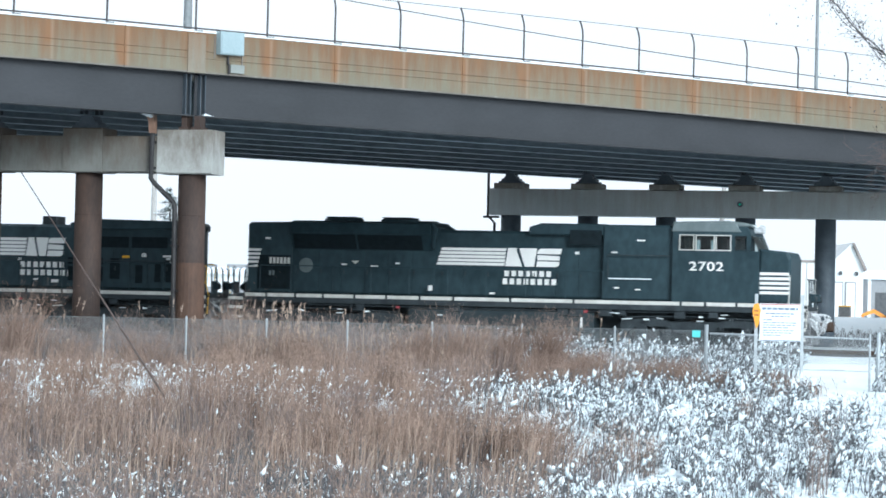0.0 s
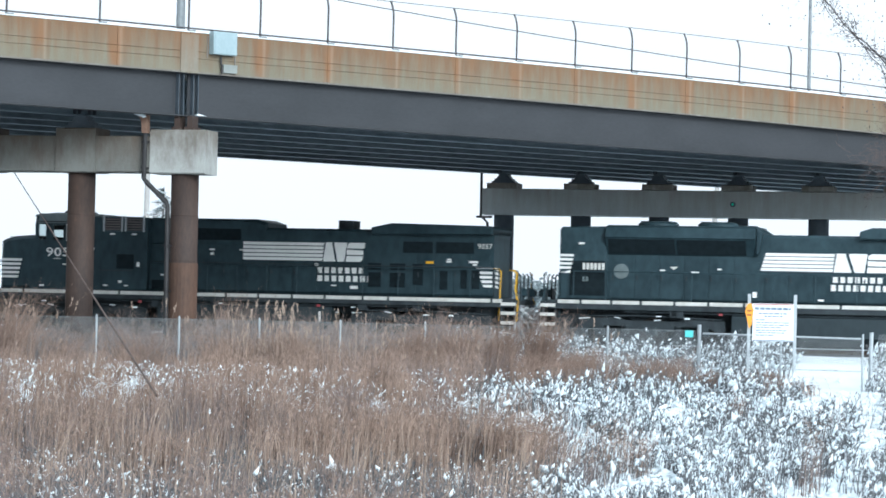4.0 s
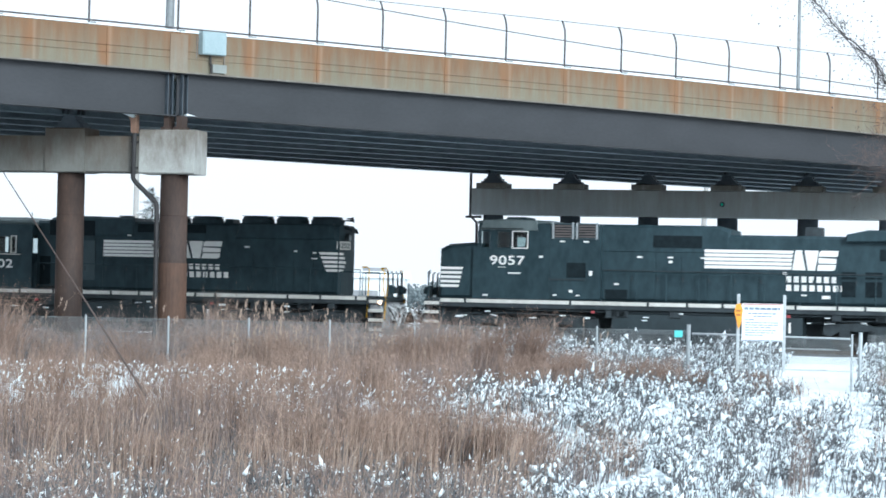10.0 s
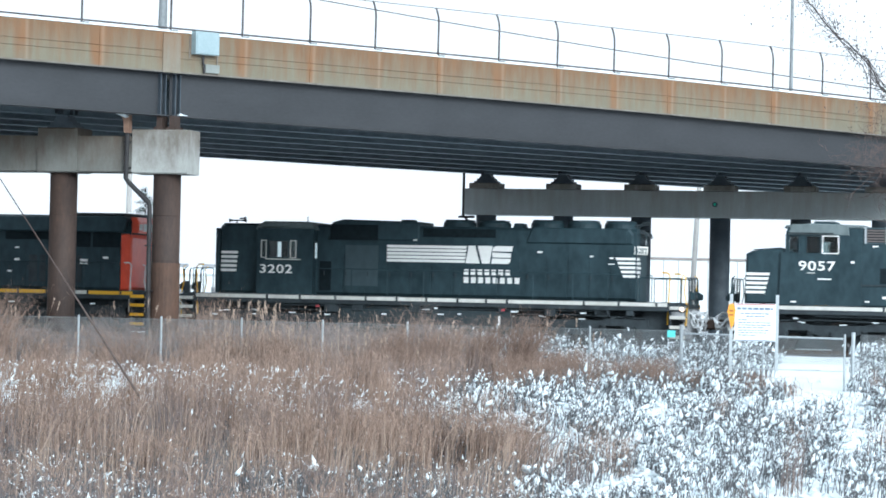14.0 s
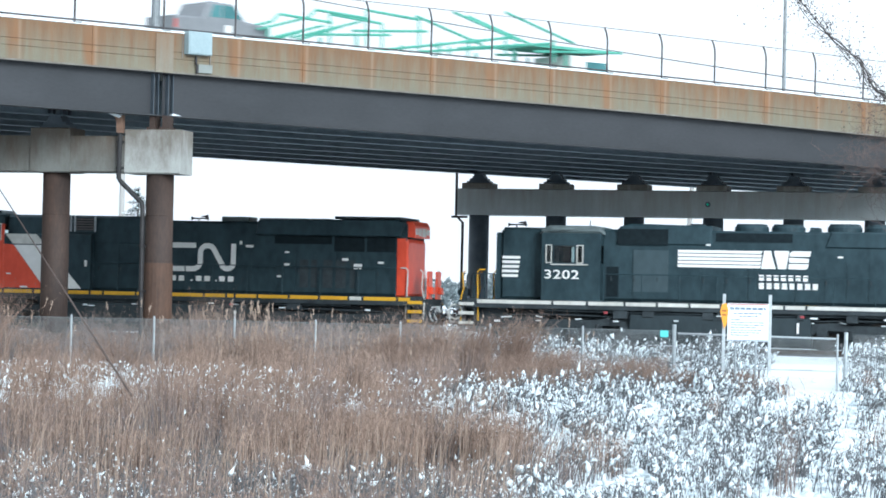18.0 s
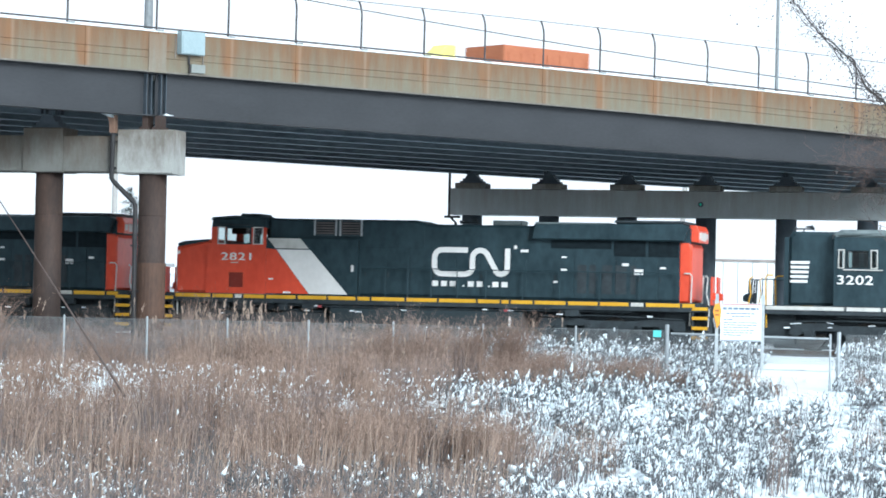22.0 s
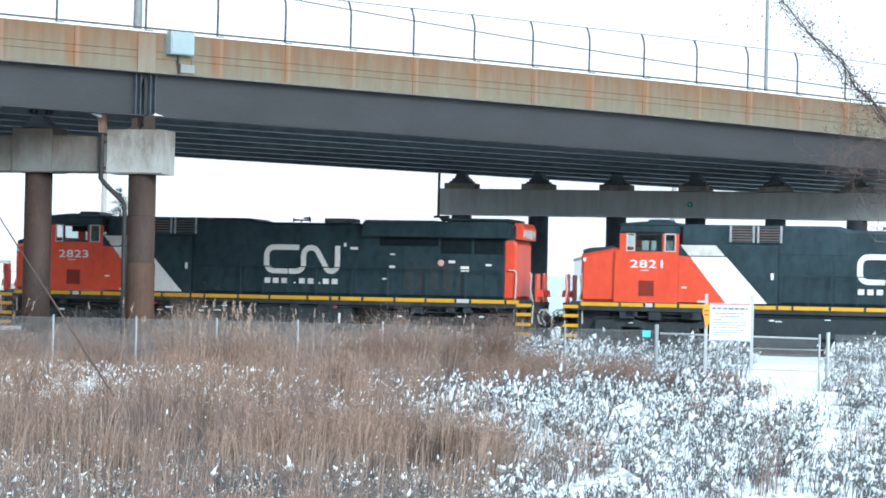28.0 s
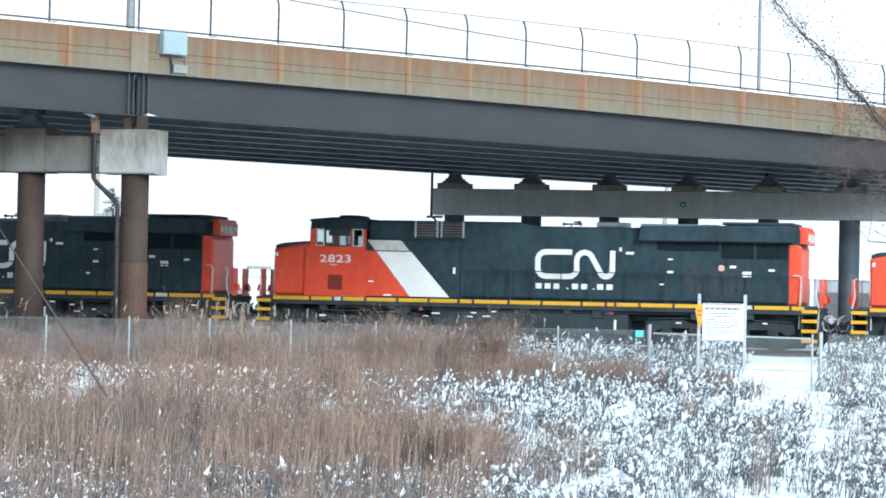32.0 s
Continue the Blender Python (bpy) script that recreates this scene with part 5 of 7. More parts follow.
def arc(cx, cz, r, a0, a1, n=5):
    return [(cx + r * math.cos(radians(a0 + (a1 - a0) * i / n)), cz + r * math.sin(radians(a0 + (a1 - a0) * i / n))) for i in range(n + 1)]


def bogie(loco, cx, pitch=1.95, snowy=True):
    """A three-axle bogie: side frames, springs, journal boxes, and axles that turn."""
    # drawn down almost to the rails as a dark filler for the shade there
    part("traction_gear_fill", box(bm_new(), cx - 2.5, cx + 2.5, -0.6, 0.6, 0.05, 0.62), M_UNDER, loco)
    bg = part("bogie", box(bm_new(), cx - 2.4, cx + 2.4, -0.85, 0.85, 0.62, 0.86), M_UNDER, loco)
    for y in (-1.12, 1.12):
        ring = [(-2.75, 0.62), (-2.5, 0.50), (-2.1, 0.72), (-1.1, 0.72), (-0.6, 0.52), (0.6, 0.52), (1.1, 0.72), (2.1, 0.72), (2.5, 0.50), (2.75, 0.62), (2.7, 0.95), (1.4, 1.02), (0.9, 0.92), (-0.9, 0.92), (-1.4, 1.02), (-2.7, 0.95)]
        part("side_frame", slab(bm_new(), [(cx + a, b) for a, b in ring], y - 0.09, y + 0.09), M_UNDER, bg)
        for i in (-1, 0, 1):
            x = cx + i * pitch
            bm = bm_new()
            box(bm, x - 0.19, x + 0.19, y - 0.2, y + 0.16, 0.38, 0.72)
            tube(bm, (x, y - 0.24, 0.53), (x, y - 0.1, 0.53), 0.14, 0.14, 10)
            part("journal_box", bm, M_UNDER, bg)
        for i in (-0.5, 0.5):
            x = cx + i * pitch
            bm = bm_new()
            for j in range(4):
                tube(bm, (x, y - 0.06, 0.42 + j * 0.09), (x, y - 0.06, 0.47 + j * 0.09), 0.13, 0.13, 10)
            part("spring", bm, M_UNDER, bg)
        bm = bm_new()
        rod(bm, [(cx - 2.6, y - 0.14, 1.04), (cx - 0.7, y - 0.14, 1.1), (cx + 1.2, y - 0.14, 1.06), (cx + 2.6, y - 0.14, 1.0)], 0.03, 5)
        part("brake_pipe", bm, M_UNDER, bg)
        if y < 0 and snowy:
            for run in (((-2.7, 0.96), (-2.3, 0.99)), ((-1.4, 1.04), (-1.15, 0.99)), ((0.1, 0.94), (0.35, 0.95)), ((1.3, 1.02), (1.6, 1.05), (1.85, 1.02))):
                part("ledge_snow", rod(bm_new(), [(cx + a, y - 0.1, b) for a, b in run], 0.024, 5), M_SNOW, bg, "snow lying along the side frame")
    for i in (-1, 0, 1):
        bm = bm_new()
        tube(bm, (0, -0.8, 0), (0, 0.8, 0), 0.09, 0.09, 10)
        for s in (-1, 1):
            tube(bm, (0, s * 0.69, 0), (0, s * 0.82, 0), 0.53, 0.52, 24), tube(bm, (0, s * 0.66, 0), (0, s * 0.69, 0), 0.56, 0.56, 24)
            for h in range(4):
                a = h * math.pi / 2
                tube(bm, (0.3 * math.cos(a), s * 0.82, 0.3 * math.sin(a)), (0.3 * math.cos(a), s * 0.84, 0.3 * math.sin(a)), 0.07, 0.07, 8)
        ax = part("wheelset", bm, M_WHEEL, bg)
        AXLES.append((ax, Matrix.Translation((cx + i * pitch, 0, 0.53))))


def rail_run(loco, xs, z_top, z_deck, material, y=SIDE + 0.06, both=True):
    """A walkway handrail with a stanchion at each x."""
    for yy in ((y, -y) if both else (y,)):
        hr = part("handrail", rod(bm_new(), [(xs[0], yy, z_top), (xs[-1], yy, z_top)], 0.02, 6), material, loco)
        for x in xs:
            part("stanchion", rod(bm_new(), [(x, yy, z_deck), (x, yy, z_top)], 0.022, 6), material, hr)


def end_gear(loco, x, d, step_mat, plate_mat, grab, snowy):
    """What is at a deck end: platform, plow, steps, coupler, hoses, end sheets, grab rails. d: +1 to the right."""
    part("end_platform", box(bm_new(), x - d * 0.9, x, -1.45, 1.45, 1.42, 1.56), M_UNDER, loco)
    bm = bm_new()
    slab(bm, [(x - d * 0.15, 0.2), (x + d * 0.12, 0.18), (x + d * 0.02, 1.4), (x - d * 0.15, 1.4)], -1.2, 1.2)
    part("plow", bm, M_PLOW if snowy else M_UNDER, loco)
    bm = bm_new()
    box(bm, x, x + d * 0.55, -0.12, 0.12, 0.72, 0.98), box(bm, x + d * 0.42, x + d * 0.8, -0.19, 0.17, 0.66, 1.03, 0.05)
    part("coupler", bm, M_RAIL, loco)
    for y in (-1.25, 1.25):
        st = part("step_well", box(bm_new(), x - d * 0.62, x - d * 0.56, y - 0.2, y + 0.2, 0.3, 1.42), M_UNDER, loco)
        for z in (0.36, 0.72, 1.08, 1.42):
            part("step", box(bm_new(), x - d * 0.6, x - d * 0.02, y - 0.25, y + 0.25, z, z + 0.05), M_UNDER, st)
            part("step_edge", box(bm_new(), x - d * 0.6, x - d * 0.02, y - 0.262 if y < 0 else y + 0.252, y - 0.252 if y < 0 else y + 0.262, z - 0.06, z + 0.06), step_mat, st)
        gx = x - d * 0.05
        pts = [(gx, y, 0.75), (gx + d * 0.04, y, 1.5), (gx - d * 0.08, y, 2.0), (gx - d * 0.03, y, 2.55), (gx - d * 0.14, y, 2.64)]
        part("grab_rail", rod(bm_new(), pts, 0.025, 6), grab, loco)
        pts = [(x - d * 0.72, y - 0.05, 0.8), (x - d * 0.66, y - 0.05, 2.6), (x - d * 0.74, y - 0.05, 2.7), (x - d * 0.95, y - 0.05, 2.7)]
        part("grab_rail", rod(bm_new(), pts, 0.028, 6), grab, loco)
    part("pilot_box", box(bm_new(), *sorted((x - d * 0.16, x - d * 1.7)), -0.95, 0.95, 0.22, 1.42), M_UNDER, loco)
    for y in (-0.62, 0.62):
        bm = bm_new()
        top = 2.05 if snowy else 2.6
        slab(bm, [(x - d * 0.03, 1.56), (x + d * 0.03, 1.56), (x + d * 0.03, top), (x - d * 0.03, top)], y - 0.3, y + 0.3)
        slab(bm, [(x + d * 0.03, 1.75), (x + d * 0.2, 1.75), (x + d * 0.16, 2.0), (x + d * 0.03, 2.02)], y - 0.14, y + 0.14)
        part("end_sheet", bm, plate_mat, loco)
        for q in (y - 0.3, y + 0.3) if snowy else ():
            part("end_post", rod(bm_new(), [(x, q, 1.56), (x - d * 0.02, q, 2.5), (x - d * 0.1, q, 2.56)], 0.035, 6), M_UNDER, loco)
        if snowy:
            part("cable_reel", tube(bm_new(), (x + d * 0.02, y, 1.84), (x + d * 0.24, y, 1.84), 0.13, 0.11, 10), M_UNDER, loco)
    random.seed(int(x * 10) + 91)
    for i in range(14 if snowy else 9):
        y = -1.05 + (0.14 if snowy else 0.2) * i
        z = random.uniform(1.1, 1.35)
        pts = [(x + d * 0.02, y, z)] + [(x + d * (0.14 + 0.12 * k), y + random.uniform(-0.12, 0.12), z - 0.5 * math.sin(math.pi * (k + 0.6) / 5.5) * random.uniform(0.3, 1.6)) for k in range(1, 5)]
        if i % 4 == 1:
            a0 = random.uniform(0, 3)
            pts = [(x + d * (0.3 + 0.24 * math.cos(a0 + 0.9 * k)), y + 0.02 * k, 1.0 + 0.3 * math.sin(a0 + 0.9 * k)) for k in range(7)]
        part("air_hose", rod(bm_new(), pts, 0.036, 6), M_DIRTY if snowy or i % 2 else M_UNDER, loco)


def sill(loco, x0, x1, gaps, stripe, z=1.46):
    """Walkway sill with a broken painted stripe."""
    part("frame_sill", box(bm_new(), x0 - 0.35, x1 + 0.35, -1.5, 1.5, 1.3, 1.62), M_UNDER, loco)
    part("underframe", box(bm_new(), x0 + 0.5, x1 - 0.5, -0.7, 0.7, 0.95, 1.3), M_UNDER, loco)
    # added dark filler: closes the bright gap below the frame, where shade falls
    part("underfloor_shade_fill", box(bm_new(), x0 + 0.2, x1 - 0.2, -0.3, 0.3, 0.06, 0.95), M_UNDER, loco)
    x, k = x0, 0
    while x < x1 - 0.3:
        w = gaps[k % len(gaps)]
        e = min(x + w, x1)
        m = M_CREAM if k in (2, 17) else stripe
        part("sill_stripe", rect(bm_new(), x + 0.04, e - 0.05, z, z + 0.135, -1.501), m, loco)
        x, k = e, k + 1


def tank(loco, x0, x1):
    bm = bm_new()
    prism(bm, [(-1.42, 1.15), (-1.42, 0.45), (-1.1, 0.14), (1.1, 0.14), (1.42, 0.45), (1.42, 1.15), (1.2, 1.22), (-1.2, 1.22)], x0, x1)
    tk = part("fuel_tank", bm, loco_paint("tank_grey_paint", (0.018, 0.030, 0.036), (0.036, 0.052, 0.06)), loco)
    part("fuel_gauge", rect(bm_new(), x1 - 0.5, x1 - 0.42, 0.6, 0.98, -1.421), M_WHITE, tk)
    part("air_reservoir", tube(bm_new(), (x0 + 0.3, -1.2, 1.33), (x1 - 1.5, -1.2, 1.33), 0.1, 0.1, 10), M_UNDER, loco)


def frame_clutter(loco, x0, x1, seed):
    """Brackets, pipes, snow crumbs and reflectors below the walkway sill."""
    r = random.Random(seed)
    part("frame_pipe", rod(bm_new(), [(x0 + 2.4, -1.36, 1.24), (0.0, -1.36, 1.21), (x1 - 2.4, -1.36, 1.25)], 0.035, 6), M_UNDER, loco)
    for i in range(9):
        x = r.uniform(x0 + 1, x1 - 1)
        part("valve_box", box(bm_new(), x - r.uniform(0.08, 0.3), x + r.uniform(0.08, 0.3), -1.47, -1.2, r.uniform(0.98, 1.1), 1.29, 0.02), M_UNDER, loco)
    for i in range(10):
        x, z = r.uniform(x0 + 0.5, x1 - 0.5), r.uniform(0.78, 1.2)
        part("snow_crumb", box(bm_new(), x - r.uniform(0.04, 0.16), x + r.uniform(0.04, 0.16), -1.475, -1.40, z, z + r.uniform(0.03, 0.07), 0.012), M_SNOW, loco)
    for x in (-4.3, 2.9):
        part("reflector", rect(bm_new(), x - 0.07, x + 0.07, 1.16, 1.25, -1.471, 0.01), M_REFLECT, loco)


def labels(loco, spots, y):
    """Small pale notices and data plates: x, z, width, height."""
    for x, z, w, h in spots:
        part("notice_plate", rect(bm_new(), x - w / 2, x + w / 2, z - h / 2, z + h / 2, y, 0.008), M_WHITE, loco)


def window(cab, x0, x1, z0, z1, y, frame_mat):
    """A framed pane in an opening, on both sides of the cab."""
    for yy, d in ((y, -1), (-y, 1)):
        bm, t = bm_new(), 0.035
        for a in ((x0 - t, x1 + t, z1, z1 + t), (x0 - t, x1 + t, z0 - t, z0), (x0 - t, x0, z0, z1), (x1, x1 + t, z0, z1)):
            box(bm, a[0], a[1], yy, yy + d * 0.03, a[2], a[3])
        fr = part("window_frame", bm, frame_mat, cab)
        pn = part("pane", box(bm_new(), x0, x1, yy - d * 0.03, yy - d * 0.022, z0, z1), M_GLASS, fr)
        pn.visible_shadow = False


def cab_shell(loco, low, high, opens, z0, z1, material, half, dark=(), top=None):
    """A hollow cab: closed below and above the window band, with posts between the openings. low and high: side outlines (x, z)."""
    cab = part("cab", slab(bm_new(), low, -half, half), material, loco)
    part("cab_top", slab(bm_new(), high, -half, half), top or material, cab)
    xa, xb = min(p[0] for p in high), max(p[0] for p in high)
    edges = [xa] + [q for o in opens for q in o] + [xb]
    for a, b in zip(edges[::2], edges[1::2]):
        if b - a > 0.02:
            for y in (-half, half):
                part("cab_post", box(bm_new(), a, b, y, y - math.copysign(0.09, y), z0, z1), material, cab)
    c = (xa + xb) / 2
    # dark sheets added behind some panes in place of the cab's inner shade
    for a, b, za, zb in dark:
        part("dark_backing", box(bm_new(), a, b, 0.25, 0.31, za, zb), M_SEAT, cab)
    st = part("seat", slab(bm_new(), [(c + 0.1, z0 - 0.1), (c + 0.5, z0 - 0.1), (c + 0.46, z0 + 0.42), (c + 0.34, z0 + 0.42), (c + 0.3, z0 + 0.08), (c + 0.1, z0 + 0.05)], -0.9, -0.45), M_SEAT, cab)
    return cab


def horn(loco, x, z, y=-0.3):
    bm = bm_new()
    tube(bm, (x, y, z - 0.02), (x, y, z + 0.12), 0.03, 0.03, 6)
    rod(bm, [(x - 0.18, y, z + 0.12), (x + 0.18, y, z + 0.12)], 0.025, 6)
    for dx, dy, dz in ((0.38, 0, 0.12), (0.3, 0.15, 0.2), (-0.34, 0.1, 0.12)):
        s = 1 if dx > 0 else -1
        tube(bm, (x + s * 0.05, y + dy, z + dz), (x + dx - s * 0.08, y + dy, z + dz), 0.025, 0.035, 8)
        tube(bm, (x + dx - s * 0.08, y + dy, z + dz), (x + dx, y + dy, z + dz), 0.035, 0.08, 8)
    part("horn", bm, M_UNDER, loco)


def fan(loco, x0, x1, z, h=0.16):
    c, r = (x0 + x1) / 2, (x1 - x0) / 2
    bm = bm_new()
    tube(bm, (c, 0, z - 0.05), (c, 0, z + h * 0.6), r, r, 24), tube(bm, (c, 0, z + h * 0.6), (c, 0, z + h), r, r * 0.86, 24)
    f = part("fan_housing", bm, M_BLACK, loco)
    bm = bm_new()
    for i in range(5):
        box(bm, c - r * 0.8, c + r * 0.8, -r * 0.7 + i * r * 0.35 - 0.015, -r * 0.7 + i * r * 0.35 + 0.015, z + h, z + h + 0.02)
    part("fan_guard", bm, M_UNDER, f)


M_SLAT = loco_paint("dusty_louvre_slat", (0.07, 0.065, 0.065), (0.15, 0.125, 0.12), 0.6)


def louvre_box(loco, x0, x1, z0, z1, y, bars=M_GALV):
    """A grille with slats between pale frame bars."""
    lb = part("grille", box(bm_new(), x0, x1, y, y + 0.3, z0, z1), M_SCREEN, loco)
    n = 5
    for i in range(n):
        z = z0 + (z1 - z0) * (i + 0.5) / n
        part("slat", slab(bm_new(), [(x0, z - 0.035), (x1, z - 0.035), (x1, z + 0.025), (x0, z + 0.025)], y - 0.03, y), M_SLAT, lb)
    for z in (z0 - 0.03, z1 + 0.03):
        part("frame_bar", box(bm_new(), x0 + 0.036, x1 - 0.036, y - 0.045, y - 0.031, z - 0.02, z + 0.02), M_PANEL, lb)
    for x in (x0, x1):
        part("frame_bar", box(bm_new(), x - 0.035, x + 0.035, y - 0.05, y - 0.03, z0 - 0.05, z1 + 0.08), bars, lb)


def hood_doors(loco, x0, x1, z0, z1, n, y, material):
    """Engine-room doors: raised panels with latches."""
    w = (x1 - x0) / n
    for i in range(n):
        d = part("hood_door", rect(bm_new(), x0 + i * w + 0.025, x0 + (i + 1) * w - 0.025, z0, z1, y, 0.02), material, loco)
        part("latch", rect(bm_new(), x0 + i * w + 0.06, x0 + i * w + 0.1, (z0 + z1) / 2 - 0.1, (z0 + z1) / 2 + 0.06, y - 0.02, 0.02), M_UNDER, d)


def stripes_emblem(loco, x0, x1, x2, z0, z1, y, slant=0.3):
    """Five long white stripes that end in a slanted block emblem, and two rows of small blocks for the name below."""
    h = (z1 - z0) / 5
    for i in range(5):
        z = z0 + i * h
        sl = 0.1 * (z - z0)
        part("emblem_stripe", plate(bm_new(), [(x0 + slant * (z - z0), z + h * 0.1), (x1 + sl - 0.05, z + h * 0.1), (x1 + sl, z + h * 0.88), (x0 + slant * (z - z0 + h * 0.7), z + h * 0.88)], y), M_WHITE, loco)
    bm = bm_new()
    w, H = x2 - x1, z1 - z0
    k = 0.16

    def sl(a, b):
        return (x1 + a * w + k * b * H, z0 + b * H)
    # one block with a slanting groove, one with two level grooves
    plate(bm, [sl(0.0, 0), sl(0.32, 0), sl(0.16, 0.9), sl(0.16, 1), sl(0.0, 1)], y)
    plate(bm, [sl(0.37, 0), sl(0.54, 0), sl(0.54, 1), sl(0.22, 1), sl(0.22, 0.9)], y)
    plate(bm, [sl(0.58, 0.0), sl(0.95, 0.0), sl(1.0, 0.1), sl(1.0, 0.3), sl(0.58, 0.3)], y)
    plate(bm, [sl(0.58, 0.36), sl(1.0, 0.36), sl(0.98, 0.6), sl(0.56, 0.64)], y)
    plate(bm, [sl(0.56, 0.7), sl(1.0, 0.7), sl(1.0, 1.0), sl(0.62, 1.0), sl(0.56, 0.9)], y)
    part("emblem", bm, M_WHITE, loco)


def name_bars(loco, rows, y, gap=0.34):
    """Rows of plain blocks in place of a name: x0, x1, z0, z1, count."""
    for x0, x1, z0, z1, n in rows:
        w = (x1 - x0) / n
        for i in range(n):
            part("name_bar", rect(bm_new(), x0 + i * w, x0 + (i + 1 - gap) * w, z0, z1, y, 0.008), M_WHITE, loco)


def nose_stripes(loco, x0, x1, z0, z1, slope, y):
    h = (z1 - z0) / 5
    for i in range(5):
        z = z0 + i * h
        e0, e1 = x1 + slope * (z - z0), x1 + slope * (z + h * 0.6 - z0)
        part("nose_stripe", plate(bm_new(), [(x0, z), (e0, z), (e1, z + h * 0.6), (x0, z + h * 0.6)], y), M_WHITE, loco)


def end_stripes(loco, x, z0, z1, fall=0.05):
    """Slanting white stripes that go on round the hood end."""
    h = (z1 - z0) / 5
    for i in range(5):
        z = z0 + i * h
        bm = bm_new()
        poly(bm, [(x + 0.006, -0.98, z), (x + 0.006, -0.12 - 0.14 * abs(i - 2), z - fall), (x + 0.006, -0.12 - 0.14 * abs(i - 2), z + h * 0.6 - fall), (x + 0.006, -0.98, z + h * 0.6)])
        part("nose_stripe", bm, M_WHITE, loco)


def ge_loco(C, scheme, number):
    """Wide-nosed locomotive with its cab to the left."""
    cn = scheme == "red"
    lo = thing("diesel_locomotive", None, "black diesel locomotive with red nose, white slash and yellow sill stripe" if cn else "black diesel locomotive with white stripes and grey weathering", "locomotive", "coupled locomotives")
    body = M_BLACK
    nose_m = M_RED if cn else M_BLACK
    r = random.Random(int(C * 100))
    # nose and cab
    nx = -10.12 if cn else -10.2
    cf = -8.67 if cn else -8.73
    cr = -6.48 if cn else -5.98
    bm = slab(bm_new(), [(nx, 1.62), (cf + 0.3, 1.62), (cf + 0.3, 3.66), (cf - 0.12, 3.62), (nx + 0.02, 3.36)] if cn else [(nx, 1.62), (cf + 0.3, 1.62), (cf + 0.3, 3.66), (cf - 0.17, 3.66), (nx + 0.25, 3.56), (nx + 0.03, 3.44)], -1.38, 1.38, 0.1)
    part("nose", bm, nose_m, lo)
    part("nose_top", slab(bm_new(), [(nx + 0.06, 3.34), (cf - 0.14, 3.60), (cf - 0.16, 3.67), (nx + 0.32, 3.585), (nx + 0.06, 3.5)] if cn else [(nx + 0.3, 3.585), (cf - 0.2, 3.67), (cf - 0.2, 3.70), (nx + 0.3, 3.62)], -1.29 if cn else -1.2, 1.29 if cn else 1.2), M_BLACK, lo)
    w0 = cf + (0.1 if cn else 0.14)
    wins = [(-8.40, -8.11), (-8.05, -7.08), (-6.98, -6.60)] if cn else [(w0, w0 + 0.35), (w0 + 0.62, w0 + 1.12), (w0 + 1.2, w0 + 1.78)]
    hb = -SIDE - 0.02
    cab = cab_shell(lo, [(cf - 0.19, 1.63), (cr, 1.63), (cr, 3.5), (cf - 0.15, 3.5)], [(cf + 0.01, 4.13), (cr, 4.13), (cr, 4.42), (cf + 0.06, 4.42)], wins, 3.5, 4.13, nose_m, hb, [(-7.0, cr - 0.05, 3.5, 4.13), (-8.45, -7.0, 3.92, 4.13), (-7.62, -7.3, 3.5, 3.93)] if cn else [(w0 + 1.3, cr - 0.05, 3.5, 4.13), (w0 + 0.3, w0 + 0.95, 3.5, 4.13), (w0 - 0.1, w0 + 1.8, 3.95, 4.12)], M_BLACK if cn else None)
    part("cab_roof", slab(bm_new(), [(cf - 0.06, 4.40), (cr + 0.05, 4.40), (cr + 0.05, 4.53), (cf + 0.9, 4.58), (cf, 4.5)], -1.44, 1.44, 0.05), M_BLACK if cn else M_GREYROOF, lo)
    part("roof_unit", slab(bm_new(), [(cf + 0.85, 4.56), (cf + 1.75, 4.56), (cf + 1.65, 4.68), (cf + 0.95, 4.68)], -0.7, 0.7), M_BLACK, lo)
    wy = SIDE + 0.018
    for i, (a, b) in enumerate(wins):
        window(cab, a + 0.02, b - 0.02, 3.52, 4.11, wy, (M_BLACK if i == 1 else M_CREAM) if cn else (M_WHITE if i == 2 else M_BLACK))
    part("sunshade", box(bm_new(), w0, w0 + 1.6, SIDE - 0.12, SIDE + 0.02, 4.2, 4.24), M_UNDER, cab)
    if number:
        lettering("road_number", number, cf + (0.42 if cn else 0.50), cf + (1.62 if cn else 1.82), 2.89, 0.28 if cn else 0.33, SIDE - 0.003, M_WHITE, lo)
    part("notice_plate", rect(bm_new(), cf + 0.8, cf + 1.1, 2.78, 2.81, SIDE + 0.018, 0.008), M_CREAM, lo)
    if cn:
        part("vent", rect(bm_new(), cf + 0.75, cf + 1.3, 1.86, 2.42, SIDE + 0.018, 0.02), loco_paint("dark_red_grille", (0.16, 0.018, 0.01), (0.24, 0.03, 0.018), 0.7), lo)
    # equipment cab behind the driver
    ex = -2.86 if cn else -4.05
    ue = -0.26 if cn else 0.7
    part("equipment_cab", box(bm_new(), cr + 0.003, ex, SIDE + 0.03, -SIDE - 0.03, 1.625, 3.77 if cn else 4.4, 0.05), body, lo)
    zu = 4.5 if cn else 4.44
    part("upper_hood", slab(bm_new(), [(cr + 0.003, 3.362), (ue, 3.362), (ue, zu - 0.14), (ue - 0.45, zu), (cr + 0.003, zu)], -1.2, 1.2, 0.1), body, lo)
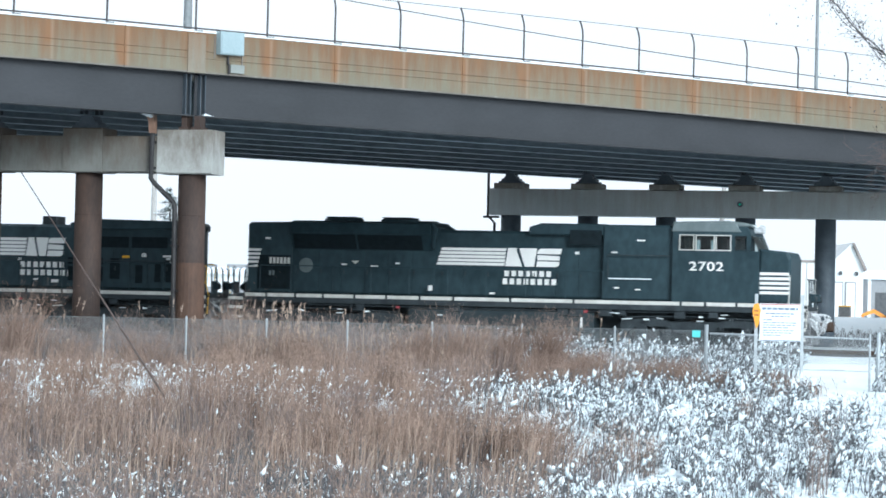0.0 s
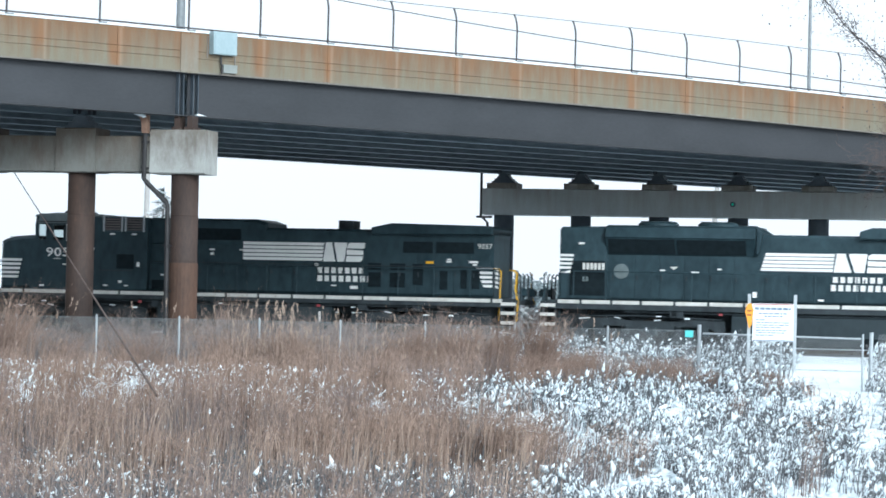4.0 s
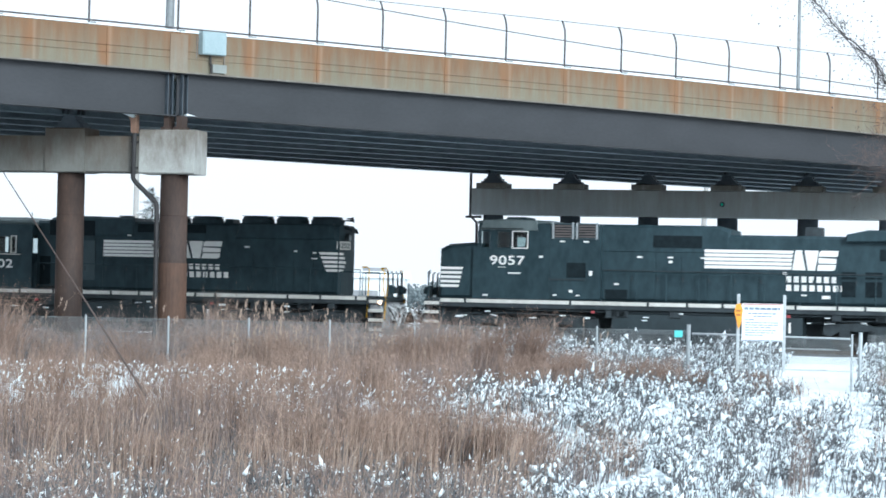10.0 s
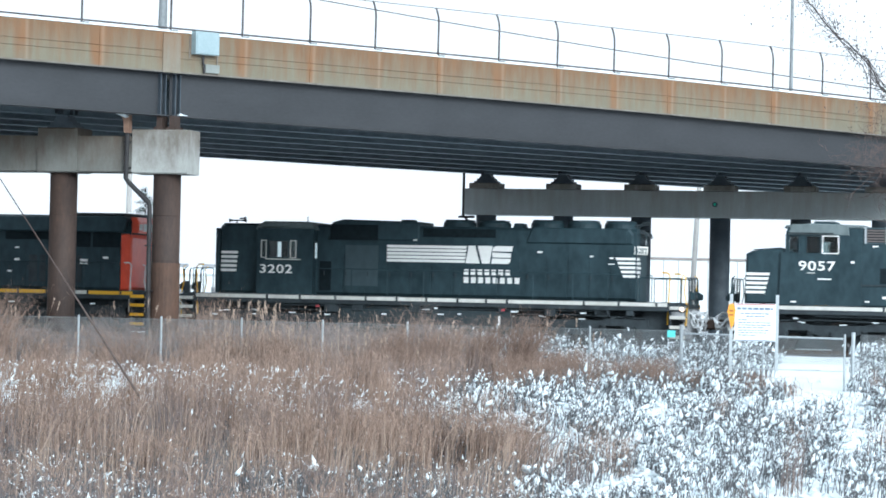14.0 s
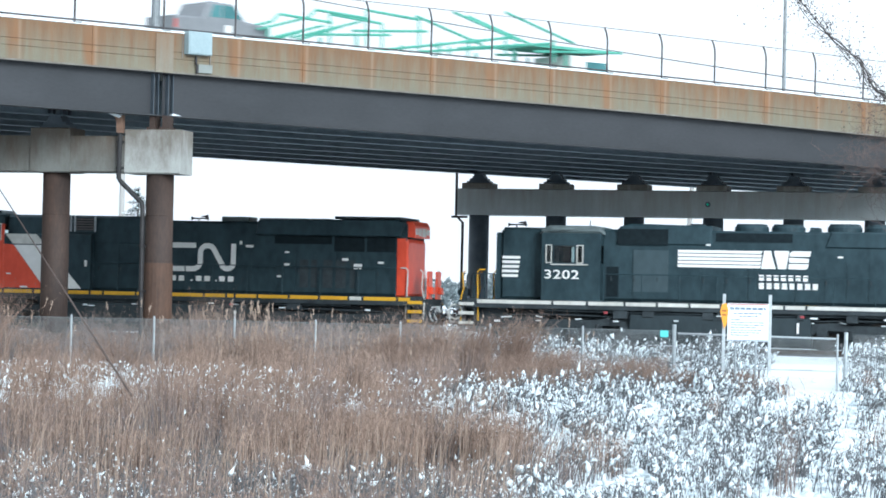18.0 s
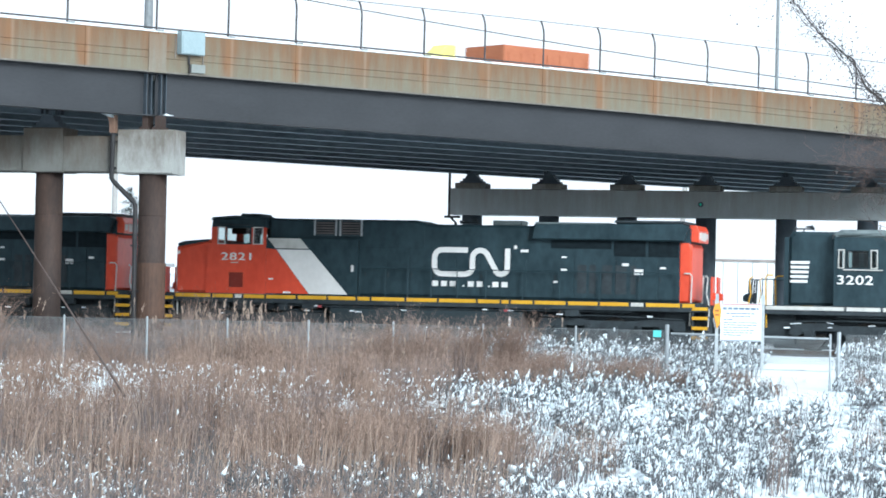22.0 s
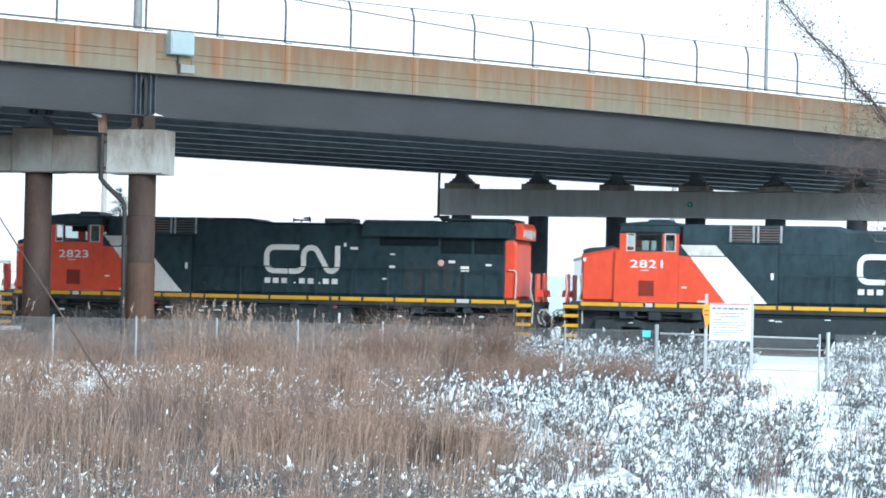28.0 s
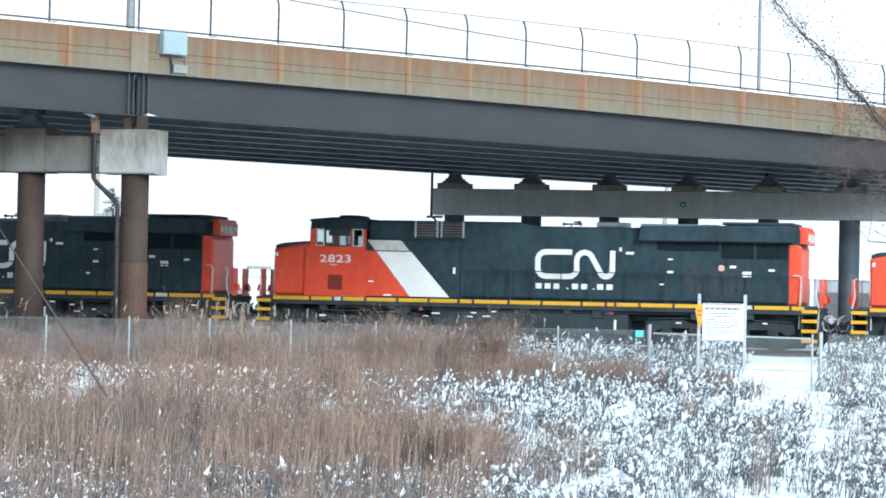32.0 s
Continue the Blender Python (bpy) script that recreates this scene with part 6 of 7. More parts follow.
    if cn:
        y = SIDE + 0.028
        part("red_panel", plate(bm_new(), [(cr + 0.01, 1.66), (-4.76, 1.66), (-6.08, 3.32), (cr + 0.01, 3.355)], y), M_RED, lo)
        part("white_slash", plate(bm_new(), [(-4.74, 1.66), (-3.22, 1.66), (-4.72, 3.32), (-6.06, 3.32)], y), M_WHITE, lo)
        # same white as the slash; the upper hood's shade is put in as duller paint
        part("shaded_white_panel", plate(bm_new(), [(-6.1, 3.36), (-4.78, 3.36), (-5.12, 3.74), (-6.42, 3.74)], y), M_CREAM, lo)
    ly = -1.24 if cn else -1.475
    louvre_box(lo, (-4.62 if cn else -5.85), (-3.78 if cn else -5.1), 3.92, 4.40, ly)
    louvre_box(lo, (-3.62 if cn else -4.95), (-2.78 if cn else -4.2), 3.92, 4.40, ly)
    # engine hood
    if cn:
        part("engine_hood", box(bm_new(), ex, 9.7, -1.19, 1.19, 1.62, 4.36, 0.1), body, lo)
        part("radiator_wing", slab(bm_new(), [(3.8, 3.86), (9.5, 3.86), (9.65, 4.4), (9.35, 4.5), (3.9, 4.42)], -1.48, 1.48, 0.04), body, lo)
        part("wing_top", box(bm_new(), 3.9, 6.7, -1.3, 1.3, 4.43, 4.5), M_GREYROOF, lo)
        part("wing_top", box(bm_new(), 6.9, 9.45, -1.35, 1.35, 4.5, 4.6, 0.03), M_UNDER, lo)
        part("silencer", box(bm_new(), 2.1, 3.2, -0.5, 0.5, 4.36, 4.56, 0.05), M_GREYROOF, lo)
        for a, b, z0, z1 in ((4.49, 6.76, 3.54, 3.855), (6.86, 8.04, 3.28, 3.855), (8.14, 9.26, 3.28, 3.855)):
            part("radiator_screen", rect(bm_new(), a, b, z0, z1, -1.192, 0.02), M_SCREEN, lo)
        part("rear_end", slab(bm_new(), [(9.28, 1.63), (9.68, 1.63), (9.76, 1.75), (9.76, 3.65), (9.68, 3.84), (9.28, 3.84)], -1.22, 1.22, 0.06), M_RED, lo)
        nb = part("number_box", slab(bm_new(), [(9.64, 3.86), (9.98, 3.84), (9.98, 4.28), (9.88, 4.46), (9.64, 4.46)], -1.1, 1.0, 0.02), M_RED, lo)
        for y0, y1, z0 in ((-1.04, -0.72, 0.06), (-0.62, -0.2, 0.02), (-0.12, 0.4, 0.0), (0.5, 0.85, 0.08)):
            part("emblem_mark", box(bm_new(), 9.981, 9.995, y0, y1, 3.9 + z0, 4.22 - z0 * 0.4), M_CREAM, nb)
        hood_doors(lo, -2.7, 3.6, 1.75, 3.2, 7, -1.19, body)
        hood_doors(lo, 4.6, 9.3, 1.75, 3.2, 6, -1.19, body)
        # no recesses are cut; dark plates paint in their shade
        for x, w in ((5.68, 0.17), (6.08, 0.12), (6.62, 0.18), (7.14, 0.2), (7.6, 0.1)):
            part("recess_shade", rect(bm_new(), x - w, x + w, 1.9, 2.95, -1.215, 0.012), M_UNDER, lo)
        labels(lo, [(3.15, 3.55, 0.1, 0.14), (3.5, 3.42, 0.3, 0.1), (5.0, 3.22, 0.18, 0.06), (5.0, 2.75, 0.22, 0.1), (4.7, 2.3, 0.16, 0.07), (7.3, 2.98, 0.24, 0.1), (7.8, 2.72, 0.32, 0.2), (8.7, 2.88, 0.22, 0.08)], -1.22)
        if number == "2823":
            part("danger_disc", tube(bm_new(), (6.88, -1.215, 2.93), (6.88, -1.235, 2.93), 0.12, 0.12, 14), mat("pale_red_disc", (0.6, 0.35, 0.3), (0.7, 0.45, 0.4), 0.6), lo)
        labels(lo, [(-6.25, 2.2, 0.18, 0.06), (-5.6, 1.7, 0.3, 0.07), (-9.95, 3.15, 0.1, 0.14), (-3.05, 2.65, 0.1, 0.24)], SIDE - 0.004)
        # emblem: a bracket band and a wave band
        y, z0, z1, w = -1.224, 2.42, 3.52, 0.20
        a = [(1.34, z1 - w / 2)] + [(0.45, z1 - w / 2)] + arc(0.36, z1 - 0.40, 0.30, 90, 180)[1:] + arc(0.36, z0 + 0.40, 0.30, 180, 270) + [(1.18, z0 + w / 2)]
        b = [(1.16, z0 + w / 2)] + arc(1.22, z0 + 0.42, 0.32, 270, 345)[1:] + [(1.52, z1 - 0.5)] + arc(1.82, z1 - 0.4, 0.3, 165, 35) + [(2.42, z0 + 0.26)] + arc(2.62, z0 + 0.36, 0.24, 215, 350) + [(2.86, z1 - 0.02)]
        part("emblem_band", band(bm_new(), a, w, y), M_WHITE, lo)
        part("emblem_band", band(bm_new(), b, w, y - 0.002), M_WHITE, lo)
        name_bars(lo, [(0.0, 1.0, 2.06, 2.26, 3), (1.15, 1.27, 2.06, 2.11, 1), (1.36, 2.05, 2.06, 2.26, 2), (2.14, 2.24, 2.06, 2.11, 1), (2.3, 3.0, 2.06, 2.26, 2)], -1.222)
        xs = [-2.75, -1.75, -0.9, 0.0, 1.0, 2.1, 3.5, 4.9, 6.4, 7.9, 9.35]
        sill(lo, -10.1, 10.0, [1.5, 0.9, 0.35, 0.9, 1.25, 1.2, 1.15, 0.55, 1.35, 1.25], M_YELLOW)
        horn(lo, 1.1, 4.36)
        tank(lo, -3.9, 3.5)
    else:
        part("engine_hood", box(bm_new(), ex, 9.62, -1.18, 1.18, 1.62, 4.12, 0.1), body, lo)
        part("rear_hood", slab(bm_new(), [(4.9, 3.92), (9.62, 3.98), (9.62, 4.2), (9.5, 4.3), (5.7, 4.36), (4.9, 4.15)], -1.47, 1.47, 0.04), body, lo)
        part("stack_box", box(bm_new(), 3.3, 3.88, -0.45, 0.45, 4.12, 4.46), M_UNDER, lo)
        for a, b, z0, z1 in ((-2.15, -0.35, 3.62, 4.06), (6.1, 7.25, 3.26, 3.68), (7.38, 8.85, 3.26, 3.68)):
            part("radiator_screen", rect(bm_new(), a, b, z0, z1, -1.202 if a < 0 else -1.182, 0.02), M_SCREEN, lo)
        hood_doors(lo, -3.0, 4.6, 1.75, 3.2, 8, -1.18, body)
        hood_doors(lo, 5.2, 9.5, 1.75, 3.2, 6, -1.18, body)
        # shade of the door recesses, painted as flat dark plates
        for a, b, z0, z1 in ((4.75, 5.25, 1.95, 2.5), (4.75, 5.25, 2.6, 2.85), (5.6, 6.2, 1.95, 2.5), (5.6, 6.2, 2.6, 2.85), (6.5, 6.9, 2.05, 2.85), (7.55, 7.85, 1.9, 2.6), (8.35, 8.6, 1.95, 2.65), (8.8, 9.1, 1.95, 2.65)):
            part("recess_shade", rect(bm_new(), a, b, z0, z1, -1.206, 0.012), M_SCREEN, lo)
        part("rear_body_line", box(bm_new(), -4.0, 9.6, -1.25, -1.181, 2.74, 2.77), M_UNDER, lo)
        stripes_emblem(lo, -0.25, 2.95, 4.5, 2.88, 3.6, -1.205, 0.0)
        name_bars(lo, [(2.75, 4.65, 2.44, 2.66, 7), (2.75, 5.0, 2.13, 2.35, 8)], -1.205)
        nose_stripes(lo, nx + 0.06, -9.45, 2.02, 2.84, 0.22, SIDE + 0.108)
        nose_stripes(lo, 9.58, 9.25, 2.02, 2.84, -0.42, -1.19)
        end_stripes(lo, 9.622, 2.02, 2.84)
        labels(lo, [(-5.5, 3.78, 0.2, 0.06), (-4.6, 3.78, 0.2, 0.06)], -1.472)
        lettering("road_number", number, 9.0, 9.55, 3.46, 0.18, -1.185, M_CREAM, lo)
        labels(lo, [(-6.3, 3.2, 0.14, 0.08), (-4.42, 2.62, 0.12, 0.18), (-5.15, 1.95, 0.14, 0.1), (-5.75, 1.8, 0.16, 0.05), (-4.9, 1.8, 0.16, 0.05), (-7.3, 2.58, 0.5, 0.05), (-8.4, 1.75, 0.2, 0.06)], -1.478)
        labels(lo, [(-2.65, 3.26, 0.2, 0.06), (-1.5, 3.26, 0.2, 0.06), (-1.5, 3.1, 0.14, 0.1), (-0.3, 3.26, 0.2, 0.05), (-3.5, 2.25, 0.18, 0.06)], -1.206)
        # dark plate for the shade in the step opening
        part("step_shade", rect(bm_new(), -3.95, -3.1, 1.7, 2.05, -1.181, 0.03), M_SCREEN, lo)
        labels(lo, [(7.9, 2.95, 0.2, 0.06), (7.9, 3.03, 0.16, 0.05), (8.85, 2.95, 0.34, 0.08), (8.9, 2.85, 0.16, 0.06), (3.4, 1.98, 0.2, 0.05), (4.2, 1.92, 0.3, 0.12), (2.7, 2.75, 0.16, 0.1)], -1.205)
        part("notice_plate", rect(bm_new(), 7.0, 7.3, 2.86, 2.96, -1.205, 0.01), M_YELLOW, lo)
        # recess drawn as a dark plate, its shade in the colour
        part("recess_shade", rect(bm_new(), -5.31, -4.6, 2.45, 3.0, SIDE + 0.028, 0.02), M_SCREEN, lo)
        part("drip_strip", rect(bm_new(), -6.0, -4.65, 2.36, 2.40, SIDE + 0.028, 0.04), M_UNDER, lo)
        xs = [-3.9, -2.7, -1.6, -0.4, 0.8, 2.0, 3.3, 4.6, 6.0, 7.4, 8.8, 9.9]
        sill(lo, -10.15, 10.1, [1.0, 4.0, 2.9, 1.45, 1.3, 1.35, 1.3, 1.5], M_CREAM)
        part("roof_fascia", slab(bm_new(), [(cf + 0.1, 4.16), (cr - 0.45, 4.16), (cr - 0.5, 4.54), (cf + 0.22, 4.54)], -1.5, -1.4, 0.02), M_GREYROOF, lo)
        tank(lo, -3.6, 3.4)
    rail_run(lo, xs, 2.69, 1.62, M_BLACK)
    frame_clutter(lo, -10.0, 10.0, int(C * 10))
    bogie(lo, -6.85, 1.95, not cn), bogie(lo, 6.85, 1.95, not cn)
    sm = M_YELLOW if cn else M_CREAM
    end_gear(lo, -10.75, -1, sm, M_RED if cn else M_BLACK, M_CREAM if cn else M_BLACK, not cn)
    end_gear(lo, 10.45 if cn else 10.6, 1, sm, M_RED if cn else M_BLACK, M_CREAM if cn else M_YELLOW, not cn)
    TRAIN.append((lo, C))
    return lo


def wide_cab_loco(C, number):
    """Long locomotive with its cab and sloping windscreen to the right and a flared radiator end."""
    lo = thing("diesel_locomotive", None, "black diesel locomotive with pale grey cab roof and white nose stripes", "locomotive", "coupled locomotives")
    part("engine_hood", box(bm_new(), -10.4, 6.1, -1.02, 1.02, 1.62, 4.14, 0.1), M_BLACK, lo)
    ring = [(-1.03, 3.33), (-1.40, 3.93), (-1.45, 3.97), (-1.30, 4.34), (-1.05, 4.42)]
    part("radiator_flare", prism(bm_new(), ring + [(-y_, z_) for y_, z_ in reversed(ring)], -8.64, -3.1), M_BLACK, lo)
    part("flare_end", slab(bm_new(), [(-3.1, 3.4), (-3.02, 3.4), (-2.85, 4.2), (-3.0, 4.3), (-3.1, 4.36)], -1.3, 1.3, 0.04), M_BLACK, lo)
    part("rear_body", slab(bm_new(), [(-10.4, 1.64), (-8.64, 1.64), (-8.64, 4.36), (-10.3, 4.33), (-10.4, 4.24)], -1.2, 1.2, 0.06), M_BLACK, lo)
    part("brake_housing", slab(bm_new(), [(0.6, 4.0), (3.5, 4.0), (3.5, 4.44), (1.1, 4.44), (0.65, 4.3)], -1.25, 1.25, 0.05), M_BLACK, lo)
    part("front_hood", box(bm_new(), 3.5, 6.12, -1.3, 1.3, 1.63, 4.42, 0.08), M_BLACK, lo)
    part("brake_intake", rect(bm_new(), 2.2, 3.4, 3.65, 4.2, -1.26, 0.02), M_SCREEN, lo)
    for x in (-6.94, -4.7):
        fan(lo, x - 0.75, x + 0.75, 4.40, 0.18)
    fan(lo, -3.95, -3.2, 4.38, 0.08)
    for a, b in ((-8.55, -6.08), (-6.0, -3.47)):
        part("radiator_screen", prism(bm_new(), [(-1.075, 3.37), (-1.085, 3.36), (-1.395, 3.89), (-1.385, 3.90)], a, b), M_SCREEN, lo)
    hood_doors(lo, -8.5, -3.0, 1.75, 3.28, 6, -1.02, M_BLACK)
    hood_doors(lo, -2.8, 3.4, 1.75, 3.3, 7, -1.02, M_BLACK)
    wins = [(6.36, 6.88), (6.96, 7.64), (7.7, 8.24), (8.38, 8.84)]
    cab = cab_shell(lo, [(6.1, 1.63), (9.3, 1.63), (9.28, 3.52), (6.1, 3.52)], [(6.1, 4.08), (8.98, 4.08), (8.86, 4.4), (6.1, 4.4)], wins, 3.52, 4.08, M_BLACK, -SIDE - 0.02, [(6.2, 6.66, 3.52, 4.08), (6.8, 7.08, 3.52, 4.08), (7.3, 7.9, 3.52, 4.08), (6.6, 8.3, 3.94, 4.07)])
    part("cab_roof", slab(bm_new(), [(6.02, 4.39), (8.98, 4.39), (8.75, 4.55), (8.1, 4.62), (6.1, 4.56)], -1.4, 1.4, 0.05), M_GREYROOF, lo)
    part("roof_visor", slab(bm_new(), [(6.05, 4.20), (8.62, 4.20), (8.42, 4.52), (6.15, 4.54)], -1.51, -1.38, 0.02), M_GREYROOF, lo)
    part("headlight_box", box(bm_new(), 8.85, 9.2, -0.35, 0.35, 4.2, 4.5, 0.04), M_DIRTY, lo)
    part("nose", slab(bm_new(), [(9.25, 1.63), (10.42, 1.63), (10.42, 3.3), (10.3, 3.52), (9.25, 3.62)], -1.3, 1.3, 0.08), M_BLACK, lo)
    y = SIDE + 0.018
    for i, (a, b) in enumerate(wins):
        window(cab, a + 0.02, b - 0.02, 3.55, 4.06, y, M_CREAM if i < 3 else M_BLACK)
    part("windscreen", poly(bm_new(), [(9.0, -1.4, 4.08), (9.24, -1.4, 3.53), (9.24, 1.4, 3.53), (9.0, 1.4, 4.08)]), M_GLASS, cab)
    lettering("road_number", number, 6.73, 7.99, 2.79, 0.32, SIDE - 0.003, M_WHITE, lo)
    stripes_emblem(lo, -2.95, -0.3, 1.75, 2.82, 3.5, -1.045)
    name_bars(lo, [(-0.32, 1.55, 2.45, 2.66, 7), (-0.38, 1.75, 2.15, 2.37, 8)], -1.045)
    nose_stripes(lo, 10.36, 9.2, 1.98, 2.84, -0.42, -1.31)
    nose_stripes(lo, -10.38, -10.0, 2.62, 3.38, 0.22, -1.203)
    labels(lo, [(-3.1, 1.95, 0.16, 0.2), (-0.7, 1.8, 0.2, 0.07), (4.9, 3.85, 0.3, 0.05), (3.9, 3.4, 0.2, 0.05), (2.5, 3.35, 0.16, 0.1), (7.05, 2.62, 0.2, 0.06), (7.7, 2.62, 0.4, 0.05), (-6.5, 2.78, 0.2, 0.05), (-5.3, 2.72, 0.3, 0.06), (-4.4, 2.85, 0.16, 0.05), (-9.55, 3.72, 0.2, 0.07), (4.0, 2.1, 0.2, 0.05), (4.8, 2.05, 0.2, 0.05)], -1.31)
    for i in range(6):
        part("notice_plate", rect(bm_new(), -9.52 + i * 0.145, -9.42 + i * 0.145, 2.76, 3.0, -1.202, 0.01), M_CREAM, lo)
    # the recess's shade is a thin dark plate on the body side
    part("recess_shade", rect(bm_new(), -10.0, -8.68, 1.8, 3.08, -1.2, 0.006), M_SCREEN, lo)
    for i in range(2):
        part("notice_plate", rect(bm_new(), -9.52 + i * 0.13, -9.44 + i * 0.13, 2.32, 2.5, -1.208, 0.01), M_GREYROOF, lo)
    part("notice_plate", plate(bm_new(), [(-6.3, 2.92), (-5.98, 2.92), (-6.14, 2.8)], -1.045), M_CREAM, lo)
    part("round_grille", tube(tube(bm_new(), (-8.1, -1.045, 2.72), (-8.1, -1.06, 2.72), 0.28, 0.28, 18), (-8.1, -1.06, 2.72), (-8.1, -1.075, 2.72), 0.16, 0.16, 14), M_GREYROOF, lo)
    part("snow_ledge", box(bm_new(), 3.7, 5.3, -1.36, -1.3, 2.42, 2.46), M_SNOW, lo, "line of snow on a ledge")
    sill(lo, -10.4, 10.4, [0.9, 1.15, 1.1, 1.25, 1.25, 1.3, 1.3, 2.2, 2.4, 4.0], M_CREAM, 1.5)
    rail_run(lo, [-9.8, -8.4, -6.9, -5.4, -3.9, -2.4, -0.9, 0.6, 2.1, 3.5], 2.69, 1.62, M_BLACK)
    part("side_rail", rod(bm_new(), [(3.7, -1.42, 2.5), (3.7, -1.42, 3.3), (6.0, -1.42, 3.3)], 0.02, 6), M_UNDER, lo)
    tank(lo, -3.9, 3.2)
    frame_clutter(lo, -10.3, 10.3, 496)
    bogie(lo, -6.9), bogie(lo, 6.9)
    end_gear(lo, -11.05, -1, M_CREAM, M_BLACK, M_BLACK, True)
    end_gear(lo, 11.05, 1, M_CREAM, M_BLACK, M_CREAM, True)
    TRAIN.append((lo, C))


def high_hood_loco(C, number):
    """Older locomotive with a high short hood and a small cab near its left end."""
    lo = thing("diesel_locomotive", None, "older black diesel locomotive with high short hood and roof fans", "locomotive", "coupled locomotives")
    part("short_hood", slab(bm_new(), [(-8.42, 1.63), (-6.72, 1.63), (-6.72, 4.3), (-8.3, 4.3), (-8.42, 4.15)], -0.98, 0.98, 0.1), M_BLACK, lo)
    wins = [(-6.58, -6.38), (-6.30, -5.50), (-5.42, -5.20)]
    cab = cab_shell(lo, [(-6.75, 1.63), (-4.53, 1.63), (-4.53, 3.0), (-6.75, 3.0)], [(-6.75, 3.65), (-4.53, 3.65), (-4.53, 4.1), (-6.75, 4.1)], wins, 3.0, 3.65, M_BLACK, 1.48, [(-6.3, -6.05, 3.0, 3.65), (-5.85, -5.5, 3.0, 3.65)])
    # the slanted roof edge catches light; that brightness is painted in as grey
    part("cab_roof", slab(bm_new(), [(-6.85, 4.06), (-4.45, 4.06), (-4.5, 4.2), (-4.8, 4.38), (-6.5, 4.38), (-6.8, 4.22)], -1.45, 1.45, 0.12), M_GREYROOF, lo)
    for i, (a, b) in enumerate(wins):
        window(cab, a + 0.02, b - 0.02, 3.02, 3.63, -1.482, M_BLACK if i == 1 else M_CREAM)
    part("armrest", box(bm_new(), -6.4, -5.0, -1.56, -1.48, 2.92, 2.96), M_CREAM, cab)
    part("long_hood", box(bm_new(), -4.53, 7.78, -0.98, 0.98, 1.63, 4.28, 0.1), M_BLACK, lo)
    part("brake_housing", slab(bm_new(), [(-4.1, 3.7), (-0.5, 3.7), (-0.5, 4.44), (-3.5, 4.50), (-3.95, 4.38)], -1.04, 1.04, 0.08), M_BLACK, lo)
    part("brake_grid", rect(bm_new(), -4.0, -2.12, 3.72, 4.3, -1.041, 0.02), M_SCREEN, lo)
    part("radiator_screen", rect(bm_new(), -0.37, 2.43, 3.88, 4.2, -0.982, 0.02), M_SCREEN, lo)
    part("faded_panel", rect(bm_new(), -3.4, -2.1, 2.0, 3.53, -1.004, 0.012), M_PANEL, lo)
    fan(lo, -1.52, -0.9, 4.42, 0.1)
    for a, b in ((0.17, 1.42), (1.52, 2.76), (3.56, 4.83), (4.96, 6.22), (6.36, 7.62)):
        fan(lo, a, b, 4.28, 0.26 if b < 3 else 0.3)
    part("roof_vent", slab(bm_new(), [(2.93, 4.28), (3.34, 4.28), (3.28, 4.46), (3.0, 4.46)], -0.4, 0.4), M_BLACK, lo)
    part("tail_flare", slab(bm_new(), [(3.6, 3.7), (7.65, 3.7), (7.65, 4.1), (7.5, 4.3), (3.8, 4.3)], -1.04, 1.04, 0.06), M_BLACK, lo)
    part("radiator_screen", rect(bm_new(), 4.2, 7.4, 3.75, 4.2, -1.042, 0.015), M_BLACK, lo)
    hood_doors(lo, -4.3, 3.4, 1.75, 3.2, 9, -0.98, M_BLACK)
    hood_doors(lo, 3.6, 7.6, 1.75, 3.2, 5, -0.98, M_BLACK)
    # dark plate painted in for a recess's shade beside the cab
    part("recess_shade", rect(bm_new(), -4.4, -3.95, 1.8, 2.9, -1.002, 0.012), M_SCREEN, lo)
    lettering("road_number", number, -6.62, -5.33, 2.42, 0.32, -1.503, M_WHITE, lo)
    slant = pose(7.70, -1.0, 0, 0, 0, 40)        # the number box stands across the hood corner
    bm = box(bm_new(), 0.0, 0.56, 0.0, 0.3, 3.34, 3.66, 0.03)
    bmesh.ops.transform(bm, matrix=slant, verts=bm.verts)
    nb = part("number_box", bm, M_CREAM, lo)
    lettering("road_number", number, 0.05, 0.51, 3.40, 0.20, -0.008, M_BLACK, nb).data.transform(slant)
    stripes_emblem(lo, -1.76, 1.3, 3.0, 2.92, 3.58, -1.003, 0.0)
    name_bars(lo, [(1.24, 3.1, 2.49, 2.7, 7), (1.24, 3.47, 2.19, 2.41, 8)], -1.003)
    nose_stripes(lo, -8.36, -7.75, 2.45, 3.3, 0.1, -0.99)
    nose_stripes(lo, 7.74, 7.3, 2.5, 3.3, -0.42, -0.99)
    end_stripes(lo, 7.78, 2.5, 3.3, 0.0)
    labels(lo, [(4.2, 3.38, 0.2, 0.06), (6.15, 3.25, 0.12, 0.06), (6.9, 3.2, 0.14, 0.06), (6.9, 2.98, 0.24, 0.04), (-5.9, 2.25, 0.25, 0.06), (-5.1, 2.22, 0.36, 0.06), (-5.6, 1.75, 0.16, 0.07), (-0.6, 3.75, 0.16, 0.05)], -1.26)
    rail_run(lo, [-4.4, -3.0, -1.6, -0.2, 1.2, 2.6, 4.0, 5.5, 6.8, 7.9], 2.62, 1.62, M_BLACK)
    rail_run(lo, [-9.3, -8.9, -8.5], 2.55, 1.5, M_BLACK)
    rail_run(lo, [8.0, 9.0, 9.55], 2.5, 1.5, M_BLACK)
    sill(lo, -9.2, 9.1, [2.9, 1.3, 1.4, 1.2, 1.2, 1.15, 1.2, 1.1, 0.8], M_CREAM)
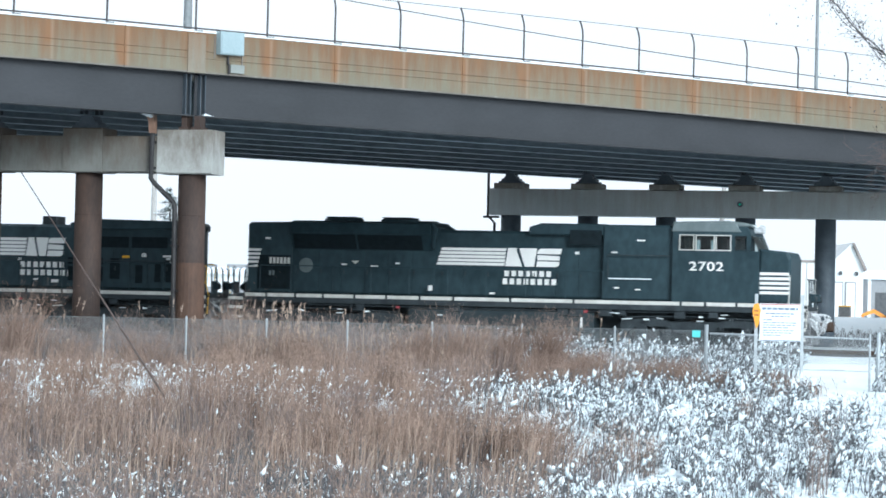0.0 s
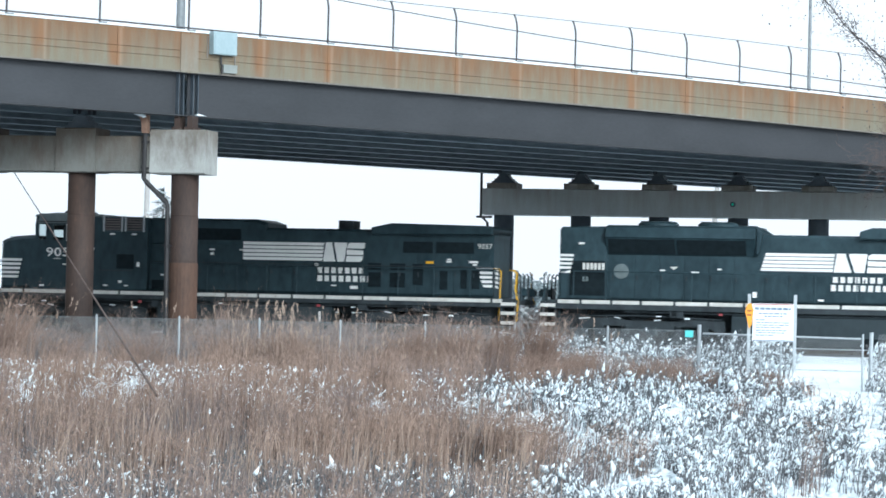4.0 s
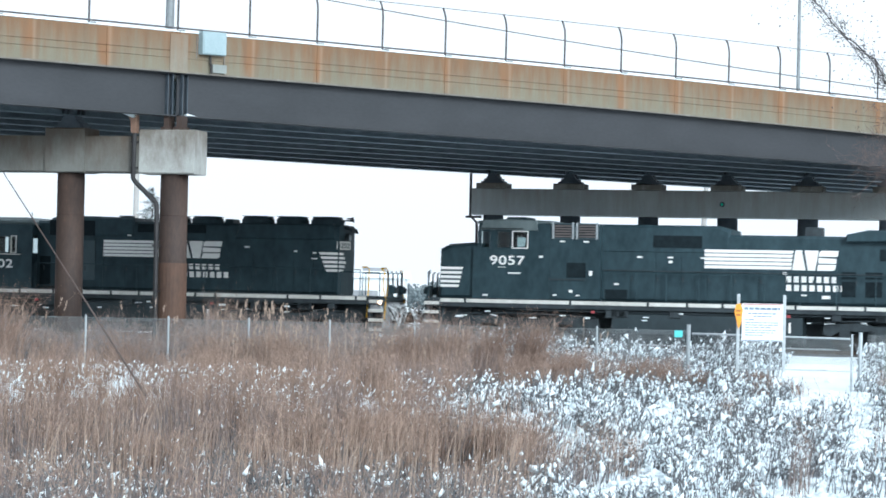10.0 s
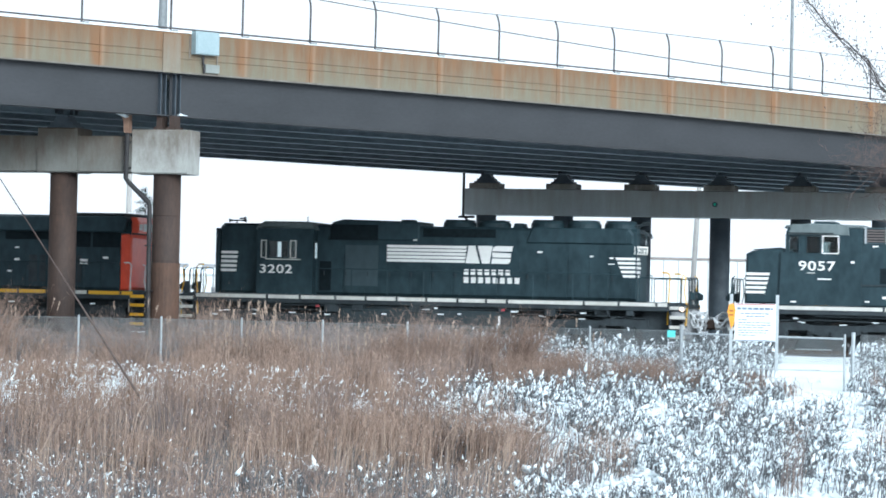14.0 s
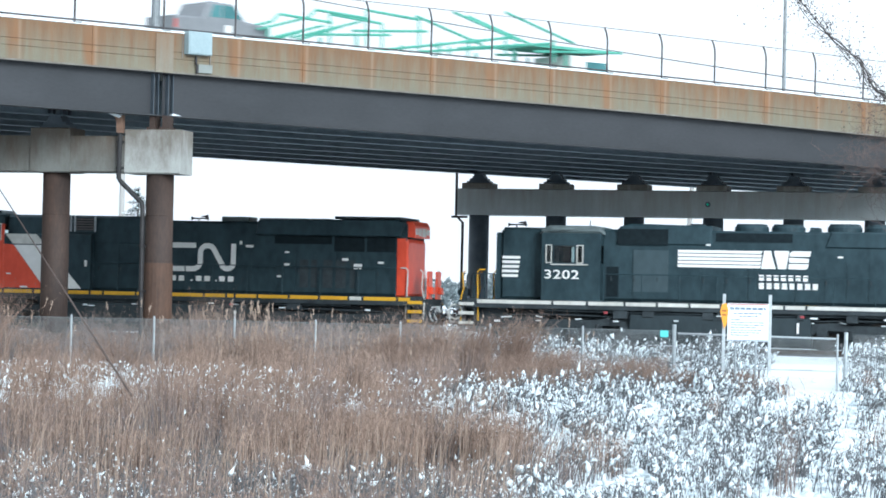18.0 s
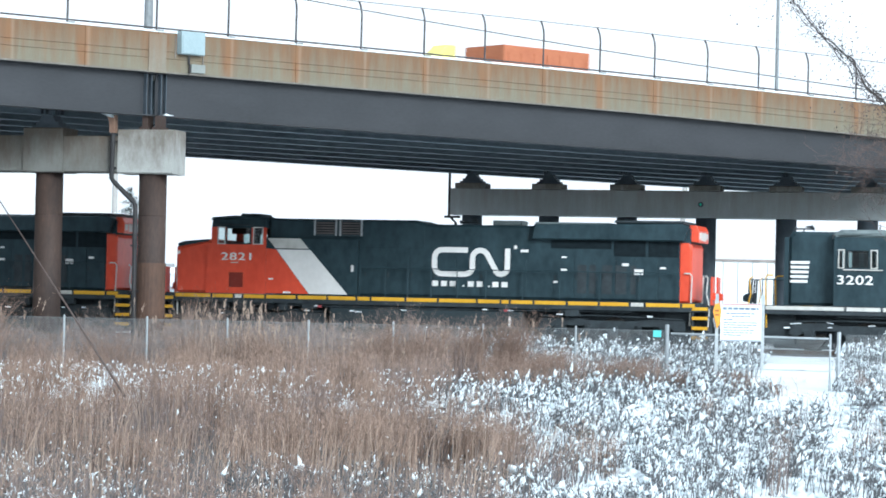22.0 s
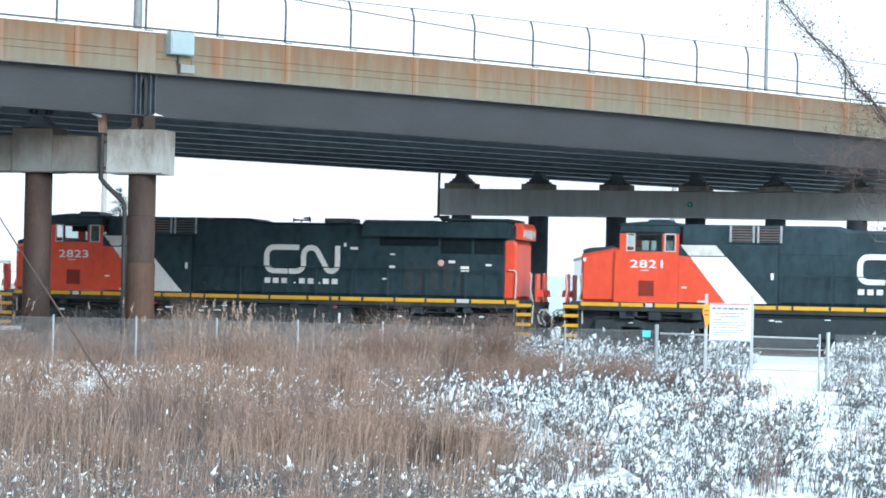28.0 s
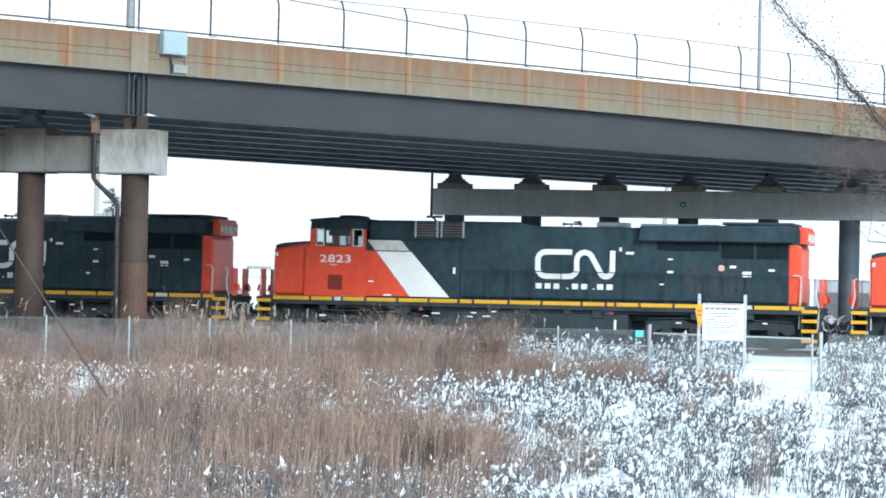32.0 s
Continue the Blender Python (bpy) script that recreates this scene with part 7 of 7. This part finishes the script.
    part("headlight", tube(bm_new(), (-8.42, -0.2, 3.68), (-8.68, -0.2, 3.68), 0.2, 0.2, 14), M_UNDER, lo)
    part("antenna", rod(bm_new(), [(-5.3, 0.2, 4.38), (-5.3, 0.2, 4.62)], 0.02, 5), M_UNDER, lo)
    part("rear_visor", slab(bm_new(), [(7.6, 4.2), (8.0, 4.08), (8.12, 3.98), (8.06, 4.16), (7.7, 4.3)], -0.4, 0.4, 0.02), M_UNDER, lo)
    hl = part("rear_headlight", tube(bm_new(), (7.77, -0.15, 3.82), (7.95, -0.15, 3.82), 0.15, 0.17, 14), M_UNDER, lo)
    part("lens", tube(bm_new(), (7.95, -0.15, 3.82), (7.96, -0.15, 3.82), 0.12, 0.12, 14), M_GALV, hl)
    horn(lo, -8.0, 4.3), horn(lo, 7.75, 4.34)
    part("hand_wheel", rod(bm_new(), [(-10.05 + 0.27 * math.cos(a * 0.5236), -1.3, 1.12 + 0.27 * math.sin(a * 0.5236)) for a in range(13)], 0.03, 6), M_CREAM, lo)
    part("corner_ladder", box(bm_new(), -8.6, -8.43, -0.95, -0.8, 1.63, 4.1, 0.02), M_BLACK, lo)
    tank(lo, -3.4, 3.2)
    frame_clutter(lo, -9.0, 9.0, 50)
    bogie(lo, -5.6, 2.0), bogie(lo, 5.6, 2.0)
    end_gear(lo, -9.88, -1, M_CREAM, M_BLACK, M_YELLOW, True)
    end_gear(lo, 9.75, 1, M_CREAM, M_BLACK, M_YELLOW, True)
    part("step_snow", slab(bm_new(), [(9.1, 0.95), (9.3, 1.0), (9.7, 0.95), (9.66, 1.2), (9.45, 1.34), (9.2, 1.28)], -1.5, -1.0, 0.08), M_PLOW, lo, "snow packed on the steps")
    dl = part("step_light", tube(bm_new(), (9.6, -1.40, 1.38), (9.6, -1.54, 1.38), 0.09, 0.10, 12), M_UNDER, lo)
    part("lens", tube(bm_new(), (9.6, -1.54, 1.38), (9.6, -1.55, 1.38), 0.075, 0.07, 12), M_GLOW, dl, "lit warm white lens")
    TRAIN.append((lo, C))


wide_cab_loco(49.6, "2702")
ge_loco(27.07, "plain", "9057")
high_hood_loco(5.03, "3202")
ge_loco(-16.66, "red", "2821")
ge_loco(-39.0, "red", "2823")
ge_loco(-61.34, "red", "")

# ---------------------------------------------------------------- road vehicles on the overpass
DECK_Z = 9.72
M_TYRE = mat("tyre_rubber", (0.012, 0.012, 0.012), (0.03, 0.03, 0.03), 0.85, scale=4, fine=30)
M_TANK = mat("brushed_tank_shell", (0.46, 0.52, 0.54), (0.62, 0.68, 0.70), 0.36, 0.5, scale=0.6, fine=8, bump=0.06, stretch=(2.5, 0.4, 0.4))
M_TRUCKRED = mat("dull_red_truck_paint", (0.42, 0.06, 0.05), (0.52, 0.09, 0.07), 0.4, scale=1, fine=8)
M_STRIPE = mat("faded_red_stripe", (0.20, 0.06, 0.06), (0.28, 0.10, 0.095), 0.5, scale=1, fine=8)
M_GREEN = mat("green_rack_paint", (0.07, 0.32, 0.24), (0.14, 0.44, 0.34), 0.5, scale=1, fine=8)
M_PICKUP = mat("grey_car_paint", (0.20, 0.215, 0.23), (0.29, 0.305, 0.32), 0.3, 0.4, scale=1, fine=8, bump=0.01)
M_ORANGE = mat("faded_orange_paint", (0.40, 0.128, 0.060), (0.49, 0.18, 0.085), 0.6, scale=1, fine=8)
M_LEMON = mat("bright_yellow_paint", (0.74, 0.68, 0.16), (0.80, 0.74, 0.22), 0.4, scale=1, fine=8)


def wheels(v, xs, r=0.5, half=1.22):
    for x in xs:
        for y in (-half, half):
            w = part("wheel", bm_new(), M_TYRE, v)
            bm = tube(bm_new(), (x, y - 0.15, r), (x, y + 0.15, r), r, r, 18)
            bm.to_mesh(w.data)
            bm.free()
            part("rim", tube(bm_new(), (x, y - 0.17, r), (x, y + 0.17, r), r * 0.52, r * 0.52, 12), M_GALV, w)


def barrel_band(x):
    """A narrow hoop round the tank barrel."""
    bm = bm_new()
    rows = [[bm.verts.new((x + d, r * 1.065 * math.cos(a * math.pi / 14), 2.45 + r * math.sin(a * math.pi / 14))) for a in range(28)] for d, r in ((-0.04, 1.08), (-0.04, 1.094), (0.04, 1.094), (0.04, 1.08))]
    for a, b in zip(rows, rows[1:]):
        for i in range(28):
            bm.faces.new((a[i], a[(i + 1) % 28], b[(i + 1) % 28], b[i]))
    return bm


def tanker():
    """Front bumper at x = 0, running to the right."""
    v = thing("tanker_truck", None, "silver tanker truck with a dull red stripe, red skirt and bonnet", "truck")
    part("chassis", box(bm_new(), -12.9, -0.6, -0.45, 0.45, 0.75, 1.05), M_UNDER, v)
    bm = bm_new()
    prof = [(-12.95, 0.84), (-12.9, 0.93), (-12.75, 1.0), (-12.3, 1.05), (-11.4, 1.08), (-3.5, 1.08), (-3.25, 0.9), (-3.1, 0.55)]
    ring = 28
    rows = [[bm.verts.new((x, 1.0 * r / 1.08 * 1.15 * math.cos(a * 2 * math.pi / ring), 2.45 + r * math.sin(a * 2 * math.pi / ring))) for a in range(ring)] for x, r in prof]
    for a, b in zip(rows, rows[1:]):
        for i in range(ring):
            bm.faces.new((a[i], a[(i + 1) % ring], b[(i + 1) % ring], b[i]))
    bm.faces.new(rows[0]), bm.faces.new(rows[-1][::-1])
    tk = part("tank", bm, M_TANK, v, smooth=True)
    part("rear_head", tube(bm_new(), (-12.99, 0, 2.45), (-12.94, 0, 2.45), 0.80, 0.84, 28), M_GALV, tk)
    for x in (-10.0, -8.5, -7.2, -5.9):
        ht = part("hatch", tube(bm_new(), (x, 0, 3.48), (x, 0, 3.66), 0.17, 0.15, 12), M_GALV, tk)
        part("lid", tube(bm_new(), (x, 0, 3.66), (x, 0, 3.74), 0.27, 0.25, 14), M_STEEL_HAZED, ht)
    for x in (-9.2, -6.4, -3.9):
        part("band", barrel_band(x), M_GALV, tk)
    part("red_stripe", box(bm_new(), -12.4, -3.6, -1.165, -1.10, 2.0, 2.10), M_STRIPE, tk)
    part("emblem", slab(bm_new(), [(-7.7, 2.06), (-7.3, 1.92), (-6.7, 1.92), (-6.4, 2.06), (-6.9, 2.2), (-7.4, 2.2)], -1.17, -1.12), M_STRIPE, tk)
    part("hose_rail", rod(bm_new(), [(-10.2, -1.17, 2.42), (-5.0, -1.17, 2.42)], 0.035), M_GALV, tk)
    faint = mat("faint_red_print", (0.42, 0.30, 0.29), (0.50, 0.36, 0.34), 0.5)
    for i in range(8):
        part("name_bar", box(bm_new(), -8.6 + i * 0.46, -8.24 + i * 0.46, -1.13, -1.02, 2.78, 2.98), faint, tk)
    part("ladder", rod(rod(bm_new(), [(-13.05, -0.5, 1.2), (-13.05, -0.5, 3.4)], 0.03), [(-13.05, -0.15, 1.2), (-13.05, -0.15, 3.4)], 0.03), M_GALV, tk)
    cb = part("cab", slab(bm_new(), [(-2.95, 0.8), (-0.95, 0.8), (-0.92, 1.62), (-1.1, 2.42), (-1.4, 2.56), (-2.95, 2.6)], -1.15, 1.15, 0.08), M_WHITE, v)
    part("side_window", slab(bm_new(), [(-2.85, 1.68), (-1.92, 1.68), (-1.92, 2.38), (-2.75, 2.38)], -1.165, -1.145), M_TEAL, cb)
    part("quarter_window", slab(bm_new(), [(-1.5, 1.68), (-1.02, 1.68), (-1.16, 2.36), (-1.5, 2.38)], -1.165, -1.145), M_TEAL, cb)
    part("door_pillar", slab(bm_new(), [(-1.9, 1.0), (-1.52, 1.0), (-1.52, 2.45), (-1.9, 2.45)], -1.18, -1.145, 0.01), M_GALV, cb)
    part("windscreen", poly(bm_new(), [(-0.905, -1.0, 1.68), (-0.905, 1.0, 1.68), (-1.06, 0.95, 2.36), (-1.06, -0.95, 2.36)]), M_TEAL, cb)
    part("red_skirt", slab(bm_new(), [(-3.2, 0.72), (-0.95, 0.72), (-0.95, 1.5), (-3.2, 1.56)], -1.19, -1.12, 0.015), M_STRIPE, cb)
    part("bonnet", slab(bm_new(), [(-1.0, 0.7), (-0.2, 0.7), (-0.2, 1.3), (-0.34, 1.44), (-1.0, 1.56)], -1.0, 1.0, 0.1), M_STRIPE, v)
    part("exhaust_stack", tube(bm_new(), (-3.08, -1.0, 1.0), (-3.08, -1.0, 2.55), 0.06, 0.06, 10), M_GALV, v)
    part("mirror", box(bm_new(), -0.98, -0.9, -1.42, -1.2, 1.75, 2.2), M_UNDER, v)
    wheels(v, (-0.95, -4.3, -5.5, -10.8, -12.0))
    return v


M_TEAL = mat("tinted_window", (0.03, 0.12, 0.13), (0.09, 0.25, 0.26), 0.12, scale=1, fine=4, bump=0)


def pickup_body():
    """A crew-cab pickup, nose to the right, loaded on the carrier."""
    pk = thing("pickup_truck", None, "grey crew-cab pickup riding on the rear of the carrier", "pickup truck")
    ring = [(0, 0.45), (0.12, 0.35), (3.95, 0.35), (4.1, 0.5), (4.08, 0.95), (3.85, 1.08), (3.0, 1.16), (2.5, 1.72), (1.5, 1.76), (1.2, 1.2), (0.02, 1.18)]
    part("body", slab(bm_new(), ring, -0.9, 0.9, 0.07), M_PICKUP, pk)
    for a in ([(1.5, 1.22), (1.95, 1.22), (1.95, 1.64), (1.65, 1.66)], [(2.02, 1.22), (2.85, 1.22), (2.45, 1.64), (2.02, 1.66)]):
        part("side_window", slab(bm_new(), a, -0.912, -0.902), M_TEAL, pk)
    part("door_panel", rect(bm_new(), 2.15, 2.4, 0.72, 0.98, -0.902, 0.01), M_WHITE, pk)
    part("tail_light", rect(bm_new(), 0.02, 0.14, 0.75, 1.05, -0.902, 0.01), M_TRUCKRED, pk)
    part("bumper", box(bm_new(), 4.06, 4.16, -0.85, 0.85, 0.4, 0.6), M_GALV, pk)
    for x in (0.8, 3.3):
        for y in (-0.85, 0.85):
            w = part("wheel", tube(bm_new(), (x, y - 0.1, 0.36), (x, y + 0.1, 0.36), 0.36, 0.36, 18), M_TYRE, pk)
            part("rim", tube(bm_new(), (x, y - 0.11, 0.36), (x, y + 0.11, 0.36), 0.2, 0.2, 12), M_GALV, w)
    return pk


def carrier():
    """A green car-carrier trailer and its tractor; front at x = 0."""
    v = thing("car_carrier", None, "green open car-carrier with raised empty ramps", "car carrier")
    part("lower_deck", box(bm_new(), -20.6, -3.4, -1.15, 1.15, 0.72, 0.86), M_GREEN, v)
    part("rear_deck", slab(bm_new(), [(-21.0, 0.86), (-15.6, 0.86), (-15.6, 1.2), (-21.0, 1.2)], -1.15, 1.15), M_GREEN, v)

    def bar(x0, z0, x1, z1, w=0.05, name="ramp_bar"):
        for y in (-1.1, 1.1):
            part(name, rod(bm_new(), [(x0, y, z0), (x1, y, z1)], w, 6), M_GREEN, v)
    for q in ((-16.91, 2.12, -14.77, 2.72), (-15.19, 1.89, -13.34, 2.49), (-14.77, 2.72, -14.43, 3.01), (-14.43, 3.01, -12.08, 2.89), (-15.46, 1.94, -12.44, 2.76), (-12.18, 3.19, -9.76, 3.04), (-9.76, 3.04, -9.73, 1.88), (-12.79, 2.4, -9.37, 2.65), (-12.18, 3.19, -12.14, 1.91), (-8.16, 3.46, -4.92, 2.63), (-10.48, 1.96, -5.32, 2.74), (-5.64, 3.66, -2.2, 2.76), (-7.93, 2.14, -3.22, 2.68), (-7.36, 2.39, -5.22, 2.79), (-5.61, 2.65, -5.59, 2.02), (-3.22, 2.82, -3.2, 1.97), (-4.21, 2.3, 0.3, 2.57), (-8.32, 2.18, -8.31, 1.84)):
        bar(*q)
    for x in (-16.5, -12.6, -8.8, -5.2, -2.6):
        bar(x, 0.8, x, 2.3, 0.06, "upright")
    part("headboard_deck", box(bm_new(), -4.2, -0.2, -1.1, 1.1, 2.5, 2.6), M_GREEN, v)
    cb = part("cab", slab(bm_new(), [(-2.3, 0.6), (-0.05, 0.6), (0, 1.4), (-0.25, 2.3), (-2.3, 2.3)], -1.15, 1.15, 0.08), M_WHITE, v)
    part("side_window", rect(bm_new(), -1.6, -0.5, 1.45, 2.1, -1.152, 0.012), M_TEAL, cb)
    wheels(v, (-1.1, -3.4, -4.5, -15.2, -16.3), 0.45, 1.0)
    return v


def dump_truck():
    """A truck with a covered orange container; front at x = 0, running to the left."""
    v = thing("container_truck", None, "yellow truck carrying a faded orange ridge-topped container", "truck")
    part("chassis", box(bm_new(), 0.4, 7.8, -0.45, 0.45, 0.7, 1.0), M_UNDER, v)
    cn = part("container", slab(bm_new(), [(3.2, 1.05), (7.75, 1.05), (7.75, 2.94), (3.2, 2.97)], -1.2, 1.2, 0.03), M_ORANGE, v)
    for i in range(7):
        x = 3.45 + i * 0.68
        part("rib", box(bm_new(), x - 0.04, x + 0.04, -1.222, -1.202, 1.1, 2.7), M_ORANGE, cn)
    cb = part("cab", slab(bm_new(), [(0.0, 0.6), (1.8, 0.6), (1.8, 2.25), (0.4, 2.25), (0.0, 1.7)], -1.15, 1.15, 0.08), M_LEMON, v)
    part("roof_fairing", slab(bm_new(), [(0.55, 2.25), (1.6, 2.25), (1.6, 2.86), (1.15, 2.86)], -0.2, 0.75, 0.05), M_LEMON, cb)
    part("side_window", rect(bm_new(), 0.3, 1.2, 1.45, 2.1, -1.152, 0.012), M_TEAL, cb)
    part("windscreen", poly(bm_new(), [(0.0, -1.0, 1.7), (0.0, 1.0, 1.7), (0.2, 0.95, 2.3), (0.2, -0.95, 2.3)]), M_TEAL, cb)
    wheels(v, (0.9, 5.6, 6.9))
    return v


TANKER, CARRIER, DUMP = tanker(), carrier(), dump_truck()
PICKUP = pickup_body()


def road_rows(speed, s0, lane, lo, hi, dz=0.0, dx=0.0):
    """Even running along the deck between two halts out on the approaches."""
    rows = []
    for k in range(0, 65):
        t = k * 0.5
        s = min(hi, max(lo, speed * t + s0)) + dx
        rows.append((t, Matrix.Translation(BP + BD * s + BN * lane + Vector((0, 0, DECK_Z + dz))) @ pose(0, 0, 0, 0, 0, THETA)))
    return rows


# ---------------------------------------------------------------- movement
TRAIN_POLY = (45.32738, -3.05724, 0.49959, 1.19448, 0.01508, -0.40015)


def train_s(t):
    q = (t - 16.0) / 16.0
    return sum(c * q ** (i + 1) for i, c in enumerate(TRAIN_POLY))


def motions():
    for loco, off in TRAIN:
        walk(loco, [(t, Matrix.Translation(TRACK + TD * (train_s(t) + off) + Vector((0, 0, RAIL_Z))) @ pose(0, 0, 0, 0, 0, -ALPHA)) for t in range(0, 33)])
    for axle, m in AXLES:
        walk(axle, [(k * 0.25, m @ pose(0, 0, 0, 0, math.degrees(train_s(k * 0.25) / 0.53), 0)) for k in range(0, 129)])
    walk(TANKER, road_rows(14.6, -84.9, 5.0, -50.0, 120.0))
    walk(CARRIER, road_rows(17.2, -284.3, 8.0, -50.0, 95.0))
    walk(PICKUP, road_rows(17.2, -284.3, 8.0, -50.0, 95.0, 1.2, -20.3))
    walk(DUMP, road_rows(-8.5, 207.1, 12.0, -60.0, 110.0))


motions()
